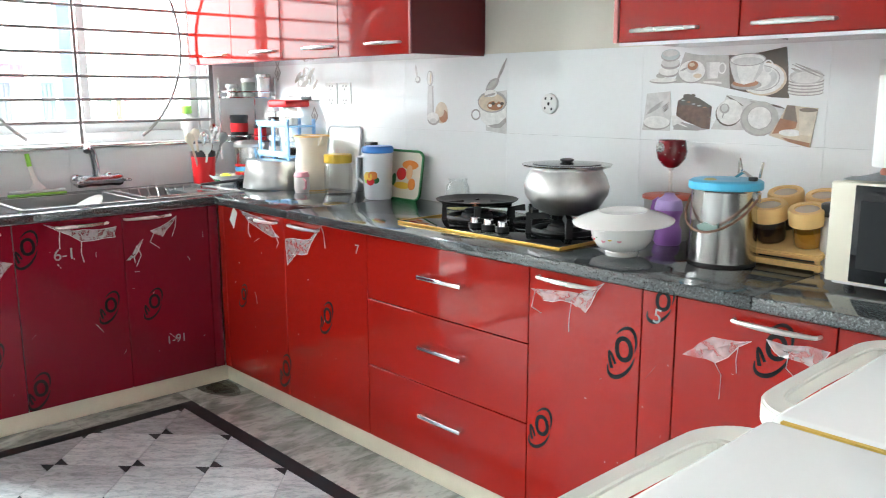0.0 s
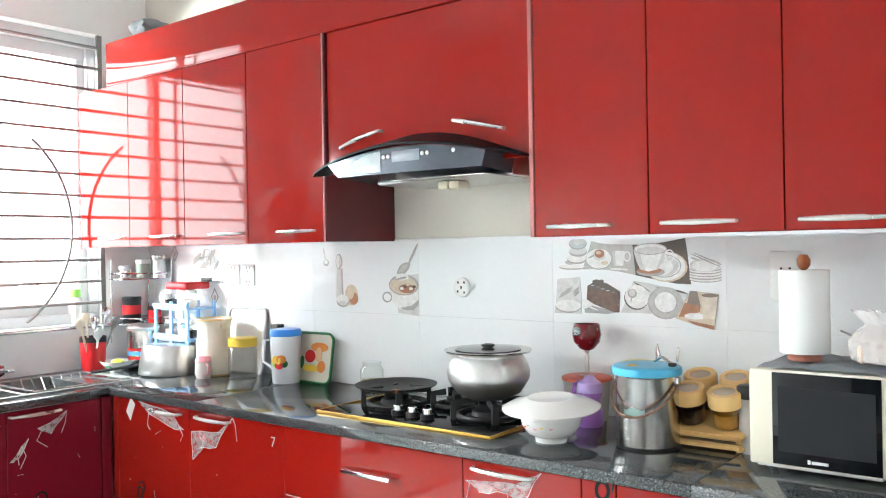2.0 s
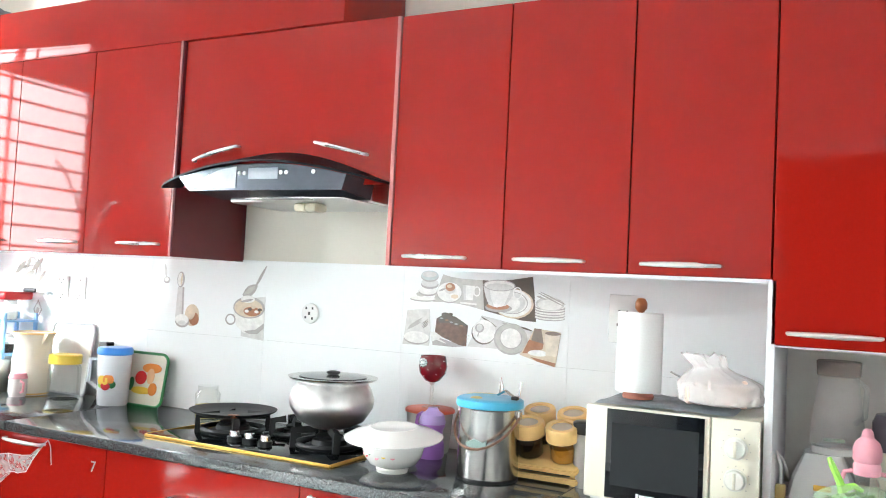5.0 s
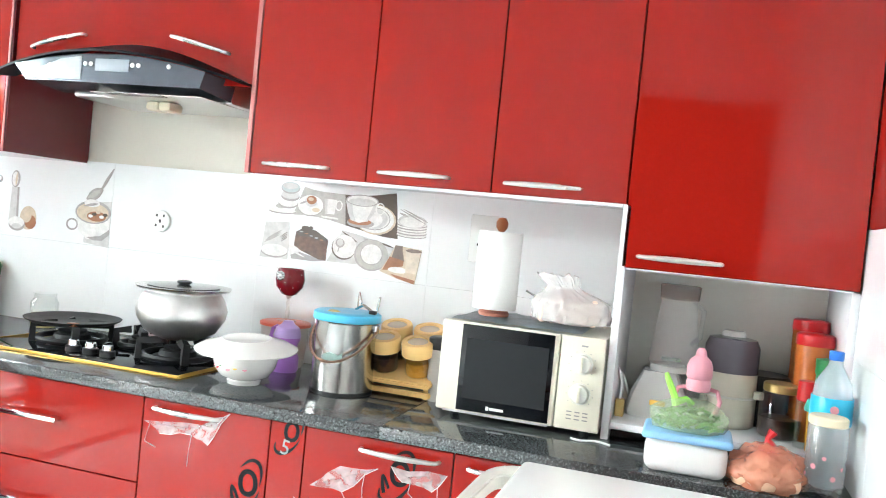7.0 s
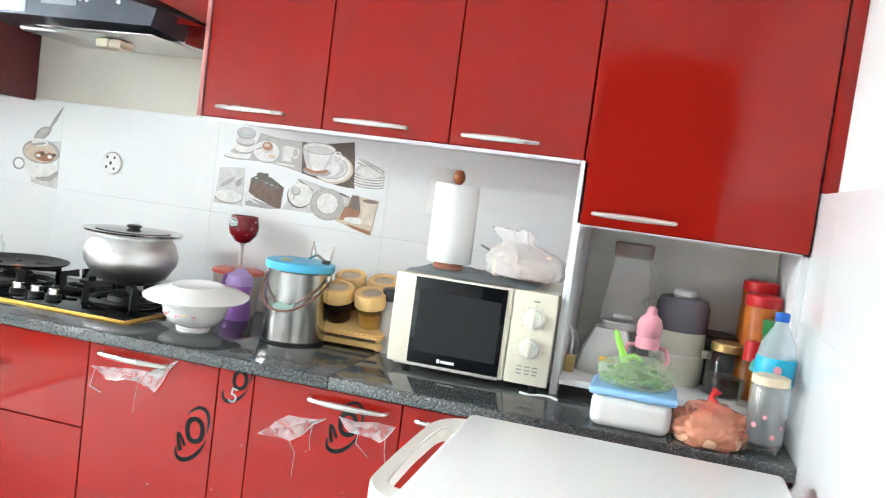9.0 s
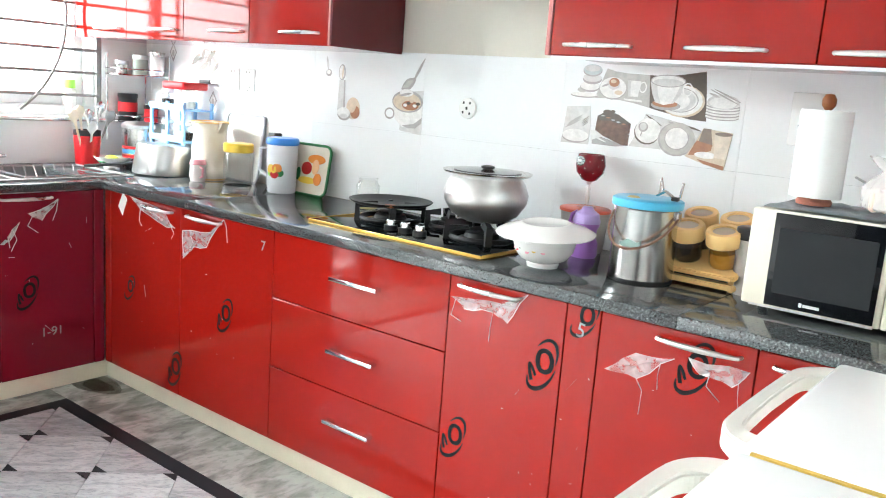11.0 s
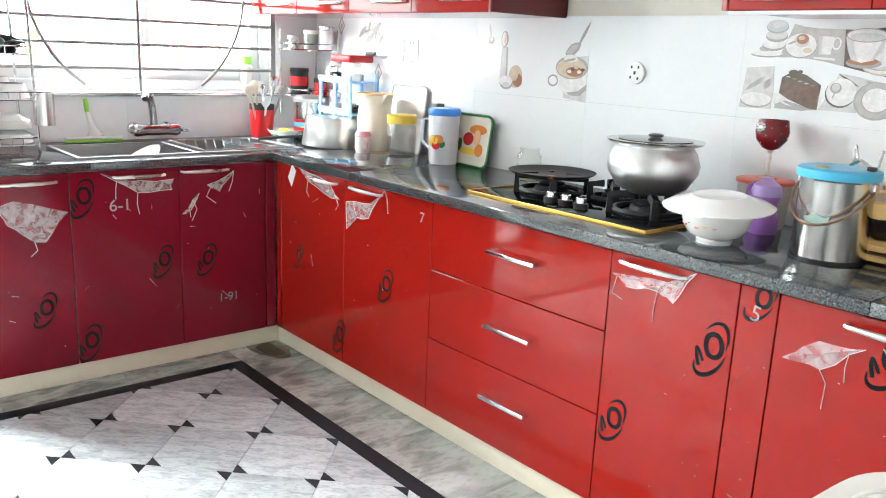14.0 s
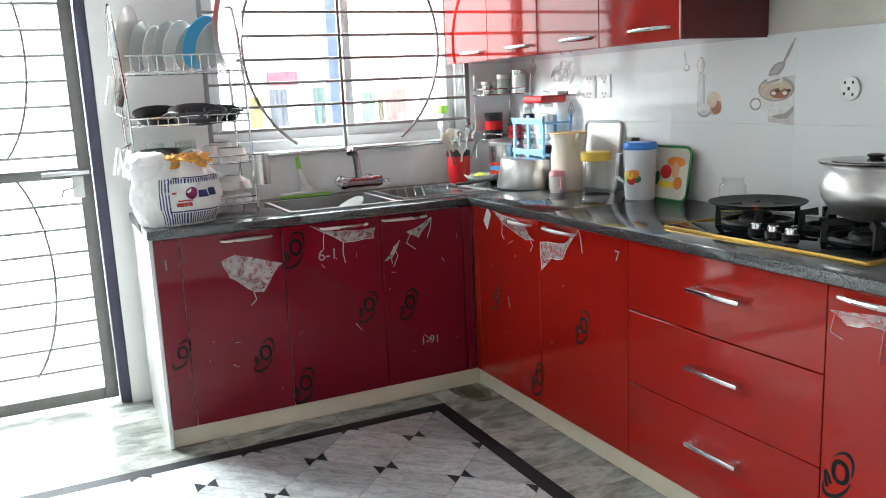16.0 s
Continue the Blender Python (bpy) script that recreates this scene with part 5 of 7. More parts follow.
part("lid", lathe([(0.042, 0.114), (0.045, 0.116), (0.045, 0.132), (0.042, 0.136), (0, 0.136)], 32), mat("dull_gold_lid", (0.50, 0.36, 0.14), 0.35, 0.8, var=0.1), dj)

for x, y, z, r, h, c, m in ((4.103, -0.10, NS, 0.043, 0.255, ORANGEPL, REDPL), (4.103, -0.205, NS, 0.043, 0.228, ORANGEPL, REDPL)):
    h += 0.04
    j = thing("red_lid_jar", (x, y, z), "tall jar of orange powder with red lid", "jar", "red-lidded jars in the niche")
    part("jar_body", lathe([(0, 0), (r, 0), (r + 0.001, h - 0.03), (r - 0.006, h - 0.026)], 28), mat("orange_filled_jar", (0.50, 0.14, 0.03), 0.25, var=0.4, scale=25), j)
    part("lid", lathe([(r + 0.002, h - 0.03), (r + 0.003, h - 0.028), (r + 0.002, h - 0.004), (r - 0.004, h), (0, h)], 28), m, j)
gb = thing("green_bottle", (4.122, -0.285, NS), "small dark green ribbed bottle", "bottle")
part("bottle_body", lathe([(0, 0), (0.022, 0), (0.023, 0.05), (0.020, 0.06), (0.023, 0.075), (0.020, 0.095), (0.023, 0.11), (0.021, 0.135), (0.024, 0.14), (0.024, 0.165), (0, 0.168)], 24), GREENPL, gb)
gb.scale = (1, 1, 1.30)
rj = thing("small_red_jar", (4.084, -0.305, NS), "small jar with red lid", "jar")
part("jar_body", lathe([(0, 0), (0.022, 0), (0.023, 0.07), (0.018, 0.075)], 20), GLASS, rj)
part("lid", lathe([(0.021, 0.07), (0.023, 0.072), (0.022, 0.10), (0, 0.102)], 20), REDPL, rj)
rj.scale = (1, 1, 1.60)
tl = thing("teal_lid_cup", (4.108, -0.335, NS), "cup of amber syrup with teal lid", "cup")
part("cup_body", lathe([(0, 0), (0.022, 0), (0.025, 0.045), (0, 0.046)], 20), AMBER, tl)
part("lid", lathe([(0.030, 0.045), (0.032, 0.048), (0.026, 0.058), (0, 0.060)], 20), mat("teal_plastic", (0.08, 0.45, 0.40), 0.35, var=0.05), tl)

tl.scale = (1, 1, 2.1)
fb = thing("baby_bottle", (3.835, -0.315, NS), "clear feeding bottle with pink top and handles", "bottle")
part("bottle_body", lathe([(0, 0), (0.026, 0), (0.028, 0.005), (0.027, 0.085), (0.022, 0.095)], 28), CLEARPL, fb)
part("cap", lathe([(0.024, 0.100), (0.029, 0.102), (0.030, 0.122), (0.027, 0.130), (0.031, 0.136), (0.031, 0.160), (0.026, 0.176), (0.014, 0.187), (0.012, 0.200), (0.006, 0.207), (0, 0.208)], 32), PINK, fb, "pink teat cover")
for s in (-1, 1):
    part("handle", tube([(s * 0.026, 0, 0.108), (s * 0.046, 0, 0.104), (s * 0.054, -0.004, 0.080), (s * 0.046, -0.004, 0.050)], 0.0055, 8), PINK, fb)

bx_ = thing("food_box", (3.820, -0.525, CT), "white plastic food box with blue lid", "box")
part("tub", B((-0.088, -0.064, 0), (0.088, 0.064, 0.076), 0.022, 4), WHITEPL, bx_)
part("lid", B((-0.096, -0.072, 0.072), (0.096, 0.072, 0.090), 0.008, 3), PALEBLUE, bx_, "pale blue lid")
gr = thing("greens_bag", (3.820, -0.520, CT + 0.0905), "clear bag of green vegetables tied in lime", "bag")
bm = bmesh.new()
r = random.Random(9)
for k in range(170):
    a, rr, zz = r.uniform(0, 6.28), r.random() ** 0.5, r.random()
    p = Vector((0.074 * rr * math.cos(a), 0.052 * rr * math.sin(a), 0.008 + 0.046 * zz * (1 - 0.6 * rr * rr)))
    u = Vector((r.uniform(-1, 1), r.uniform(-1, 1), r.uniform(-0.5, 0.5))).normalized() * r.uniform(0.010, 0.020)
    w = u.cross(Vector((r.uniform(-1, 1), r.uniform(-1, 1), 1))).normalized() * 0.006
    vs = [bm.verts.new(p + q) for q in (-u, w, u, -w)]
    bm.faces.new(vs)
part("greens", bm, GREENS, gr)
part("wrap", lump((0.086, 0.062, 0.045), 7, 0.14, 4), mat("green_tinted_bag", (0.55, 0.72, 0.45), 0.15, var=0.2, alpha=0.35, scale=50), gr)
part("tie", tube([(-0.03, 0.0, 0.050), (-0.036, 0, 0.070), (-0.052, -0.004, 0.105), (-0.058, 0.004, 0.118)], [0.010, 0.008, 0.007, 0.005], 8), LIMEPL, gr, "lime tied bag end")
part("tie", tube([(-0.030, 0.0, 0.058), (-0.010, 0.004, 0.066), (0.008, 0.0, 0.058)], [0.009, 0.007, 0.004], 8), LIMEPL, gr)

ob_ = thing("produce_bag", (3.990, -0.545, CT), "orange plastic bag of round vegetables", "bag")
for k, (x, y, z, q) in enumerate(((-0.04, -0.015, 0.0, 0.040), (0.035, -0.02, 0.0, 0.042), (0.0, 0.03, 0.0, 0.04), (0.0, -0.04, 0.002, 0.034), (-0.005, 0.0, 0.035, 0.036))):
    part("vegetable", lump((q * 0.80, q * 0.76, q * 0.70), 20 + k, 0.08, 2, shift=(x, y, z + 0.002)), mat("onion_skin", (0.70, 0.42, 0.28), 0.5, var=0.2, scale=30) if k == 0 else bpy.data.materials["onion_skin"], ob_)
part("wrap", lump((0.080, 0.066, 0.060), 12, 0.16, 2.6, sub=5), mat("orange_thin_bag", (0.82, 0.32, 0.20), 0.2, var=0.2, alpha=0.5, scale=40, bump=0.5, fine=50), ob_)
part("knot", tube([(0, 0, 0.070), (0, 0, 0.092), (-0.004, 0, 0.104), (0.006, 0, 0.120)], [0.030, 0.012, 0.006, 0.011], 8), REDPL, ob_)

wb = thing("water_bottle", (4.116, -0.455, CT), "clear blue water bottle with blue label", "bottle")
part("bottle_body", lathe([(0, 0.006), (0.034, 0), (0.042, 0.006), (0.043, 0.05), (0.040, 0.06), (0.043, 0.07), (0.043, 0.195), (0.038, 0.23), (0.016, 0.268), (0.013, 0.285)], 32), mat("blue_tinted_plastic", (0.72, 0.80, 0.86), 0.08, var=0.1, alpha=0.38), wb)
part("label", lathe([(0.0435, 0.140), (0.044, 0.141), (0.044, 0.199), (0.0435, 0.200)], 32), mat("cyan_label", (0.05, 0.48, 0.72), 0.35, var=0.08), wb, "cyan paper label")
part("label_spot", lathe([(0, 0), (0.009, 0.0004), (0.009, 0.001), (0, 0.0012)], 20, at=(0.0, -0.0442, 0.176), tilt=Matrix.Rotation(radians(90), 4, "X")), PINK, wb)
part("cap", lathe([(0.0145, 0.280), (0.0155, 0.282), (0.0155, 0.298), (0.013, 0.300), (0, 0.300)], 24), mat("deep_blue_cap", (0.03, 0.16, 0.60), 0.35, var=0.05), wb)
gj = thing("glass_jar", (4.098, -0.560, CT), "tall clear glass jar with cream lid", "jar")
part("glass_body", lathe([(0, 0), (0.036, 0), (0.039, 0.005), (0.039, 0.145), (0.034, 0.155)], 32), GLASS, gj)
part("lid", lathe([(0.036, 0.154), (0.039, 0.156), (0.039, 0.170), (0.036, 0.173), (0, 0.173)], 32), mat("cream_lid", (0.78, 0.68, 0.48), 0.4, var=0.05), gj)
for k in range(5):
    a = radians(200 + 30 * k)
    part("flower_print", lathe([(0, 0), (0.0045 + 0.0015 * (k % 2), 0.0003), (0, 0.001)], 8, at=(0.0392 * math.cos(a), 0.0392 * math.sin(a), 0.05 + 0.02 * (k % 3)), tilt=Matrix.Rotation(a, 4, "Z") @ Matrix.Rotation(radians(90), 4, "Y")), PINK, gj)

# ---- chest freezer ----
FX0, FX1, FY0, FY1, FZ = 3.505, 4.115, -1.885, -0.792, 0.90
fz = thing("chest_freezer", (3.81, -1.34, 0), "white chest freezer with two lids and handles", "freezer")
part("cabinet", B((FX0 + 0.012, FY0 + 0.01, 0.045), (FX1 - 0.01, FY1 - 0.01, FZ - 0.048), 0.012, 3), FRIDGE, fz, world_space=True)
part("seal", B((FX0 + 0.016, FY0 + 0.016, FZ - 0.048), (FX1 - 0.016, FY1 - 0.016, FZ - 0.040)), YELLOWED, fz, "yellowed rubber seal", world_space=True)
for y0, y1 in ((-1.332, FY1), (FY0, -1.342)):
    ld = part("lid", B((FX0, y0, FZ - 0.040), (FX1, y1, FZ), 0.014, 4), FRIDGE, fz, world_space=True)
    ym, hl = (y0 + y1) / 2, 0.20
    h = bmesh.new()
    outer = [(FX0 + 0.012, ym - hl - 0.045), (FX0 - 0.020, ym - hl - 0.035), (FX0 - 0.048, ym - hl), (FX0 - 0.058, ym - hl + 0.05), (FX0 - 0.058, ym + hl - 0.05), (FX0 - 0.048, ym + hl), (FX0 - 0.020, ym + hl + 0.035), (FX0 + 0.012, ym + hl + 0.045)]
    inner = [(FX0 + 0.012, ym + hl - 0.015), (FX0 - 0.018, ym + hl - 0.02), (FX0 - 0.030, ym + hl - 0.05), (FX0 - 0.034, ym + 0.02), (FX0 - 0.034, ym - 0.02), (FX0 - 0.030, ym - hl + 0.05), (FX0 - 0.018, ym - hl + 0.02), (FX0 + 0.012, ym - hl + 0.015)]
    outer, inner = rounded(outer), rounded(inner)
    lo = [[h.verts.new((x, y, z)) for x, y in ring] for ring, z in ((outer, FZ - 0.040), (inner[::-1], FZ - 0.040), (outer, FZ - 0.006), (inner[::-1], FZ - 0.010))]
    n = len(outer)
    for k in range(n - 1):
        h.faces.new((lo[0][k], lo[0][k + 1], lo[1][k + 1], lo[1][k]))
        h.faces.new((lo[2][k], lo[2][k + 1], lo[3][k + 1], lo[3][k]))
        h.faces.new((lo[0][k], lo[0][k + 1], lo[2][k + 1], lo[2][k]))
        h.faces.new((lo[1][k], lo[1][k + 1], lo[3][k + 1], lo[3][k]))
    for k in (0, n - 1):
        h.faces.new((lo[0][k], lo[1][k], lo[3][k], lo[2][k]))
    bmesh.ops.recalc_face_normals(h, faces=h.faces)
    bmesh.ops.bevel(h, geom=[e for e in h.edges if len(e.link_faces) == 2], offset=0.004, segments=2, affect="EDGES")
    part("handle", h, BEIGEPL, ld, "aged cream plastic handle", world_space=True)
    part("hinge", B((FX1 - 0.002, y0 + 0.10, FZ - 0.09), (FX1 + 0.018, y0 + 0.15, FZ - 0.01), 0.003), BEIGEPL, ld, world_space=True)
part("gap_strip", B((FX0 + 0.02, -1.341, FZ - 0.030), (FX1 - 0.02, -1.333, FZ - 0.002)), YELLOWED, fz, "yellowed strip between the lids", world_space=True)
for x in (FX0 + 0.06, FX1 - 0.06):
    for y in (FY0 + 0.08, FY1 - 0.08):
        part("foot", lathe([(0, 0), (0.022, 0), (0.022, 0.046), (0, 0.046)], 14, at=(x, y, 0)), BLACK, fz, world_space=True)

# socket, plug and cords on the east wall
so = thing("wall_socket", (TX, -1.545, 1.200), "white wall socket with a black plug in it", "socket")
part("plate", B((-0.010, -0.06, -0.06), (-0.0005, 0.06, 0.06), 0.003), WHITEPL, so)
part("plug", lump((0.022, 0.028, 0.042), 4, 0.08, 2, shift=(-0.035, 0.045, 0.0)), BLACK, so, "black moulded plug")
part("plug_small", B((-0.05, -0.01, -0.035), (-0.011, 0.075, -0.018), 0.005), BLACK, so)
for pts, m, r_ in (([(-0.04, 0.055, 0.02), (-0.045, 0.055, -0.10), (-0.04, 0.056, -0.30), (-0.03, 0.05, -0.70), (-0.02, 0.03, -1.14)], BLACK, 0.006),
                   ([(-0.05, 0.075, -0.026), (-0.05, 0.13, -0.05), (-0.045, 0.16, -0.16), (-0.04, 0.17, -0.35), (-0.02, 0.16, -1.14)], BLACK, 0.0035),
                   ([(-0.03, 0.0, -0.02), (-0.05, 0.005, 0.03)] + [(-0.055, 0.055 - 0.05 * math.cos(radians(18 * k)), 0.03 + 0.035 * math.sin(radians(18 * k))) for k in range(1, 11)] + [(-0.050, 0.108, -0.05), (-0.045, 0.112, -0.2), (-0.03, 0.10, -0.6), (-0.02, 0.09, -1.14)], WHITEPL, 0.0055)):
    part("cord", tube(pts, r_, 8), m, so)

# ---- sink, tap and drying things ----
sink = thing("sink", (0.30, -0.90, CT), "double-bowl stainless steel sink in the worktop", "sink")
bm = bmesh.new()
b1, b2 = (-1.370, -0.915), (-0.897, -0.420)
for x0, x1, y0, y1 in ((0.085, 0.105, -1.385, -0.405), (0.490, 0.508, -1.385, -0.405), (0.105, 0.490, -1.385, b1[0]), (0.105, 0.490, b1[1], b2[0]), (0.105, 0.490, b2[1], -0.405)):
    box(bm, (x0, y0, CT + 0.0005), (x1, y1, CT + 0.0035))
part("rim", bm, SINKSTEEL, sink, world_space=True)
for y0, y1 in (b1, b2):
    bm = bmesh.new()
    d = CT - 0.17
    loops = [[bm.verts.new((x, y, z)) for x, y in ((0.105 + i, y0 + i), (0.490 - i, y0 + i), (0.490 - i, y1 - i), (0.105 + i, y1 - i))] for z, i in ((CT + 0.003, 0), (d + 0.02, 0.008), (d, 0.03))]
    for a, b in zip(loops, loops[1:]):
        for k in range(4):
            bm.faces.new((a[k], b[k], b[(k + 1) % 4], a[(k + 1) % 4]))
    bm.faces.new(loops[-1])
    bmesh.ops.solidify(bm, geom=bm.faces[:], thickness=0.0015)
    bw_ = part("bowl", bm, SINKSTEEL, sink, world_space=True)
    part("drain", lathe([(0.035, 0.001), (0.035, 0.004), (0.02, 0.002), (0, 0.002)], 24, at=(0.30, (y0 + y1) / 2, d)), CHROME, bw_, world_space=True)
dp = thing("plate", (0.34, -1.09, CT - 0.165), "white plate lying in the steel sink bowl", "plate")
part("dish", lathe([(0, 0), (0.06, 0), (0.11, 0.016), (0.112, 0.020), (0.058, 0.006), (0, 0.006)], 36, at=(0, 0, 0.105), tilt=Matrix.Rotation(radians(35), 4, "X")), PORCELAIN, dp)
part("dish_under", lathe([(0, 0), (0.07, 0), (0.12, 0.07), (0.122, 0.075), (0, 0.07)], 32), PORCELAIN, dp)
bk = thing("sink_basket", (0.30, -0.665, CT), "chrome wire basket resting over the sink", "basket")
bm = bmesh.new()
tube([(0.115, -0.87, CT + 0.008), (0.485, -0.87, CT + 0.008), (0.485, -0.46, CT + 0.008), (0.115, -0.46, CT + 0.008)], 0.004, 6, bm, True)
part("frame", bm, ALU, bk, world_space=True)
for k in range(9):
    y = -0.84 + 0.045 * k
    part("wire", tube([(0.12, y, CT + 0.008), (0.17, y, CT - 0.06), (0.43, y, CT - 0.06), (0.48, y, CT + 0.008)], 0.0028, 6), GRILLE if k % 2 else ALU, bk, world_space=True)

tap = thing("mixer_tap", (0.0, -0.90, 0.92), "chrome wall mixer tap over the sink", "tap")
bm = lathe([(0, -0.105), (0.024, -0.105), (0.030, -0.09), (0.025, -0.05), (0.027, 0), (0.025, 0.05), (0.030, 0.09), (0.024, 0.105), (0, 0.105)], 20, tilt=Matrix.Rotation(radians(90), 4, "X"), at=(0.045, 0, 0))
TAPMETAL = mat("dark_tap_chrome", (0.42, 0.43, 0.45), 0.16, 1.0, var=0.12, scale=30)
part("body", bm, TAPMETAL, tap)
for s in (-1, 1):
    part("wall_flange", lathe([(0, 0), (0.030, 0), (0.026, 0.012), (0.012, 0.016), (0.012, 0.05), (0, 0.05)], 20, at=(-0.041, s * 0.075, 0), tilt=Matrix.Rotation(radians(90), 4, "Y")), CHROME, tap)
    part("lever", B((0.050, s * 0.112 - 0.016, -0.006), (0.115, s * 0.112 + 0.016, 0.008), 0.005), CHROME, tap)
part("spout", tube([(0.045, -0.012, 0.012), (0.047, -0.014, 0.06), (0.048, -0.02, 0.11), (0.055, -0.03, 0.145), (0.085, -0.055, 0.168), (0.13, -0.075, 0.165), (0.15, -0.085, 0.145)], [0.017, 0.0165, 0.016, 0.016, 0.015, 0.015, 0.0155], 14), TAPMETAL, tap, "curved swivel spout")

sq = thing("squeegee", (0.01, -1.17, CT), "white squeegee with lime green blade", "squeegee")
part("blade", B((0.0, -0.125, 0.002), (0.018, 0.125, 0.013), 0.003), LIMEPL, sq, "lime green blade")
part("holder", B((0.001, -0.122, 0.0135), (0.017, 0.122, 0.028), 0.005, 3), WHITEPL, sq)
part("handle", tube([(0.006, 0.006, 0.022), (0.003, 0.004, 0.032), (0.0, 0.0, 0.06), (-0.030, -0.008, 0.12), (-0.044, -0.012, 0.18)], [0.040, 0.034, 0.014, 0.010, 0.010], 12, flat=0.35), WHITEPL, sq)
part("grip", tube([(-0.034, -0.010, 0.13), (-0.0455, -0.014, 0.186)], 0.0105, 10), LIMEPL, sq)
soap = thing("soap_bottle", (LX - 0.09, -0.36, WZ0), "white soap bottle with lime cap on the sill", "bottle")
part("bottle_body", lathe([(0, 0), (0.034, 0), (0.036, 0.01), (0.034, 0.12), (0.022, 0.135)], 24), WHITEPL, soap)
part("cap", lathe([(0.028, 0.132), (0.030, 0.136), (0.028, 0.172), (0, 0.175)], 24), LIMEPL, soap)

dr_ = thing("dish_rack", (0.17, -1.70, CT), "four-tier chrome dish rack full of dishes", "dish rack")
RX0, RX1, RY0, RY1 = 0.03, 0.305, -1.93, -1.465
for y, lean in ((RY0, -0.03), (RY1, -0.025)):
    for x in (RX0, RX1):
        part("leg", tube([(x, y, CT), (x, y + lean * 0.4, 1.35), (x, y + lean, 1.60), (x + (0.06 if x < 0.1 else -0.06), y + lean, 1.70), ((RX0 + RX1) / 2, y + lean, 1.73)], 0.0055, 8), CHROME, dr_, world_space=True)


def tier(z, n, rim=0.03):
    bm = bmesh.new()
    for h in (0, rim):
        tube([(RX0, RY0, z + h), (RX1, RY0, z + h), (RX1, RY1, z + h), (RX0, RY1, z + h)], 0.0035, 6, bm, True)
    t = part("tier", bm, CHROME, dr_, world_space=True)
    for k in range(n):
        y = RY0 + (RY1 - RY0) * (k + 0.5) / n
        part("wire", tube([(RX0, y, z + rim), (RX0, y, z), (RX1, y, z), (RX1, y, z + rim)], 0.002, 6), CHROME, t, world_space=True)


tier(0.90, 12)
tier(1.075, 12)
tier(1.245, 12)
tier(1.452, 14, 0.066)
part("cup_holder", lathe(hollow([(0, 0), (0.038, 0), (0.038, 0.125)]), 28, at=(RX1 + 0.02, RY1 + 0.02, 0.98)), STEEL, dr_, "steel cutlery cup", world_space=True)
for k in range(3):
    part("side_hook", tube([(RX1 - 0.05, RY0 - 0.012, 1.62 - 0.22 * k), (RX1 - 0.03, RY0 - 0.05, 1.60 - 0.22 * k), (RX1 - 0.03, RY0 - 0.055, 1.52 - 0.22 * k), (RX1 - 0.05, RY0 - 0.012, 1.50 - 0.22 * k)], 0.004, 6), CHROME, dr_, world_space=True)
CYANPLATE = mat("sky_blue_melamine", (0.10, 0.42, 0.72), 0.3, var=0.06)
OPALGLASS = mat("opal_glass", (0.62, 0.66, 0.66), 0.12, var=0.05, alpha=0.8)
for k in range(8):
    blue = k == 6
    p = thing("plate", (0.17, RY0 + 0.045 + 0.048 * k, 1.466), "light blue plate upright in the dish rack" if blue else "white plate upright in the dish rack", "plate", "plates in the dish rack", turn=-24 - 4 * k)
    r = 0.104 + 0.030 * (k == 0) - 0.010 * (k % 3 == 2) + 0.010 * blue
    part("dish", lathe([(0, 0), (r * 0.55, 0), (r, 0.016), (r + 0.001, 0.019), (r * 0.54, 0.004), (0, 0.004)], 36, at=(0, 0, r - 0.012), tilt=Matrix.Rotation(radians(80 - 2 * k), 4, "X")), CYANPLATE if blue else (PORCELAIN, OPALGLASS)[k % 2], p)
big = thing("round_tray", (0.19, RY1 - 0.025, 1.466), "large dull steel tray upright in the rack", "tray", turn=-30)
part("tray", lathe([(0, 0), (0.155, 0), (0.172, 0.015), (0.174, 0.016), (0.155, 0.003), (0, 0.003)], 40, at=(0, 0, 0.166), tilt=Matrix.Rotation(radians(84), 4, "X")), ALU, big)
for x, y, c, w in ((0.12, -1.80, BLACK, 0.11), (0.20, -1.66, mat("grey_pan", (0.07, 0.07, 0.075), 0.4, 0.4, var=0.2), 0.12), (0.16, -1.55, BLACK, 0.08)):
    pn = thing("frying_pan", (x, y, 1.249), "dark frying pan lying in the rack", "pan", "pans on the middle tier")
    part("pan", lathe([(0, 0), (w * 0.8, 0), (w, 0.035), (w - 0.003, 0.036), (w * 0.78, 0.004), (0, 0.004)], 28, at=(0, 0, 0.012), tilt=Matrix.Rotation(radians(16), 4, "Y")), c, pn)
    part("handle", tube([(w * 0.9, 0.0, 0.03), (w + 0.05, 0.02, 0.045), (w + 0.09, 0.05, 0.04)], 0.008, 8, flat=0.6), BLACK, pn)
for k, (x, y, r, h) in enumerate(((0.10, -1.83, 0.045, 0.09), (0.24, -1.72, 0.04, 0.10), (0.12, -1.72, 0.04, 0.09), (0.23, -1.63, 0.04, 0.07), (0.22, -1.54, 0.075, 0.055), (0.11, -1.56, 0.06, 0.075))):
    g = thing("drinking_glass" if k < 3 else "small_bowl", (x, y, 1.079), "upturned clear drinking glass in the rack" if k < 3 else "upturned white bowl in the rack", "glass" if k < 3 else "bowl", "dishes on the glass tier")
    part("vessel", lathe(hollow([(0, h), (r * 0.75, h), (r, 0)][::-1] if k >= 3 else [(r, 0), (r * 0.8, h - 0.003), (0, h)]) if k >= 3 else [(r, 0), (r * 0.85, h), (0, h), (0, h - 0.004), (r * 0.8, h - 0.004), (r - 0.003, 0)], 24), GLASS if k < 3 else PORCELAIN, g)
pot3 = thing("saucepan", (0.235, -1.83, 1.079), "dark saucepan standing among the glasses", "saucepan")
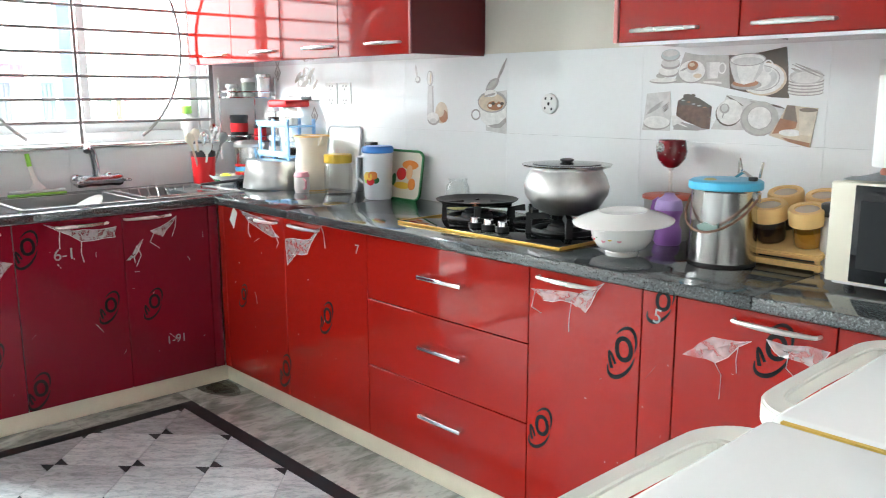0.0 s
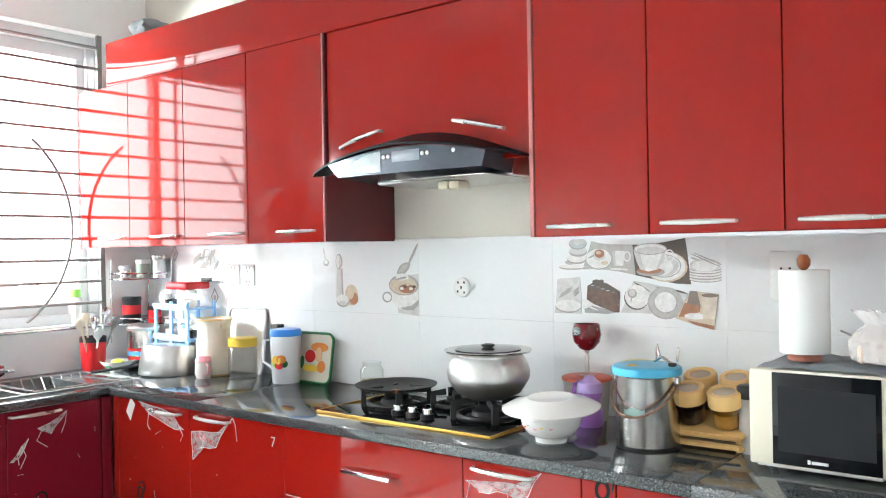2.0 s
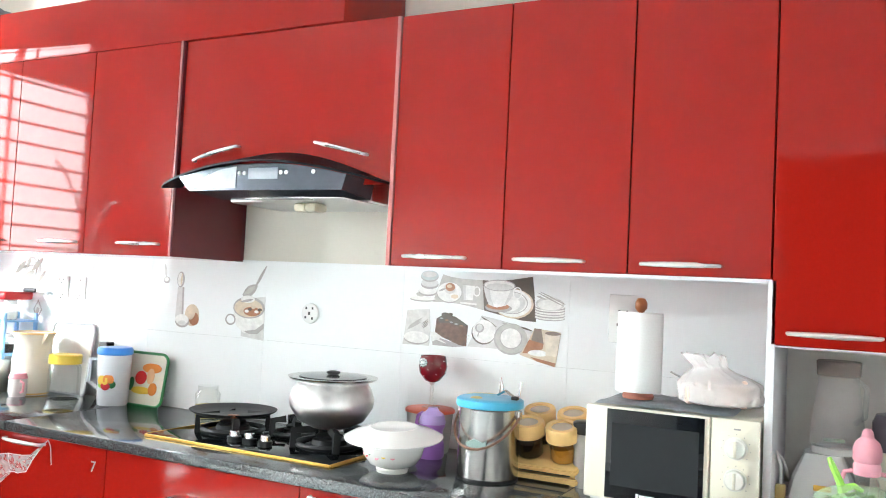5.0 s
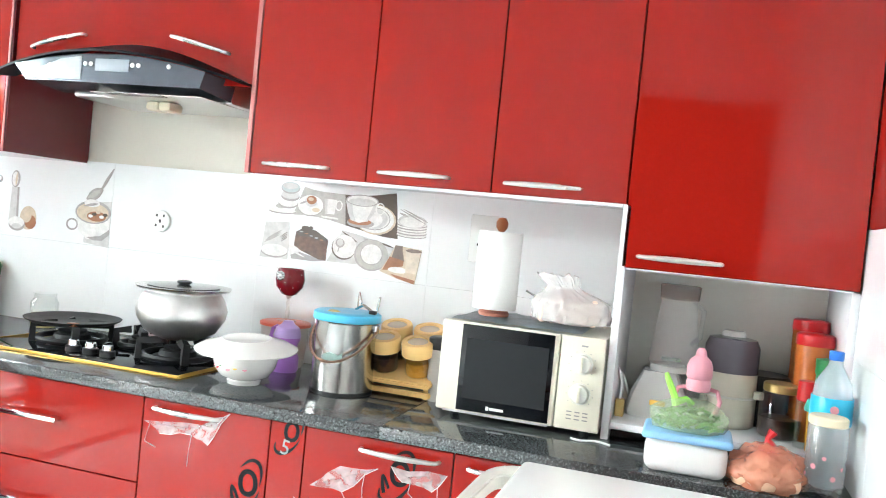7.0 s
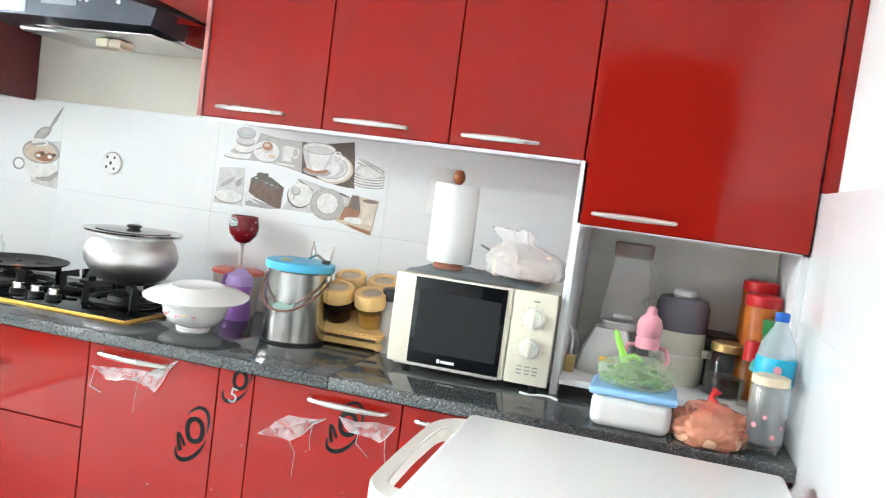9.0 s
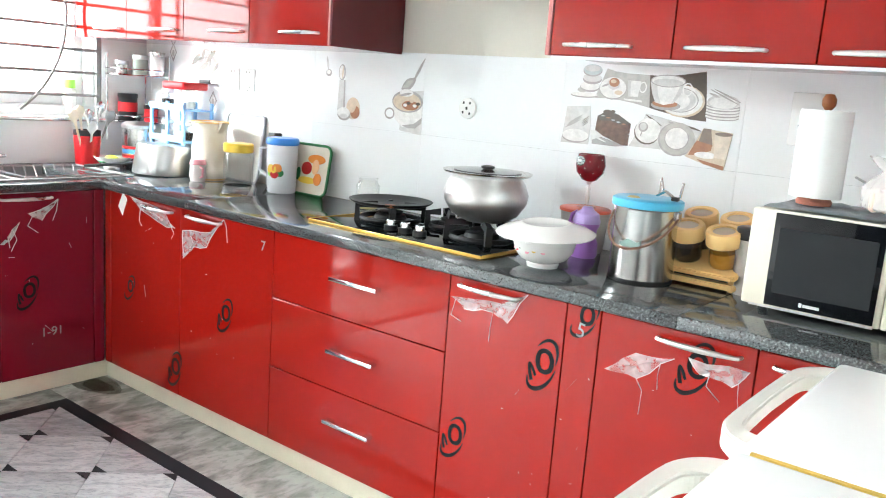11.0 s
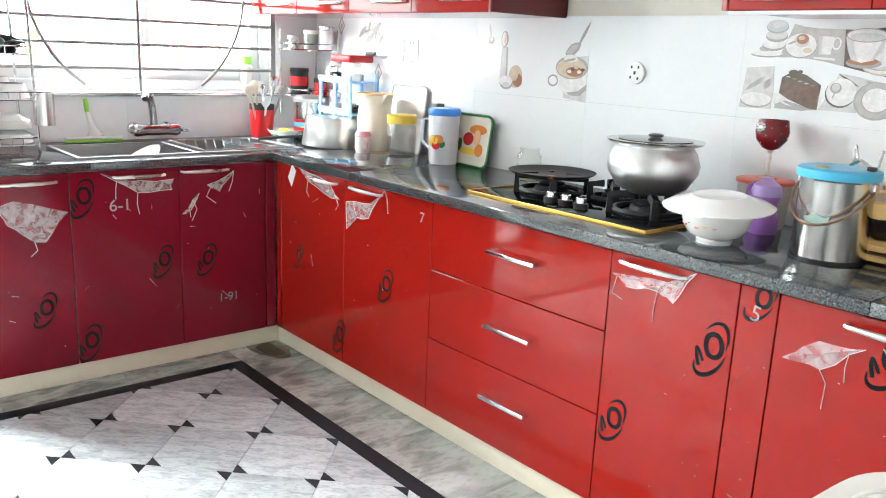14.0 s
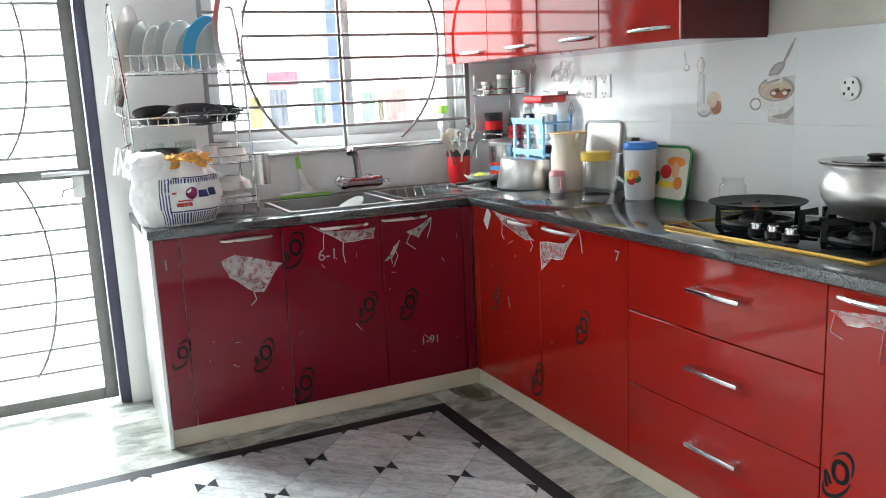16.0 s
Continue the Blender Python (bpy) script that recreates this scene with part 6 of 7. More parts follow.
part("pan", lathe([(0, 0), (0.07, 0), (0.078, 0.07), (0.075, 0.07), (0, 0.006)], 28), BLACK, pot3)
bottle_box = thing("white_bottles", (0.10, -1.60, 0.904), "upturned white bottle standing in the rack", "bottle")
part("bottle_body", lathe([(0, 0), (0.045, 0), (0.050, 0.03), (0.045, 0.10), (0.022, 0.13), (0, 0.13)], 24), WHITEPL, bottle_box)

for k, (x, y, z) in enumerate(((0.225, -1.545, 0.906), (0.225, -1.545, 0.960), (0.215, -1.70, 0.906), (0.215, -1.70, 0.960))):
    w = thing("small_bowl", (x, y, z), "upturned white bowl stacked in the rack", "bowl", "dishes on the lower tier")
    part("vessel", lathe([(0.076, 0), (0.078, 0.003), (0.070, 0.035), (0.040, 0.050), (0.036, 0.056), (0, 0.056), (0, 0.050), (0.066, 0.033)], 28), PORCELAIN, w)
for k, (z, m) in enumerate(((1.05, ALU), (1.33, STEEL))):
    w = thing("mug", (0.235, -1.985, z), "steel cup hung at the rack side", "mug")
    part("cup", lathe([(0, 0), (0.034, 0), (0.038, 0.11), (0.034, 0.11), (0.030, 0.005)], 24, tilt=Matrix.Rotation(radians(-14), 4, "X")), m, w)
    part("hook", tube([(0, 0.025, 0.10), (0, 0.045, 0.13), (0.02, 0.052, 0.10)], 0.003, 6), CHROME, w)

# carrier bag with printed panel
cb = thing("carrier_bag", (0.450, -1.812, CT), "full white carrier bag with striped print", "bag", turn=8)


def bag_at(u, v, grow=1.0):
    """u round the bag in degrees, v from 0 at the bottom to 1 at the top."""
    c, s = math.cos(radians(u)), math.sin(radians(u))
    e = 0.88
    x, y = math.copysign(abs(c) ** e, c), math.copysign(abs(s) ** e, s)
    w = 1 - 0.10 * (1 - v) ** 3 - 0.22 * max(0, v - 0.75) / 0.25
    k = 1.04 + 0.10 * noise.noise((x * 2.2, y * 2.2, v * 3)) + 0.05 * noise.noise((x * 6, y * 6, v * 9)) - 0.075 * abs(noise.noise((x * 4.5 + 2, y * 4.5, v * 4))) - 0.03 * abs(noise.noise((x * 11, y * 11, v * 9)))
    w *= 0.90 + 0.16 * math.sin(math.pi * min(1, v * 1.1 + 0.05))
    return Vector((0.115 * x * w * k * grow, 0.160 * y * w * k * grow, 0.002 + 0.245 * v + (0.02 * noise.noise((x * 3, y * 3, 1)) if v > 0.85 else 0)))


bm = bmesh.new()
rings = [[bm.verts.new(bag_at(3.0 * k, j / 32)) for k in range(120)] for j in range(33)]
for a, b in zip(rings, rings[1:]):
    for k in range(120):
        bm.faces.new((a[k], a[(k + 1) % 120], b[(k + 1) % 120], b[k]))
bm.faces.new(rings[0][::-1])
part("bag_skin", bm, BAGPL, cb)


def bag_patch(name, u0, u1, v0, v1, material, nu=8, nv=4):
    bm = bmesh.new()
    g = [[bm.verts.new(bag_at(u0 + (u1 - u0) * i / nu, v0 + (v1 - v0) * j / nv, 1.012)) for j in range(nv + 1)] for i in range(nu + 1)]
    for i in range(nu):
        for j in range(nv):
            bm.faces.new((g[i][j], g[i + 1][j], g[i + 1][j + 1], g[i][j + 1]))
    bmesh.ops.solidify(bm, geom=bm.faces[:], thickness=0.0006)
    part(name, bm, material, cb)


for k in range(25):
    u = -18 + 3.0 * k
    bag_patch("stripe", u, u + 1.5, 0.66, 0.73, NAVY, 1, 2)
    bag_patch("stripe", u, u + 1.5, 0.03, 0.20, NAVY, 1, 3)
bag_patch("border_stripe", -18, 56, 0.735, 0.75, NAVY, 12, 1)
bag_patch("border_stripe", -18, 56, 0.215, 0.235, NAVY, 12, 1)
for u in (-19, -23, -27, -31):
    bag_patch("side_stripe", u, u + 1.8, 0.02, 0.74, NAVY, 1, 8)
bm = bmesh.new()
hub = bm.verts.new(bag_at(7, 0.50, 1.016))
edge = [bm.verts.new(bag_at(7 + 6.5 * math.cos(2 * math.pi * k / 24), 0.50 + 0.095 * math.sin(2 * math.pi * k / 24), 1.015)) for k in range(24)]
for k in range(24):
    bm.faces.new((hub, edge[k], edge[(k + 1) % 24]))
bmesh.ops.solidify(bm, geom=bm.faces[:], thickness=0.0006)
part("print_disc", bm, mat("plum_print", (0.28, 0.02, 0.14), 0.5, var=0.1), cb)
bag_patch("print_bar", 16, 30, 0.42, 0.53, NAVY)
bag_patch("print_bar", 32, 45, 0.43, 0.55, NAVY)
bag_patch("print_shape", -10, 6, 0.30, 0.36, mat("red_print", (0.65, 0.06, 0.05), 0.5, var=0.1))
bag_patch("print_shape", -8, 8, 0.38, 0.40, bpy.data.materials["red_print"])
bag_patch("print_shape", -14, -9, 0.50, 0.53, bpy.data.materials["red_print"])
bm = bmesh.new()
rs = random.Random(77)
for k in range(110):
    p = Vector((rs.uniform(-0.03, 0.080), rs.uniform(-0.035, 0.115), 0.215 + rs.uniform(0, 0.050)))
    a = rs.uniform(0, 6.28)
    q = [p + Vector((0.014 * math.cos(a + 0.9 * j) + 0.004 * j, 0.014 * math.sin(a + 0.9 * j), rs.uniform(-0.006, 0.006))) for j in range(5)]
    tube(q, rs.uniform(0.006, 0.010), 6, bm, flat=0.6)
part("snack_filling", bm, mat("orange_snack", (0.72, 0.36, 0.05), 0.5, var=0.4, scale=30), cb, "orange and yellow snack curls")
part("inner_bag", lump((0.085, 0.085, 0.07), 41, 0.2, 4, shift=(0.0, -0.090, 0.178)), BAGPL, cb)
part("inner_bag", lump((0.07, 0.06, 0.06), 44, 0.2, 4, shift=(-0.02, 0.085, 0.19)), bag_skin, cb)

# ---- things in the corner by the window ----
ut = thing("utensil_cup", (0.075, -0.385, CT), "red cup full of cooking spoons", "utensil holder")
part("cup", lathe(hollow([(0, 0), (0.050, 0), (0.054, 0.01), (0.060, 0.140)]), 32), REDPL, ut)
part("inner_band", lathe([(0.0585, 0.138), (0.061, 0.14), (0.061, 0.165), (0.0585, 0.166)], 32), BLACK, ut)
SPOON = mat("pale_wood_spoon", (0.74, 0.66, 0.52), 0.6, var=0.15, scale=40)
for k, (dx_, dy_, h, m, kind) in enumerate(((0.06, -0.10, 0.25, SPOON, 0), (0.02, -0.05, 0.27, SPOON, 0), (-0.02, 0.02, 0.25, STEEL, 1), (0.02, 0.06, 0.29, STEEL, 1), (0.06, 0.09, 0.25, GRILLE, 1), (0.09, -0.02, 0.20, WHITEPL, 0))):
    t0, t1 = Vector((dx_ * 0.2, dy_ * 0.2, 0.02)), Vector((dx_, dy_, h))
    d = (t1 - t0).normalized()
    part("spoon", tube([t0, t0.lerp(t1, 0.7), t1 - d * 0.05, t1 - d * 0.025, t1, t1 + d * 0.012], [0.005, 0.006, 0.008, 0.026, 0.024, 0.004], 10, flat=0.35), m, ut)

lb = thing("small_bowl", (0.185, -0.325, CT), "white bowl holding a lime wedge", "bowl")
part("bowl_body", lathe(hollow([(0, 0), (0.035, 0), (0.038, 0.008), (0.075, 0.042), (0.080, 0.050)]), 32), PORCELAIN, lb)
lm = thing("lime", (0.185, -0.325, CT + 0.012), "yellow-green lime in a white bowl", "fruit")
part("fruit", lump((0.040, 0.032, 0.030), 50, 0.05, 2), mat("lime_skin", (0.62, 0.72, 0.06), 0.4, var=0.1, scale=40), lm)
part("leaf", lump((0.03, 0.02, 0.012), 51, 0.2, 2, shift=(0.005, -0.045, 0.012)), GREENPL, lm)

AP = 1.16
ap = thing("saucepan", (0.478, -0.245, CT), "upturned dull aluminium saucepan with black handle", "saucepan")
part("pan", lathe([(0.112, 0), (0.114, 0.004), (0.107, 0.10), (0.104, 0.134), (0.101, 0.141), (0.096, 0.144), (0, 0.146), (0, 0.140), (0.104, 0.004)], 44, tilt=Matrix.Rotation(radians(-4), 4, "X")), ALU, ap)
part("handle", tube([(-0.10, -0.05, 0.045), (-0.135, -0.085, 0.035), (-0.20, -0.17, 0.020), (-0.225, -0.20, 0.016)], [0.008, 0.010, 0.011, 0.009], 10, flat=0.7), BLACK, ap, "long black handle")

ap.scale = (AP, AP, 0.95)

cn = thing("steel_canister", (0.185, -0.185, CT), "steel canister with lid and striped label", "canister")
part("can_body", lathe([(0, 0), (0.072, 0), (0.074, 0.006), (0.074, 0.185), (0.078, 0.188)], 36), STEEL, cn)
part("lid", lathe([(0.079, 0.185), (0.080, 0.20), (0.062, 0.214), (0, 0.220)], 36), ALU, cn)
part("knob", lathe([(0.007, 0.218), (0.007, 0.228), (0.016, 0.234), (0.012, 0.244), (0, 0.245)], 16), BLACK, cn)
for z0, z1, m in ((0.045, 0.060, REDPL), (0.066, 0.085, BLUEPL), (0.090, 0.100, REDPL)):
    part("label_band", lathe([(0.0745, z0), (0.0752, z0), (0.0752, z1), (0.0745, z1)], 36), m, cn)

br = thing("spice_rack", (0.425, -0.105, CT), "light blue two-tier plastic rack of jars", "rack")
BR0, BR1, BD = -0.135, 0.118, 0.075
for x in (BR0, (BR0 + BR1) / 2, BR1):
    for y in (-BD, BD):
        part("post", B((x - 0.009, y - 0.006, 0), (x + 0.009, y + 0.006, 0.33 if x != BR0 else 0.315), 0.003), PALEBLUE, br)
for z in (0.004, 0.145, 0.290):
    bm = B((BR0 - 0.01, -BD - 0.008, z), (BR1 + 0.01, BD + 0.008, z + 0.008), 0.002)
    t = part("tray", bm, PALEBLUE, br)
    share("lip", mesh_of("lip", B((BR0 - 0.01, -BD - 0.012, z + 0.008), (BR1 + 0.01, -BD - 0.0065, z + 0.030), 0.002), PALEBLUE), t)
for z in (0.0125, 0.1535, 0.2985):
    for k in range(3):
        x = BR0 + 0.045 + 0.082 * k
        j = thing("spice_bottle", (0.425 + x, -0.105 - 0.02 + 0.03 * (k % 2), CT + z), "small clear jar with a pale lid", "jar", "small jars in the blue rack")
        h = 0.075
        part("glass_body", lathe([(0, 0), (0.028, 0), (0.031, 0.005), (0.031, h - 0.015), (0.024, h - 0.006)], 20), GLASS, j)
        part("contents", lathe([(0, 0.003), (0.027, 0.003), (0.0285, 0.02), (0.0285, 0.038), (0, 0.04)], 16), (BREAD, PORCELAIN, DARKFOOD)[(k + int(z * 40)) % 3], j)
        part("lid", lathe([(0.025, h - 0.008), (0.028, h - 0.006), (0.028, h + 0.010), (0, h + 0.012)], 20), WHITEPL, j)
rt = thing("red_tray", (0.455, -0.105, CT + 0.386), "red plastic tray lying on the jars", "tray")
part("tray", B((-0.095, -0.070, 0), (0.070, 0.070, 0.034), 0.010, 3), REDPL, rt)
kn = thing("knife", (0.50, -0.03, CT + 0.42), "black-handled knife in a wall clip", "knife")
part("handle", B((-0.05, -0.008, 0), (0.03, 0.008, 0.018), 0.004), BLACK, kn)
part("blade", B((0.03, -0.002, 0.003), (0.10, 0.0, 0.016)), STEEL, kn)
part("clip", B((-0.02, 0.008, -0.005), (0.0, 0.029, 0.02)), CHROME, kn)

cs = thing("corner_shelf", (LX, 0, 1.05), "chrome three-tier wire corner shelf", "shelf")
for z in (1.075, 1.300, 1.50):
    if z > 1.45:
        continue
    bm = bmesh.new()
    for h in (0, 0.028):
        a = arc(LX + 0.015, -0.015, 0.215, 0.215, 0, -90, 14)
        tube([(u, v, z + h) for u, v in a], 0.0035, 6, bm)
        tube([(LX + 0.012, -0.012, z + h), (LX + 0.230, -0.012, z + h)], 0.0035, 6, bm)
        tube([(LX + 0.012, -0.012, z + h), (LX + 0.012, -0.230, z + h)], 0.0035, 6, bm)
    t = part("tier", bm, CHROME, cs, world_space=True)
    for k in range(1, 7):
        a = radians(-90 * k / 7)
        part("wire", tube([(LX + 0.02, -0.02, z), (LX + 0.015 + 0.215 * math.cos(a), -0.015 + 0.215 * math.sin(a), z)], 0.002, 6), CHROME, t, world_space=True)
for x, y in ((LX + 0.012, -0.222), (LX + 0.222, -0.012), (LX + 0.012, -0.012)):
    part("upright", tube([(x, y, 0.98), (x, y, 1.40)], 0.005, 8), CHROME, cs, world_space=True)


def tin(x, y, z, r, h, label, m, lidm, extra=None):
    t = thing("tin", (x, y, z), label, "tin", "tins on the corner shelf")
    part("tin_body", lathe([(0, 0), (r, 0), (r, h), (0, h)], 28), m, t)
    part("lid", lathe([(r + 0.002, h - 0.012), (r + 0.003, h - 0.010), (r + 0.002, h + 0.008), (0, h + 0.010)], 28), lidm, t)
    if extra:
        part("label_band", lathe([(r + 0.0006, h * 0.35), (r + 0.0012, h * 0.35), (r + 0.0012, h * 0.72), (r + 0.0006, h * 0.72)], 28), extra, t)


tin(0.005, -0.135, 1.079, 0.045, 0.122, "dark coffee tin with red label", BLACK, BLACK, REDPL)
tin(0.115, -0.075, 1.079, 0.032, 0.075, "small dark red metal tin", REDPL, BLACK)
tin(0.000, -0.165, 1.304, 0.030, 0.055, "small round silver spice tin", STEEL, ALU)
tin(0.075, -0.110, 1.304, 0.036, 0.085, "squat grey-green metal tin", mat("grey_green_tin", (0.30, 0.33, 0.29), 0.4, 0.4, var=0.1), ALU)
tin(0.140, -0.060, 1.304, 0.036, 0.105, "tall plain grey metal tin", ALU, STEEL)

IVORYPL = mat("ivory_plastic", (0.80, 0.73, 0.62), 0.35, var=0.05)
jg = thing("jug", (0.700, -0.150, CT), "cream plastic jug with spout and handle", "jug")
part("jug_body", lathe(hollow([(0, 0), (0.068, 0), (0.073, 0.01), (0.078, 0.06), (0.079, 0.14), (0.072, 0.195), (0.074, 0.235), (0.084, 0.255)], 0.004), 36), IVORYPL, jg)
part("base_band", lathe([(0.0695, 0.002), (0.0725, 0.004), (0.0735, 0.040), (0.072, 0.042)], 36), TANPL, jg)
part("rim", lathe([(0.080, 0.250), (0.086, 0.254), (0.085, 0.260), (0.080, 0.258)], 36), TANPL, jg)
part("handle", tube([(-0.060, 0.02, 0.20), (-0.105, 0.03, 0.19), (-0.110, 0.03, 0.12), (-0.074, 0.02, 0.08)], 0.009, 10), IVORYPL, jg)
part("spout", slab([(0.060, 0.205), (0.078, 0.215), (0.108, 0.258), (0.080, 0.256)], (-0.014, 0.014)), IVORYPL, jg)
pc = thing("mug", (0.735, -0.235, CT), "small pink baby cup", "mug")
part("cup", lathe(hollow([(0, 0), (0.030, 0), (0.036, 0.02), (0.034, 0.075)]), 28), mat("pale_pink_plastic", (0.84, 0.76, 0.74), 0.3, var=0.06, alpha=0.85), pc)
part("lid", lathe([(0.035, 0.073), (0.037, 0.076), (0.030, 0.095), (0, 0.098)], 28), PINK, pc)
part("handle", tube([(0.032, -0.01, 0.065), (0.056, -0.015, 0.06), (0.054, -0.015, 0.025), (0.034, -0.01, 0.02)], 0.005, 8), PINK, pc)
yj = thing("glass_jar", (0.905, -0.150, CT), "big clear glass jar with yellow lid", "jar")
part("glass_body", lathe([(0, 0), (0.058, 0), (0.063, 0.006), (0.063, 0.125), (0.054, 0.145)], 36), GLASS, yj)
part("lid", lathe([(0.059, 0.143), (0.064, 0.145), (0.064, 0.178), (0.060, 0.182), (0, 0.182)], 36), YELLOWPL, yj)
wt = thing("serving_tray", (0.775, -0.045, CT), "white tray leaning on the tiled wall", "tray")
rec = [(u, v) for cx_, cy_, a0 in ((0.105, 0.275, 0), (-0.105, 0.275, 90), (-0.105, 0.025, 180), (0.105, 0.025, 270)) for u, v in arc(cx_, cy_, 0.025, 0.025, a0, a0 + 90, 5)]
bm = slab(rec, (0, 0.006))
part("panel", bm, WHITEPL, wt)
part("rim", tube([(u, -0.002, v) for u, v in rec], 0.006, 8, None, True), mat("grey_rim", (0.48, 0.49, 0.51), 0.35, var=0.05), wt)
for o in (wt,):
    o.rotation_euler = (radians(-7), 0, 0)
ft = thing("picture_tray", (1.240, -0.060, CT), "fruit-printed tray with green rim on the wall", "tray")
rec = [(u, v) for cx_, cy_, a0 in ((0.078, 0.195, 0), (-0.078, 0.195, 90), (-0.078, 0.035, 180), (0.078, 0.035, 270)) for u, v in arc(cx_, cy_, 0.035, 0.035, a0, a0 + 90, 6)]
part("panel", slab(rec, (0, 0.006)), mat("ivory_print_panel", (0.74, 0.70, 0.60), 0.25, var=0.06), ft)
part("rim", tube([(u, -0.002, v) for u, v in rec], 0.006, 8, None, True), GREENPL, ft, "dark green rim")
for u, v, a, b, m in ((0.035, 0.165, 0.050, 0.022, ORANGEPL), (-0.015, 0.120, 0.030, 0.030, REDPL), (0.035, 0.130, 0.020, 0.035, mat("peach_print", (0.75, 0.45, 0.25), 0.4, var=0.1)), (-0.005, 0.065, 0.055, 0.016, YELLOWPL), (0.055, 0.075, 0.022, 0.028, ORANGEPL), (-0.06, 0.09, 0.012, 0.03, GREENPL)):
    part("fruit_print", slab(arc(u, v, a, b, 0, 345, 16), (-0.0012 - 0.0002 * len(ft.children), -0.0003)), m, ft)
ft.rotation_euler, ft.scale = (radians(-9), 0, 0), (1.04, 1, 0.91)

pt = thing("pitcher", (1.150, -0.115, CT), "frosted plastic pitcher with blue lid", "pitcher")
part("pitcher_body", lathe([(0, 0), (0.056, 0), (0.059, 0.006), (0.065, 0.212), (0.061, 0.215), (0, 0.213)], 36), mat("frosted_white_plastic", (0.74, 0.76, 0.80), 0.35, var=0.05), pt)
part("lid", lathe([(0.066, 0.210), (0.069, 0.214), (0.069, 0.230), (0.063, 0.240), (0, 0.242)], 36), mat("royal_blue_plastic", (0.06, 0.26, 0.78), 0.3, var=0.05), pt, "royal blue lid")
part("handle", tube([(-0.060, -0.02, 0.19), (-0.098, -0.035, 0.185), (-0.102, -0.036, 0.09), (-0.062, -0.02, 0.06)], 0.008, 10), bpy.data.materials["frosted_white_plastic"], pt)
for a, z, s, m in ((278, 0.105, 0.024, YELLOWPL), (300, 0.110, 0.022, ORANGEPL), (290, 0.085, 0.020, REDPL), (312, 0.090, 0.016, GREENPL), (268, 0.088, 0.014, LIMEPL)):
    rr = 0.0618
    part("fruit_print", lathe([(0, 0), (s, 0.0), (s * 0.8, 0.002), (0, 0.0035)], 12, at=(rr * math.cos(radians(a)), rr * math.sin(radians(a)), z), tilt=Matrix.Rotation(radians(a), 4, "Z") @ Matrix.Rotation(radians(88), 4, "Y")), m, pt)
pt.scale = (1, 1, 0.95)
bkn = thing("knife_block", (1.005, -0.035, CT), "slim black box leaning behind the pitcher", "box")
part("case", B((-0.024, -0.02, 0), (0.024, 0.02, 0.236), 0.004), BLACK, bkn)
sj = thing("glass_jar", (1.640, -0.105, CT), "small glass jar of yellow oil", "jar")
part("glass_body", lathe([(0, 0), (0.042, 0), (0.046, 0.006), (0.046, 0.090), (0.036, 0.106), (0.038, 0.122)], 28), GLASS, sj)
part("contents", lathe([(0, 0.004), (0.041, 0.004), (0.043, 0.05), (0, 0.052)], 24), mat("pale_yellow_oil", (0.72, 0.66, 0.30), 0.2, var=0.06), sj)

# ---- sockets on the tiled wall ----


def socket(x, z, w, h, pins, label, round_plate=False):
    t = thing("wall_socket", (x, 0, z), label, "socket", "sockets on the tiled wall")
    if round_plate:
        part("plate", lathe([(0, 0.012), (w * 0.40, 0.012), (w * 0.49, 0.009), (w * 0.5, 0.0)], 36, tilt=Matrix.Rotation(radians(90), 4, "X")), WHITEPL, t)
    else:
        part("plate", B((-w / 2, -0.006, -h / 2), (w / 2, -0.0003, h / 2), 0.003), WHITEPL, t)
    for px_, pz_, s in pins:
        part("pin_hole", B((px_ - s, -0.0128 if round_plate else -0.0068, pz_ - s * 1.3), (px_ + s, -0.0118 if round_plate else -0.0058, pz_ + s * 1.3)), BLACK, t)


five = [(-0.012, 0.022, 0.003), (0.012, 0.022, 0.003), (0, 0.004, 0.0035), (-0.016, -0.018, 0.003), (0.016, -0.018, 0.003)]
socket(2.014, 1.281, 0.074, 0.074, [(0, 0, 0.0042), (-0.014, 0.019, 0.0034), (0.014, 0.019, 0.0034), (-0.016, -0.015, 0.0034), (0.014, -0.018, 0.0034)], "round white wall socket", True)
socket(3.172, 1.331, 0.088, 0.145, five + [(0, 0.012, 0.003), (-0.012, -0.034, 0.003), (0.012, -0.034, 0.003)], "white multi-pin wall socket")
for x in (0.663, 0.772):
    socket(x, 1.318, 0.092, 0.100, [(-0.012, 0.035, 0.003), (0.012, 0.035, 0.003), (0, 0.02, 0.003), (-0.012, -0.03, 0.003), (0.012, -0.03, 0.003), (0, -0.045, 0.003)], "white wall socket with switch")

# ---- tiles ----
def tile_mesh(w, h, d):
    return mesh_of("tile", B((0.0002, 0, 0.0002), (w - 0.0002, d, h - 0.0002), 0.0003, 1), TILE)


TM = tile_mesh(0.6, 0.3, 0.008)
row0 = CT
for i in range(7):
    for j in range(2):
        x = -0.0 + 0.6 * i
        if x < LX:
            continue
        w = min(0.6, RX - x)
        me = TM if w > 0.59 else tile_mesh(w, 0.3, 0.008)
        ob = share("tile", me, wall_n, Matrix.Translation((x, 0.0, row0 + 0.3 * j)))
        if (i, j) == (4, 1):
            photo_tile = ob
        if (i, j) == (0, 1):
            kettle_tile = ob
        if (i, j) == (2, 1):
            cup_tile = ob
share("tile", tile_mesh(0.048, 0.6, 0.008), wall_n, Matrix.Translation((LX + 0.001, 0.0, row0)))
# east wall tiles on a thick bed
TE = tile_mesh(0.6, 0.3, RX + 0.007 - TX)
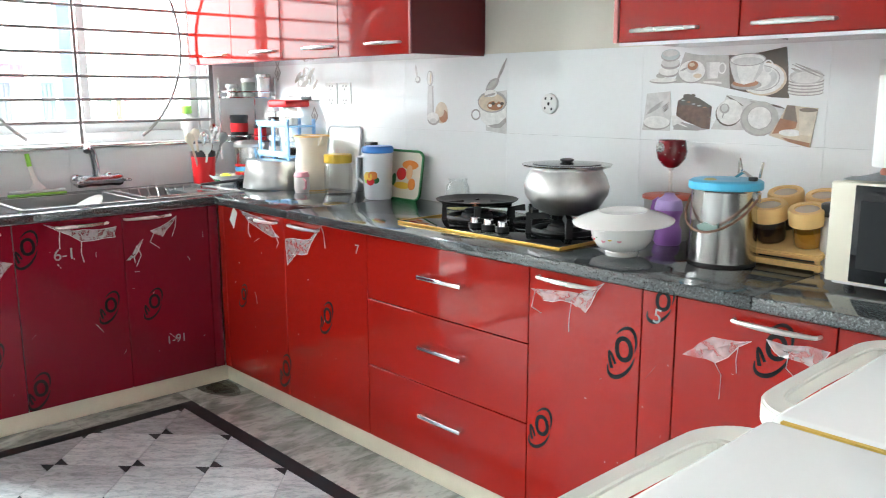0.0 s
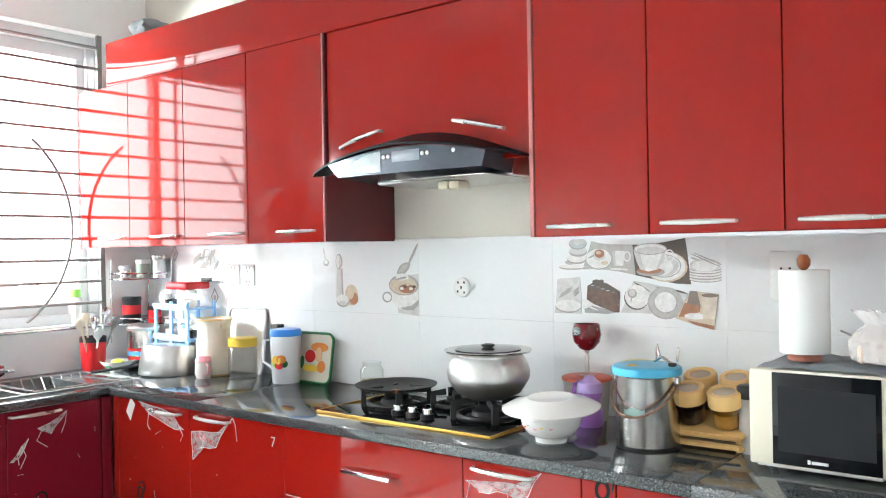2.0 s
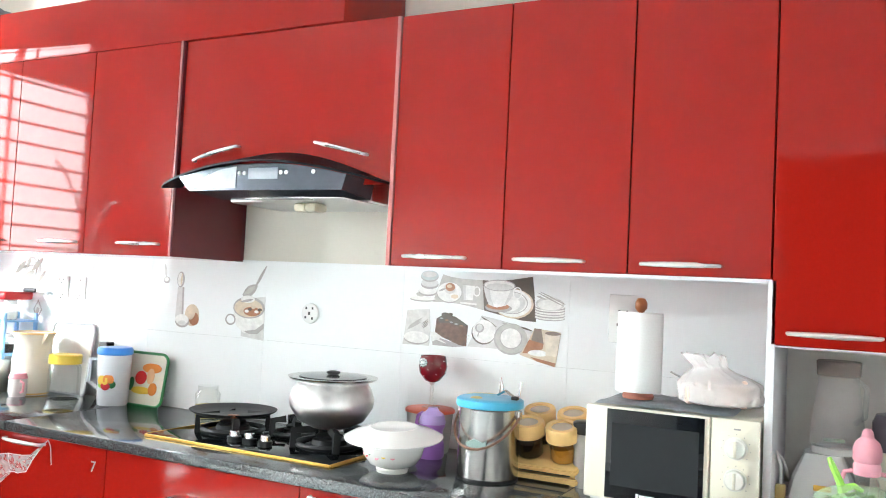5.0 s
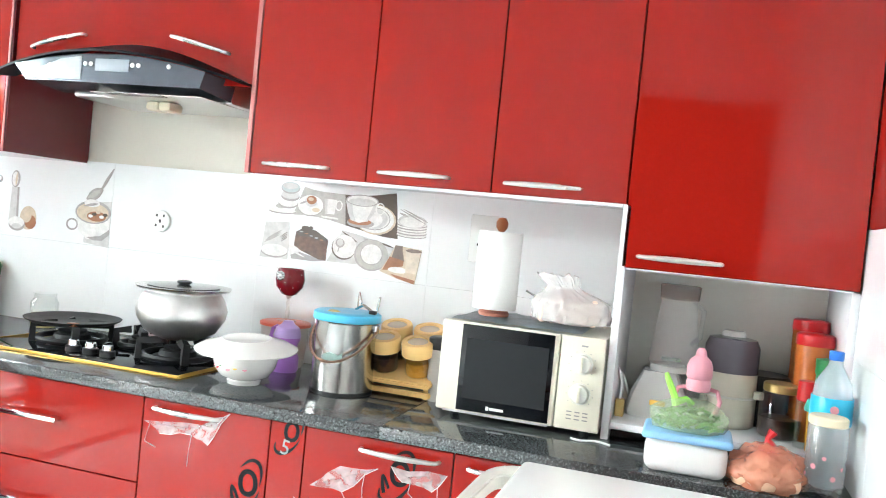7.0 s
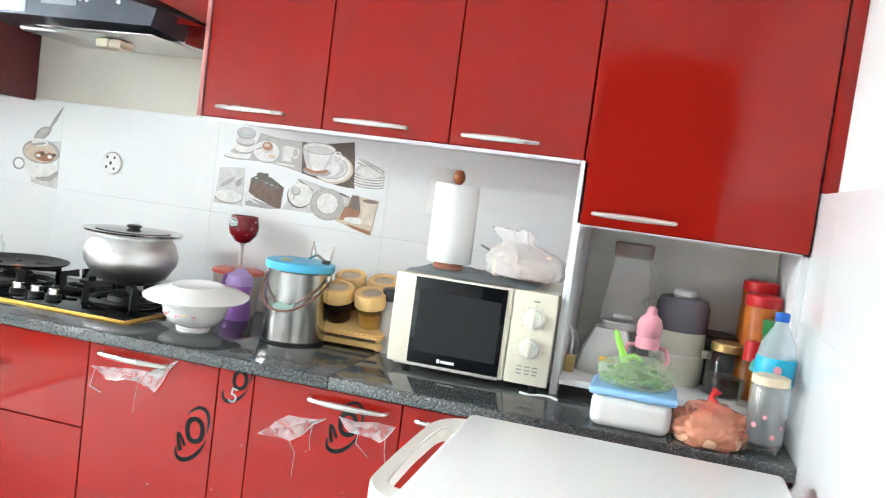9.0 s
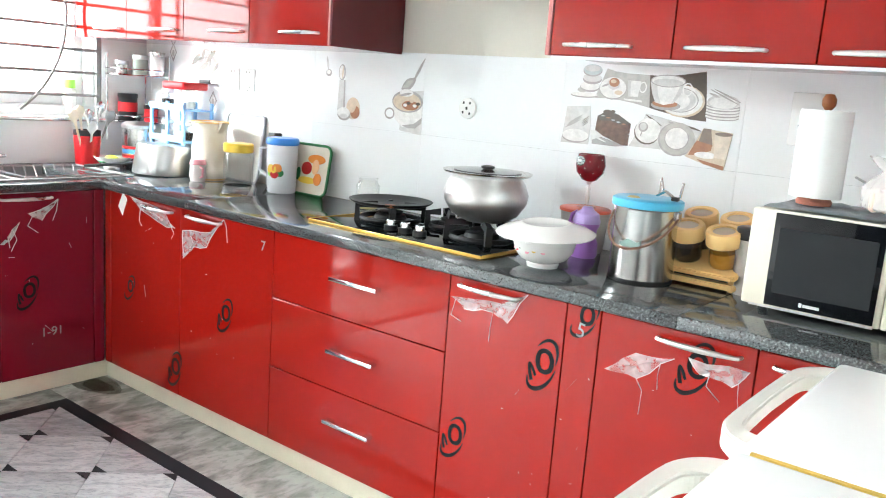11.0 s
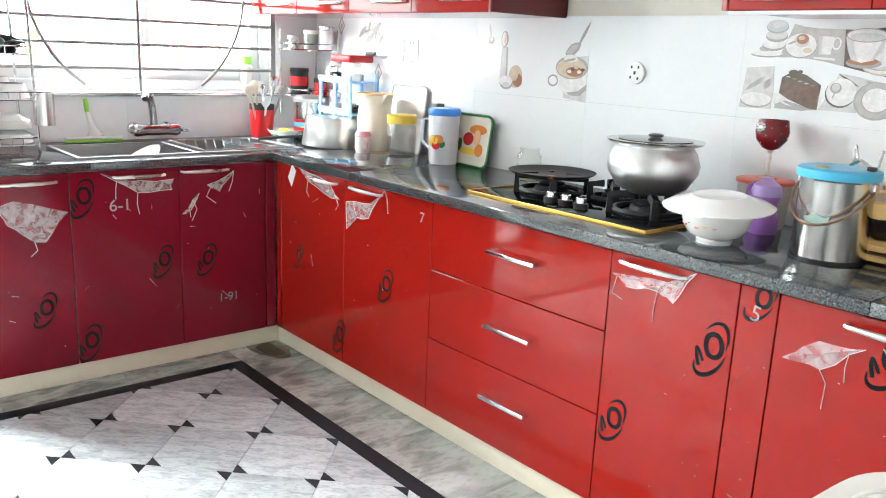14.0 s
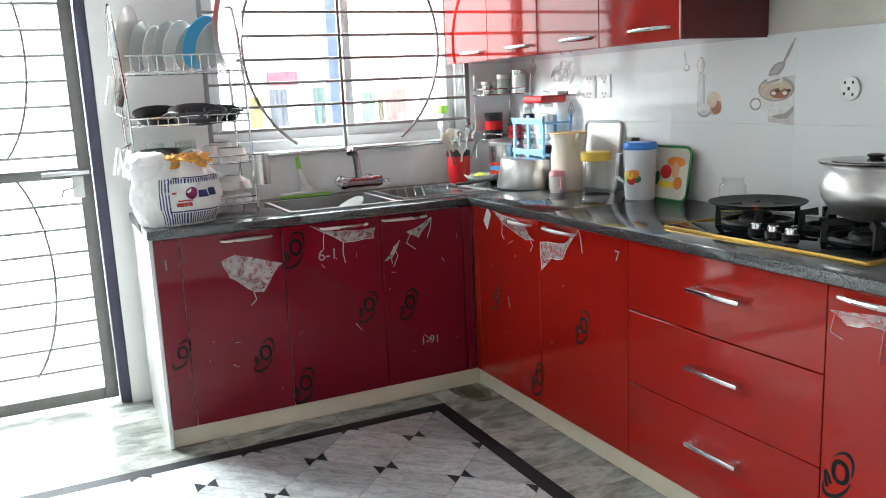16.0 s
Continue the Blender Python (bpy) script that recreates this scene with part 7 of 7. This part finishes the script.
for i in range(7):
    for j in range(5):
        share("tile", TE, wall_e, Matrix.Translation((TX, -0.6 * i, TZ - 1.5 + 0.3 * j)) @ Matrix.Rotation(radians(-90), 4, "Z"))
# strip of tiles under the window
for i in range(3):
    share("tile", tile_mesh(0.6 if i < 2 else 0.4, 0.196, 0.008), wall_w, Matrix.Translation((LX + 0.008, -1.6 + 0.6 * i, CT)) @ Matrix.Rotation(radians(90), 4, "Z"))

# ---- floor slabs ----
bx, by, bw = 0.712, -0.826, 0.062          # outer corner of the black border, its width
floor_ob = bpy.data.objects["floor"]
bm = B((bx, SY, -0.011), (bx + bw, by - bw, 0.0))
share("border_strip", mesh_of("border_strip", bm, BLACK_STONE), floor_ob)
share("border_strip", mesh_of("border_strip", B((bx, by - bw, -0.011), (3.9, by, 0.0)), BLACK_STONE), floor_ob)
for k in range(9):          # marble between border and plinth, long run
    x0 = 0.30 + 0.46 * k
    share("floor_slab", mesh_of("floor_slab", B((max(x0, LX) + 0.0006, by + 0.0006, -0.011), (min(x0 + 0.46, RX) - 0.0006, -0.40, 0.0)), MARBLE_B), floor_ob)
for k in range(8):
    y0 = by - 0.46 * (k + 1)
    share("floor_slab", mesh_of("floor_slab", B((0.20, y0 + 0.0006, -0.011), (bx - 0.0006, y0 + 0.4594, 0.0)), MARBLE_B), floor_ob)
    share("floor_slab", mesh_of("floor_slab", B((-0.5, y0 + 0.0006, -0.0112), (0.1994, y0 + 0.4594, -0.0002)), MARBLE_B), floor_ob)

H = 0.2007                  # half diagonal of the set-square slabs
c = 0.036


def clip(poly, axis, limit, keep_above):
    out = []
    for k, p in enumerate(poly):
        q = poly[(k + 1) % len(poly)]
        pi, qi = (p[axis] >= limit) == keep_above, (q[axis] >= limit) == keep_above
        if pi:
            out.append(p)
        if pi != qi:
            s = (limit - p[axis]) / (q[axis] - p[axis])
            out.append((p[0] + s * (q[0] - p[0]), p[1] + s * (q[1] - p[1])))
    return out


def inside(poly):
    for axis, lim, above in ((0, bx + bw + 0.0008, True), (1, by - bw - 0.0008, False), (0, RX, False), (1, SY, True)):
        poly = clip(poly, axis, lim, above) if poly else poly
    return poly


g = 0.0012
for i in range(0, 20):
    for j in range(0, 20):
        if (i + j) % 2 == 0:
            continue
        cx, cy = 0.765 + H * i, -0.88 - H * j
        if cx > RX + H or cy < SY - H:
            continue
        for name, poly, material in (
            ("floor_slab", [(cx - H + g, cy), (cx - c, cy - H + c + g), (cx + c, cy - H + c + g), (cx + H - g, cy), (cx + c, cy + H - c - g), (cx - c, cy + H - c - g)], MARBLE),
            ("corner_piece", [(cx - c, cy - H + c), (cx, cy - H + g), (cx + c, cy - H + c)], BLACK_STONE),
            ("corner_piece", [(cx + c, cy + H - c), (cx, cy + H - g), (cx - c, cy + H - c)], BLACK_STONE)):
            poly = inside(poly)
            if len(poly) < 3:
                continue
            area = abs(sum(p[0] * q[1] - q[0] * p[1] for p, q in zip(poly, poly[1:] + poly[:1]))) / 2
            if area < 1e-5:
                continue
            share(name, mesh_of(name, slab(poly, (-0.011, 0.0), "z"), material, False), floor_ob)

# ---- pictures glazed into the wall tiles ----
def tint(name, c):
    return mat(name, c, 0.15, var=0.30, scale=42, fine=170)


PIC = {"grey": tint("glaze_grey", (0.46, 0.44, 0.42)), "brown": tint("glaze_brown", (0.10, 0.075, 0.06)), "cake": mat("glaze_cake", (0.13, 0.07, 0.05), 0.2, var=0.7, scale=70, fine=200), "white": tint("glaze_white", (0.76, 0.75, 0.73)), "shade": tint("glaze_shade", (0.38, 0.36, 0.35)), "cream": tint("glaze_cream", (0.60, 0.50, 0.38)), "blue": tint("glaze_blue_grey", (0.48, 0.53, 0.54)), "pale": tint("glaze_pale", (0.60, 0.59, 0.58)), "rust": tint("glaze_rust", (0.34, 0.16, 0.09)), "mid": tint("glaze_umber", (0.22, 0.17, 0.14)), "latte": tint("glaze_latte", (0.66, 0.58, 0.48))}
layer = [0]


def pic(tile, outline, tone, name="picture"):
    layer[0] += 1
    o = tile.location
    d = -0.0004 - 0.00003 * layer[0]
    share(name, mesh_of(name, slab([(u - o.x, v - o.z) for u, v in outline], (d, 0.0002)), PIC[tone], False), tile)


def oval(tile, x, z, a, b, tone, a0=0, a1=345):
    pic(tile, arc(x, z, a, b, a0, a1, 18), tone)


def ring(tile, x, z, a, b, w, tone, a0=0, a1=360):
    pic(tile, arc(x, z, a, b, a0, a1, 22) + arc(x, z, a - w, b - w, a1, a0, 22), tone)


def leaf(tile, x0, z0, x1, z1, w, tone):
    """A tapered stroke from one point to another."""
    d = Vector((x1 - x0, z1 - z0))
    n = Vector((-d.y, d.x)).normalized() * w
    p = Vector((x0, z0))
    pts = [p + d * f + n * math.sin(math.pi * (0.08 + 0.84 * f)) for f in (0, 0.25, 0.5, 0.75, 1)]
    pts += [p + d * f - n * math.sin(math.pi * (0.08 + 0.84 * f)) for f in (1, 0.75, 0.5, 0.25, 0)]
    pic(tile, [tuple(q) for q in pts[::-1]], tone)


T = photo_tile
# upper band: coffee on grey, cup and plates on brown
pic(T, [(2.551, 1.444), (2.583, 1.436), (2.624, 1.432), (2.698, 1.43), (2.708, 1.331), (2.654, 1.342), (2.607, 1.348), (2.56, 1.351), (2.516, 1.349)], "grey")
pic(T, [(2.698, 1.43), (2.747, 1.429), (2.806, 1.436), (2.874, 1.448), (2.881, 1.399), (2.891, 1.304), (2.841, 1.306), (2.794, 1.314), (2.747, 1.323), (2.708, 1.331)], "brown")
oval(T, 2.577, 1.383, 0.048, 0.035, "shade")
oval(T, 2.577, 1.385, 0.046, 0.033, "white")
oval(T, 2.578, 1.398, 0.022, 0.019, "pale")
oval(T, 2.58, 1.402, 0.018, 0.014, "rust")
oval(T, 2.577, 1.405, 0.010, 0.006, "cream")
oval(T, 2.598, 1.371, 0.014, 0.007, "cream")
leaf(T, 2.538, 1.387, 2.563, 1.397, 0.0034, "shade")
pic(T, [(2.625, 1.411), (2.671, 1.41), (2.665, 1.362), (2.633, 1.362)], "white")
pic(T, [(2.625, 1.411), (2.637, 1.41), (2.64, 1.361), (2.633, 1.362)], "pale")
ring(T, 2.679, 1.392, 0.013, 0.017, 0.0040, "white")
pic(T, [(2.618, 1.355), (2.68, 1.352), (2.68, 1.346), (2.621, 1.349)], "white")
oval(T, 2.811, 1.358, 0.070, 0.048, "cream")
oval(T, 2.808, 1.36, 0.066, 0.045, "white")
ring(T, 2.803, 1.361, 0.058, 0.037, 0.0029, "shade")
oval(T, 2.799, 1.361, 0.053, 0.034, "pale")
oval(T, 2.786, 1.358, 0.049, 0.027, "white")
oval(T, 2.759, 1.342, 0.048, 0.014, "shade")
oval(T, 2.756, 1.347, 0.041, 0.011, "rust")
pic(T, [(2.702, 1.411), (2.712, 1.375), (2.724, 1.35), (2.753, 1.343), (2.783, 1.35), (2.803, 1.376), (2.815, 1.413)], "white")
pic(T, [(2.702, 1.411), (2.712, 1.375), (2.724, 1.35), (2.743, 1.345), (2.73, 1.376), (2.724, 1.406)], "pale")
pic(T, [(2.803, 1.376), (2.815, 1.413), (2.803, 1.412), (2.788, 1.373), (2.777, 1.35), (2.784, 1.35)], "pale")
oval(T, 2.759, 1.415, 0.057, 0.019, "shade")
oval(T, 2.759, 1.415, 0.053, 0.016, "white")
oval(T, 2.759, 1.411, 0.047, 0.011, "pale")
ring(T, 2.823, 1.393, 0.016, 0.020, 0.0040, "white")
# stacked bowls and plates with forks
oval(T, 2.477, 1.356, 0.050, 0.008, "shade")
oval(T, 2.477, 1.359, 0.049, 0.007, "white")
oval(T, 2.469, 1.373, 0.018, 0.008, "grey")
oval(T, 2.495, 1.383, 0.036, 0.016, "shade")
oval(T, 2.495, 1.387, 0.035, 0.014, "white")
oval(T, 2.501, 1.408, 0.034, 0.016, "shade")
oval(T, 2.501, 1.413, 0.033, 0.014, "pale")
oval(T, 2.5, 1.435, 0.034, 0.019, "shade")
oval(T, 2.5, 1.438, 0.033, 0.017, "blue")
oval(T, 2.499, 1.442, 0.028, 0.010, "pale")
oval(T, 2.936, 1.319, 0.050, 0.009, "shade")
oval(T, 2.936, 1.321, 0.050, 0.008, "white")
oval(T, 2.936, 1.327, 0.050, 0.009, "shade")
oval(T, 2.936, 1.33, 0.050, 0.008, "white")
oval(T, 2.936, 1.336, 0.050, 0.009, "shade")
oval(T, 2.936, 1.338, 0.050, 0.008, "white")
oval(T, 2.936, 1.344, 0.050, 0.009, "shade")
oval(T, 2.936, 1.347, 0.050, 0.008, "white")
oval(T, 2.936, 1.352, 0.050, 0.009, "shade")
oval(T, 2.936, 1.355, 0.050, 0.008, "white")
oval(T, 2.935, 1.363, 0.048, 0.021, "pale")
oval(T, 2.935, 1.361, 0.041, 0.016, "white")
leaf(T, 2.893, 1.398, 2.981, 1.359, 0.0023, "shade")
leaf(T, 2.903, 1.4, 2.986, 1.365, 0.0023, "shade")
leaf(T, 2.891, 1.387, 2.923, 1.376, 0.0034, "grey")
# lower band: forks, cake, plates, breakfast
pic(T, [(2.42, 1.317), (2.506, 1.324), (2.512, 1.254), (2.51, 1.2), (2.407, 1.199), (2.413, 1.241)], "pale")
oval(T, 2.46, 1.222, 0.050, 0.021, "shade")
oval(T, 2.46, 1.226, 0.049, 0.020, "white")
leaf(T, 2.42, 1.249, 2.475, 1.278, 0.0029, "shade")
leaf(T, 2.425, 1.255, 2.478, 1.286, 0.0029, "shade")
leaf(T, 2.429, 1.261, 2.482, 1.294, 0.0029, "shade")
leaf(T, 2.479, 1.272, 2.504, 1.29, 0.0014, "brown")
leaf(T, 2.48, 1.267, 2.504, 1.284, 0.0014, "brown")
leaf(T, 2.482, 1.263, 2.504, 1.278, 0.0014, "brown")
leaf(T, 2.484, 1.258, 2.504, 1.273, 0.0014, "brown")
pic(T, [(2.519, 1.237), (2.566, 1.225), (2.648, 1.209), (2.607, 1.203), (2.524, 1.204)], "shade")
pic(T, [(2.513, 1.248), (2.533, 1.249), (2.56, 1.231), (2.519, 1.215)], "white")
pic(T, [(2.535, 1.294), (2.566, 1.307), (2.595, 1.303), (2.63, 1.284), (2.652, 1.277), (2.649, 1.209), (2.624, 1.211), (2.595, 1.221), (2.56, 1.233), (2.531, 1.249)], "cake")
pic(T, [(2.535, 1.294), (2.568, 1.313), (2.607, 1.303), (2.652, 1.278), (2.63, 1.271), (2.583, 1.281), (2.548, 1.281)], "brown")
oval(T, 2.568, 1.309, 0.015, 0.007, "brown")
oval(T, 2.587, 1.311, 0.007, 0.005, "brown")
oval(T, 2.554, 1.296, 0.007, 0.002, "grey")
oval(T, 2.573, 1.291, 0.007, 0.002, "rust")
oval(T, 2.591, 1.285, 0.007, 0.002, "shade")
oval(T, 2.61, 1.28, 0.007, 0.002, "grey")
oval(T, 2.629, 1.275, 0.007, 0.002, "rust")
leaf(T, 2.519, 1.232, 2.574, 1.213, 0.0029, "white")
leaf(T, 2.648, 1.246, 2.661, 1.242, 0.0017, "white")
leaf(T, 2.648, 1.234, 2.662, 1.232, 0.0017, "white")
pic(T, [(2.7, 1.313), (2.747, 1.306), (2.818, 1.292), (2.882, 1.275), (2.866, 1.241), (2.841, 1.199), (2.783, 1.209), (2.724, 1.209), (2.654, 1.209), (2.683, 1.267)], "pale")
leaf(T, 2.7, 1.31, 2.756, 1.28, 0.0029, "brown")
leaf(T, 2.832, 1.287, 2.88, 1.275, 0.0029, "brown")
leaf(T, 2.777, 1.294, 2.803, 1.288, 0.0034, "shade")
oval(T, 2.71, 1.258, 0.043, 0.039, "brown")
oval(T, 2.712, 1.262, 0.042, 0.038, "white")
oval(T, 2.696, 1.272, 0.016, 0.015, "shade")
oval(T, 2.696, 1.274, 0.011, 0.011, "pale")
leaf(T, 2.695, 1.263, 2.69, 1.243, 0.0023, "shade")
oval(T, 2.807, 1.244, 0.059, 0.051, "shade")
oval(T, 2.81, 1.246, 0.056, 0.048, "grey")
oval(T, 2.808, 1.246, 0.039, 0.034, "shade")
oval(T, 2.808, 1.247, 0.036, 0.032, "white")
pic(T, [(2.888, 1.284), (2.976, 1.276), (2.962, 1.167), (2.9, 1.18), (2.841, 1.197), (2.868, 1.241)], "cream")
pic(T, [(2.888, 1.284), (2.911, 1.283), (2.921, 1.237), (2.877, 1.241)], "mid")
pic(T, [(2.871, 1.247), (2.921, 1.237), (2.918, 1.22), (2.871, 1.204), (2.85, 1.202)], "rust")
oval(T, 2.903, 1.206, 0.034, 0.010, "white")
pic(T, [(2.923, 1.271), (2.975, 1.271), (2.965, 1.199), (2.929, 1.201)], "latte")
oval(T, 2.95, 1.271, 0.026, 0.006, "mid")
pic(T, [(2.877, 1.193), (2.962, 1.179), (2.96, 1.167), (2.9, 1.18)], "rust")
T = cup_tile
layer[0] = 0
# eggs with a tall holder, and a small ladle
pic(T, [(1.350, 1.350), (1.384, 1.350), (1.388, 1.235), (1.344, 1.225)], "pale")
pic(T, [(1.375, 1.350), (1.384, 1.350), (1.388, 1.235), (1.378, 1.235)], "shade")
oval(T, 1.364, 1.380, 0.020, 0.032, "shade")
oval(T, 1.361, 1.380, 0.014, 0.027, "white")
leaf(T, 1.366, 1.355, 1.370, 1.404, 0.005, "cream")
oval(T, 1.434, 1.240, 0.038, 0.044, "cream")
oval(T, 1.446, 1.226, 0.026, 0.026, "rust")
oval(T, 1.426, 1.250, 0.024, 0.028, "cream")
oval(T, 1.384, 1.214, 0.038, 0.026, "shade")
oval(T, 1.382, 1.220, 0.036, 0.021, "white")
oval(T, 1.384, 1.206, 0.022, 0.010, "pale")
leaf(T, 1.272, 1.440, 1.284, 1.385, 0.006, "pale")
oval(T, 1.287, 1.375, 0.017, 0.014, "shade")
oval(T, 1.285, 1.378, 0.012, 0.009, "white")
# coffee cup with a spoon over it
pic(T, [(1.690, 1.320), (1.799, 1.330), (1.799, 1.165), (1.690, 1.175)], "pale")
pic(T, [(1.645, 1.275), (1.664, 1.215), (1.700, 1.190), (1.760, 1.188), (1.797, 1.215), (1.798, 1.290)], "white")
pic(T, [(1.700, 1.195), (1.730, 1.186), (1.770, 1.188), (1.798, 1.210), (1.798, 1.230), (1.760, 1.204)], "shade")
oval(T, 1.722, 1.286, 0.078, 0.042, "shade")
oval(T, 1.720, 1.284, 0.070, 0.035, "cream")
oval(T, 1.738, 1.272, 0.042, 0.018, "rust")
for k in range(5):
    oval(T, 1.712 + 0.016 * k, 1.272 + 0.008 * (k % 3), 0.010, 0.006, ("white", "brown", "cream")[k % 3])
ring(T, 1.634, 1.236, 0.026, 0.022, 0.006, "shade")
leaf(T, 1.690, 1.330, 1.756, 1.372, 0.020, "shade")
leaf(T, 1.696, 1.336, 1.748, 1.368, 0.010, "grey")
leaf(T, 1.745, 1.362, 1.797, 1.448, 0.006, "shade")
oval(T, 1.715, 1.318, 0.034, 0.014, "white")
leaf(T, 1.680, 1.306, 1.740, 1.318, 0.005, "shade")

T = kettle_tile
layer[0] = 0
for x, z in ((0.186, 1.425), (0.511, 1.212)):        # diamond borders
    pic(T, [(x - 0.030, z), (x, z - 0.045), (x + 0.030, z), (x, z + 0.045)], "shade")
    pic(T, [(x - 0.022, z), (x, z - 0.034), (x + 0.022, z), (x, z + 0.034)], "white")
    oval(T, x, z - 0.004, 0.010, 0.014, "grey")
pic(T, [(0.365, 1.352), (0.440, 1.348), (0.428, 1.395), (0.380, 1.395)], "grey")
oval(T, 0.402, 1.396, 0.026, 0.010, "shade")
oval(T, 0.395, 1.372, 0.015, 0.014, "white")
leaf(T, 0.360, 1.395, 0.450, 1.408, 0.006, "brown")
oval(T, 0.480, 1.392, 0.036, 0.034, "shade")
oval(T, 0.474, 1.396, 0.022, 0.022, "white")
leaf(T, 0.480, 1.360, 0.492, 1.440, 0.007, "brown")
leaf(T, 0.440, 1.350, 0.516, 1.362, 0.006, "grey")
ring(T, 0.450, 1.425, 0.030, 0.022, 0.005, "shade")
for x0, z0, x1, z1, w in ((0.345, 1.372, 0.405, 1.425, 0.013), (0.400, 1.352, 0.470, 1.380, 0.014), (0.455, 1.385, 0.520, 1.440, 0.013), (0.420, 1.402, 0.440, 1.445, 0.010), (0.500, 1.335, 0.545, 1.385, 0.009)):
    leaf(T, x0, z0, x1, z1, w, "mid")
leaf(T, 0.270, 1.308, 0.335, 1.300, 0.004, "shade")
ring(T, 0.560, 1.300, 0.020, 0.030, 0.004, "pale")

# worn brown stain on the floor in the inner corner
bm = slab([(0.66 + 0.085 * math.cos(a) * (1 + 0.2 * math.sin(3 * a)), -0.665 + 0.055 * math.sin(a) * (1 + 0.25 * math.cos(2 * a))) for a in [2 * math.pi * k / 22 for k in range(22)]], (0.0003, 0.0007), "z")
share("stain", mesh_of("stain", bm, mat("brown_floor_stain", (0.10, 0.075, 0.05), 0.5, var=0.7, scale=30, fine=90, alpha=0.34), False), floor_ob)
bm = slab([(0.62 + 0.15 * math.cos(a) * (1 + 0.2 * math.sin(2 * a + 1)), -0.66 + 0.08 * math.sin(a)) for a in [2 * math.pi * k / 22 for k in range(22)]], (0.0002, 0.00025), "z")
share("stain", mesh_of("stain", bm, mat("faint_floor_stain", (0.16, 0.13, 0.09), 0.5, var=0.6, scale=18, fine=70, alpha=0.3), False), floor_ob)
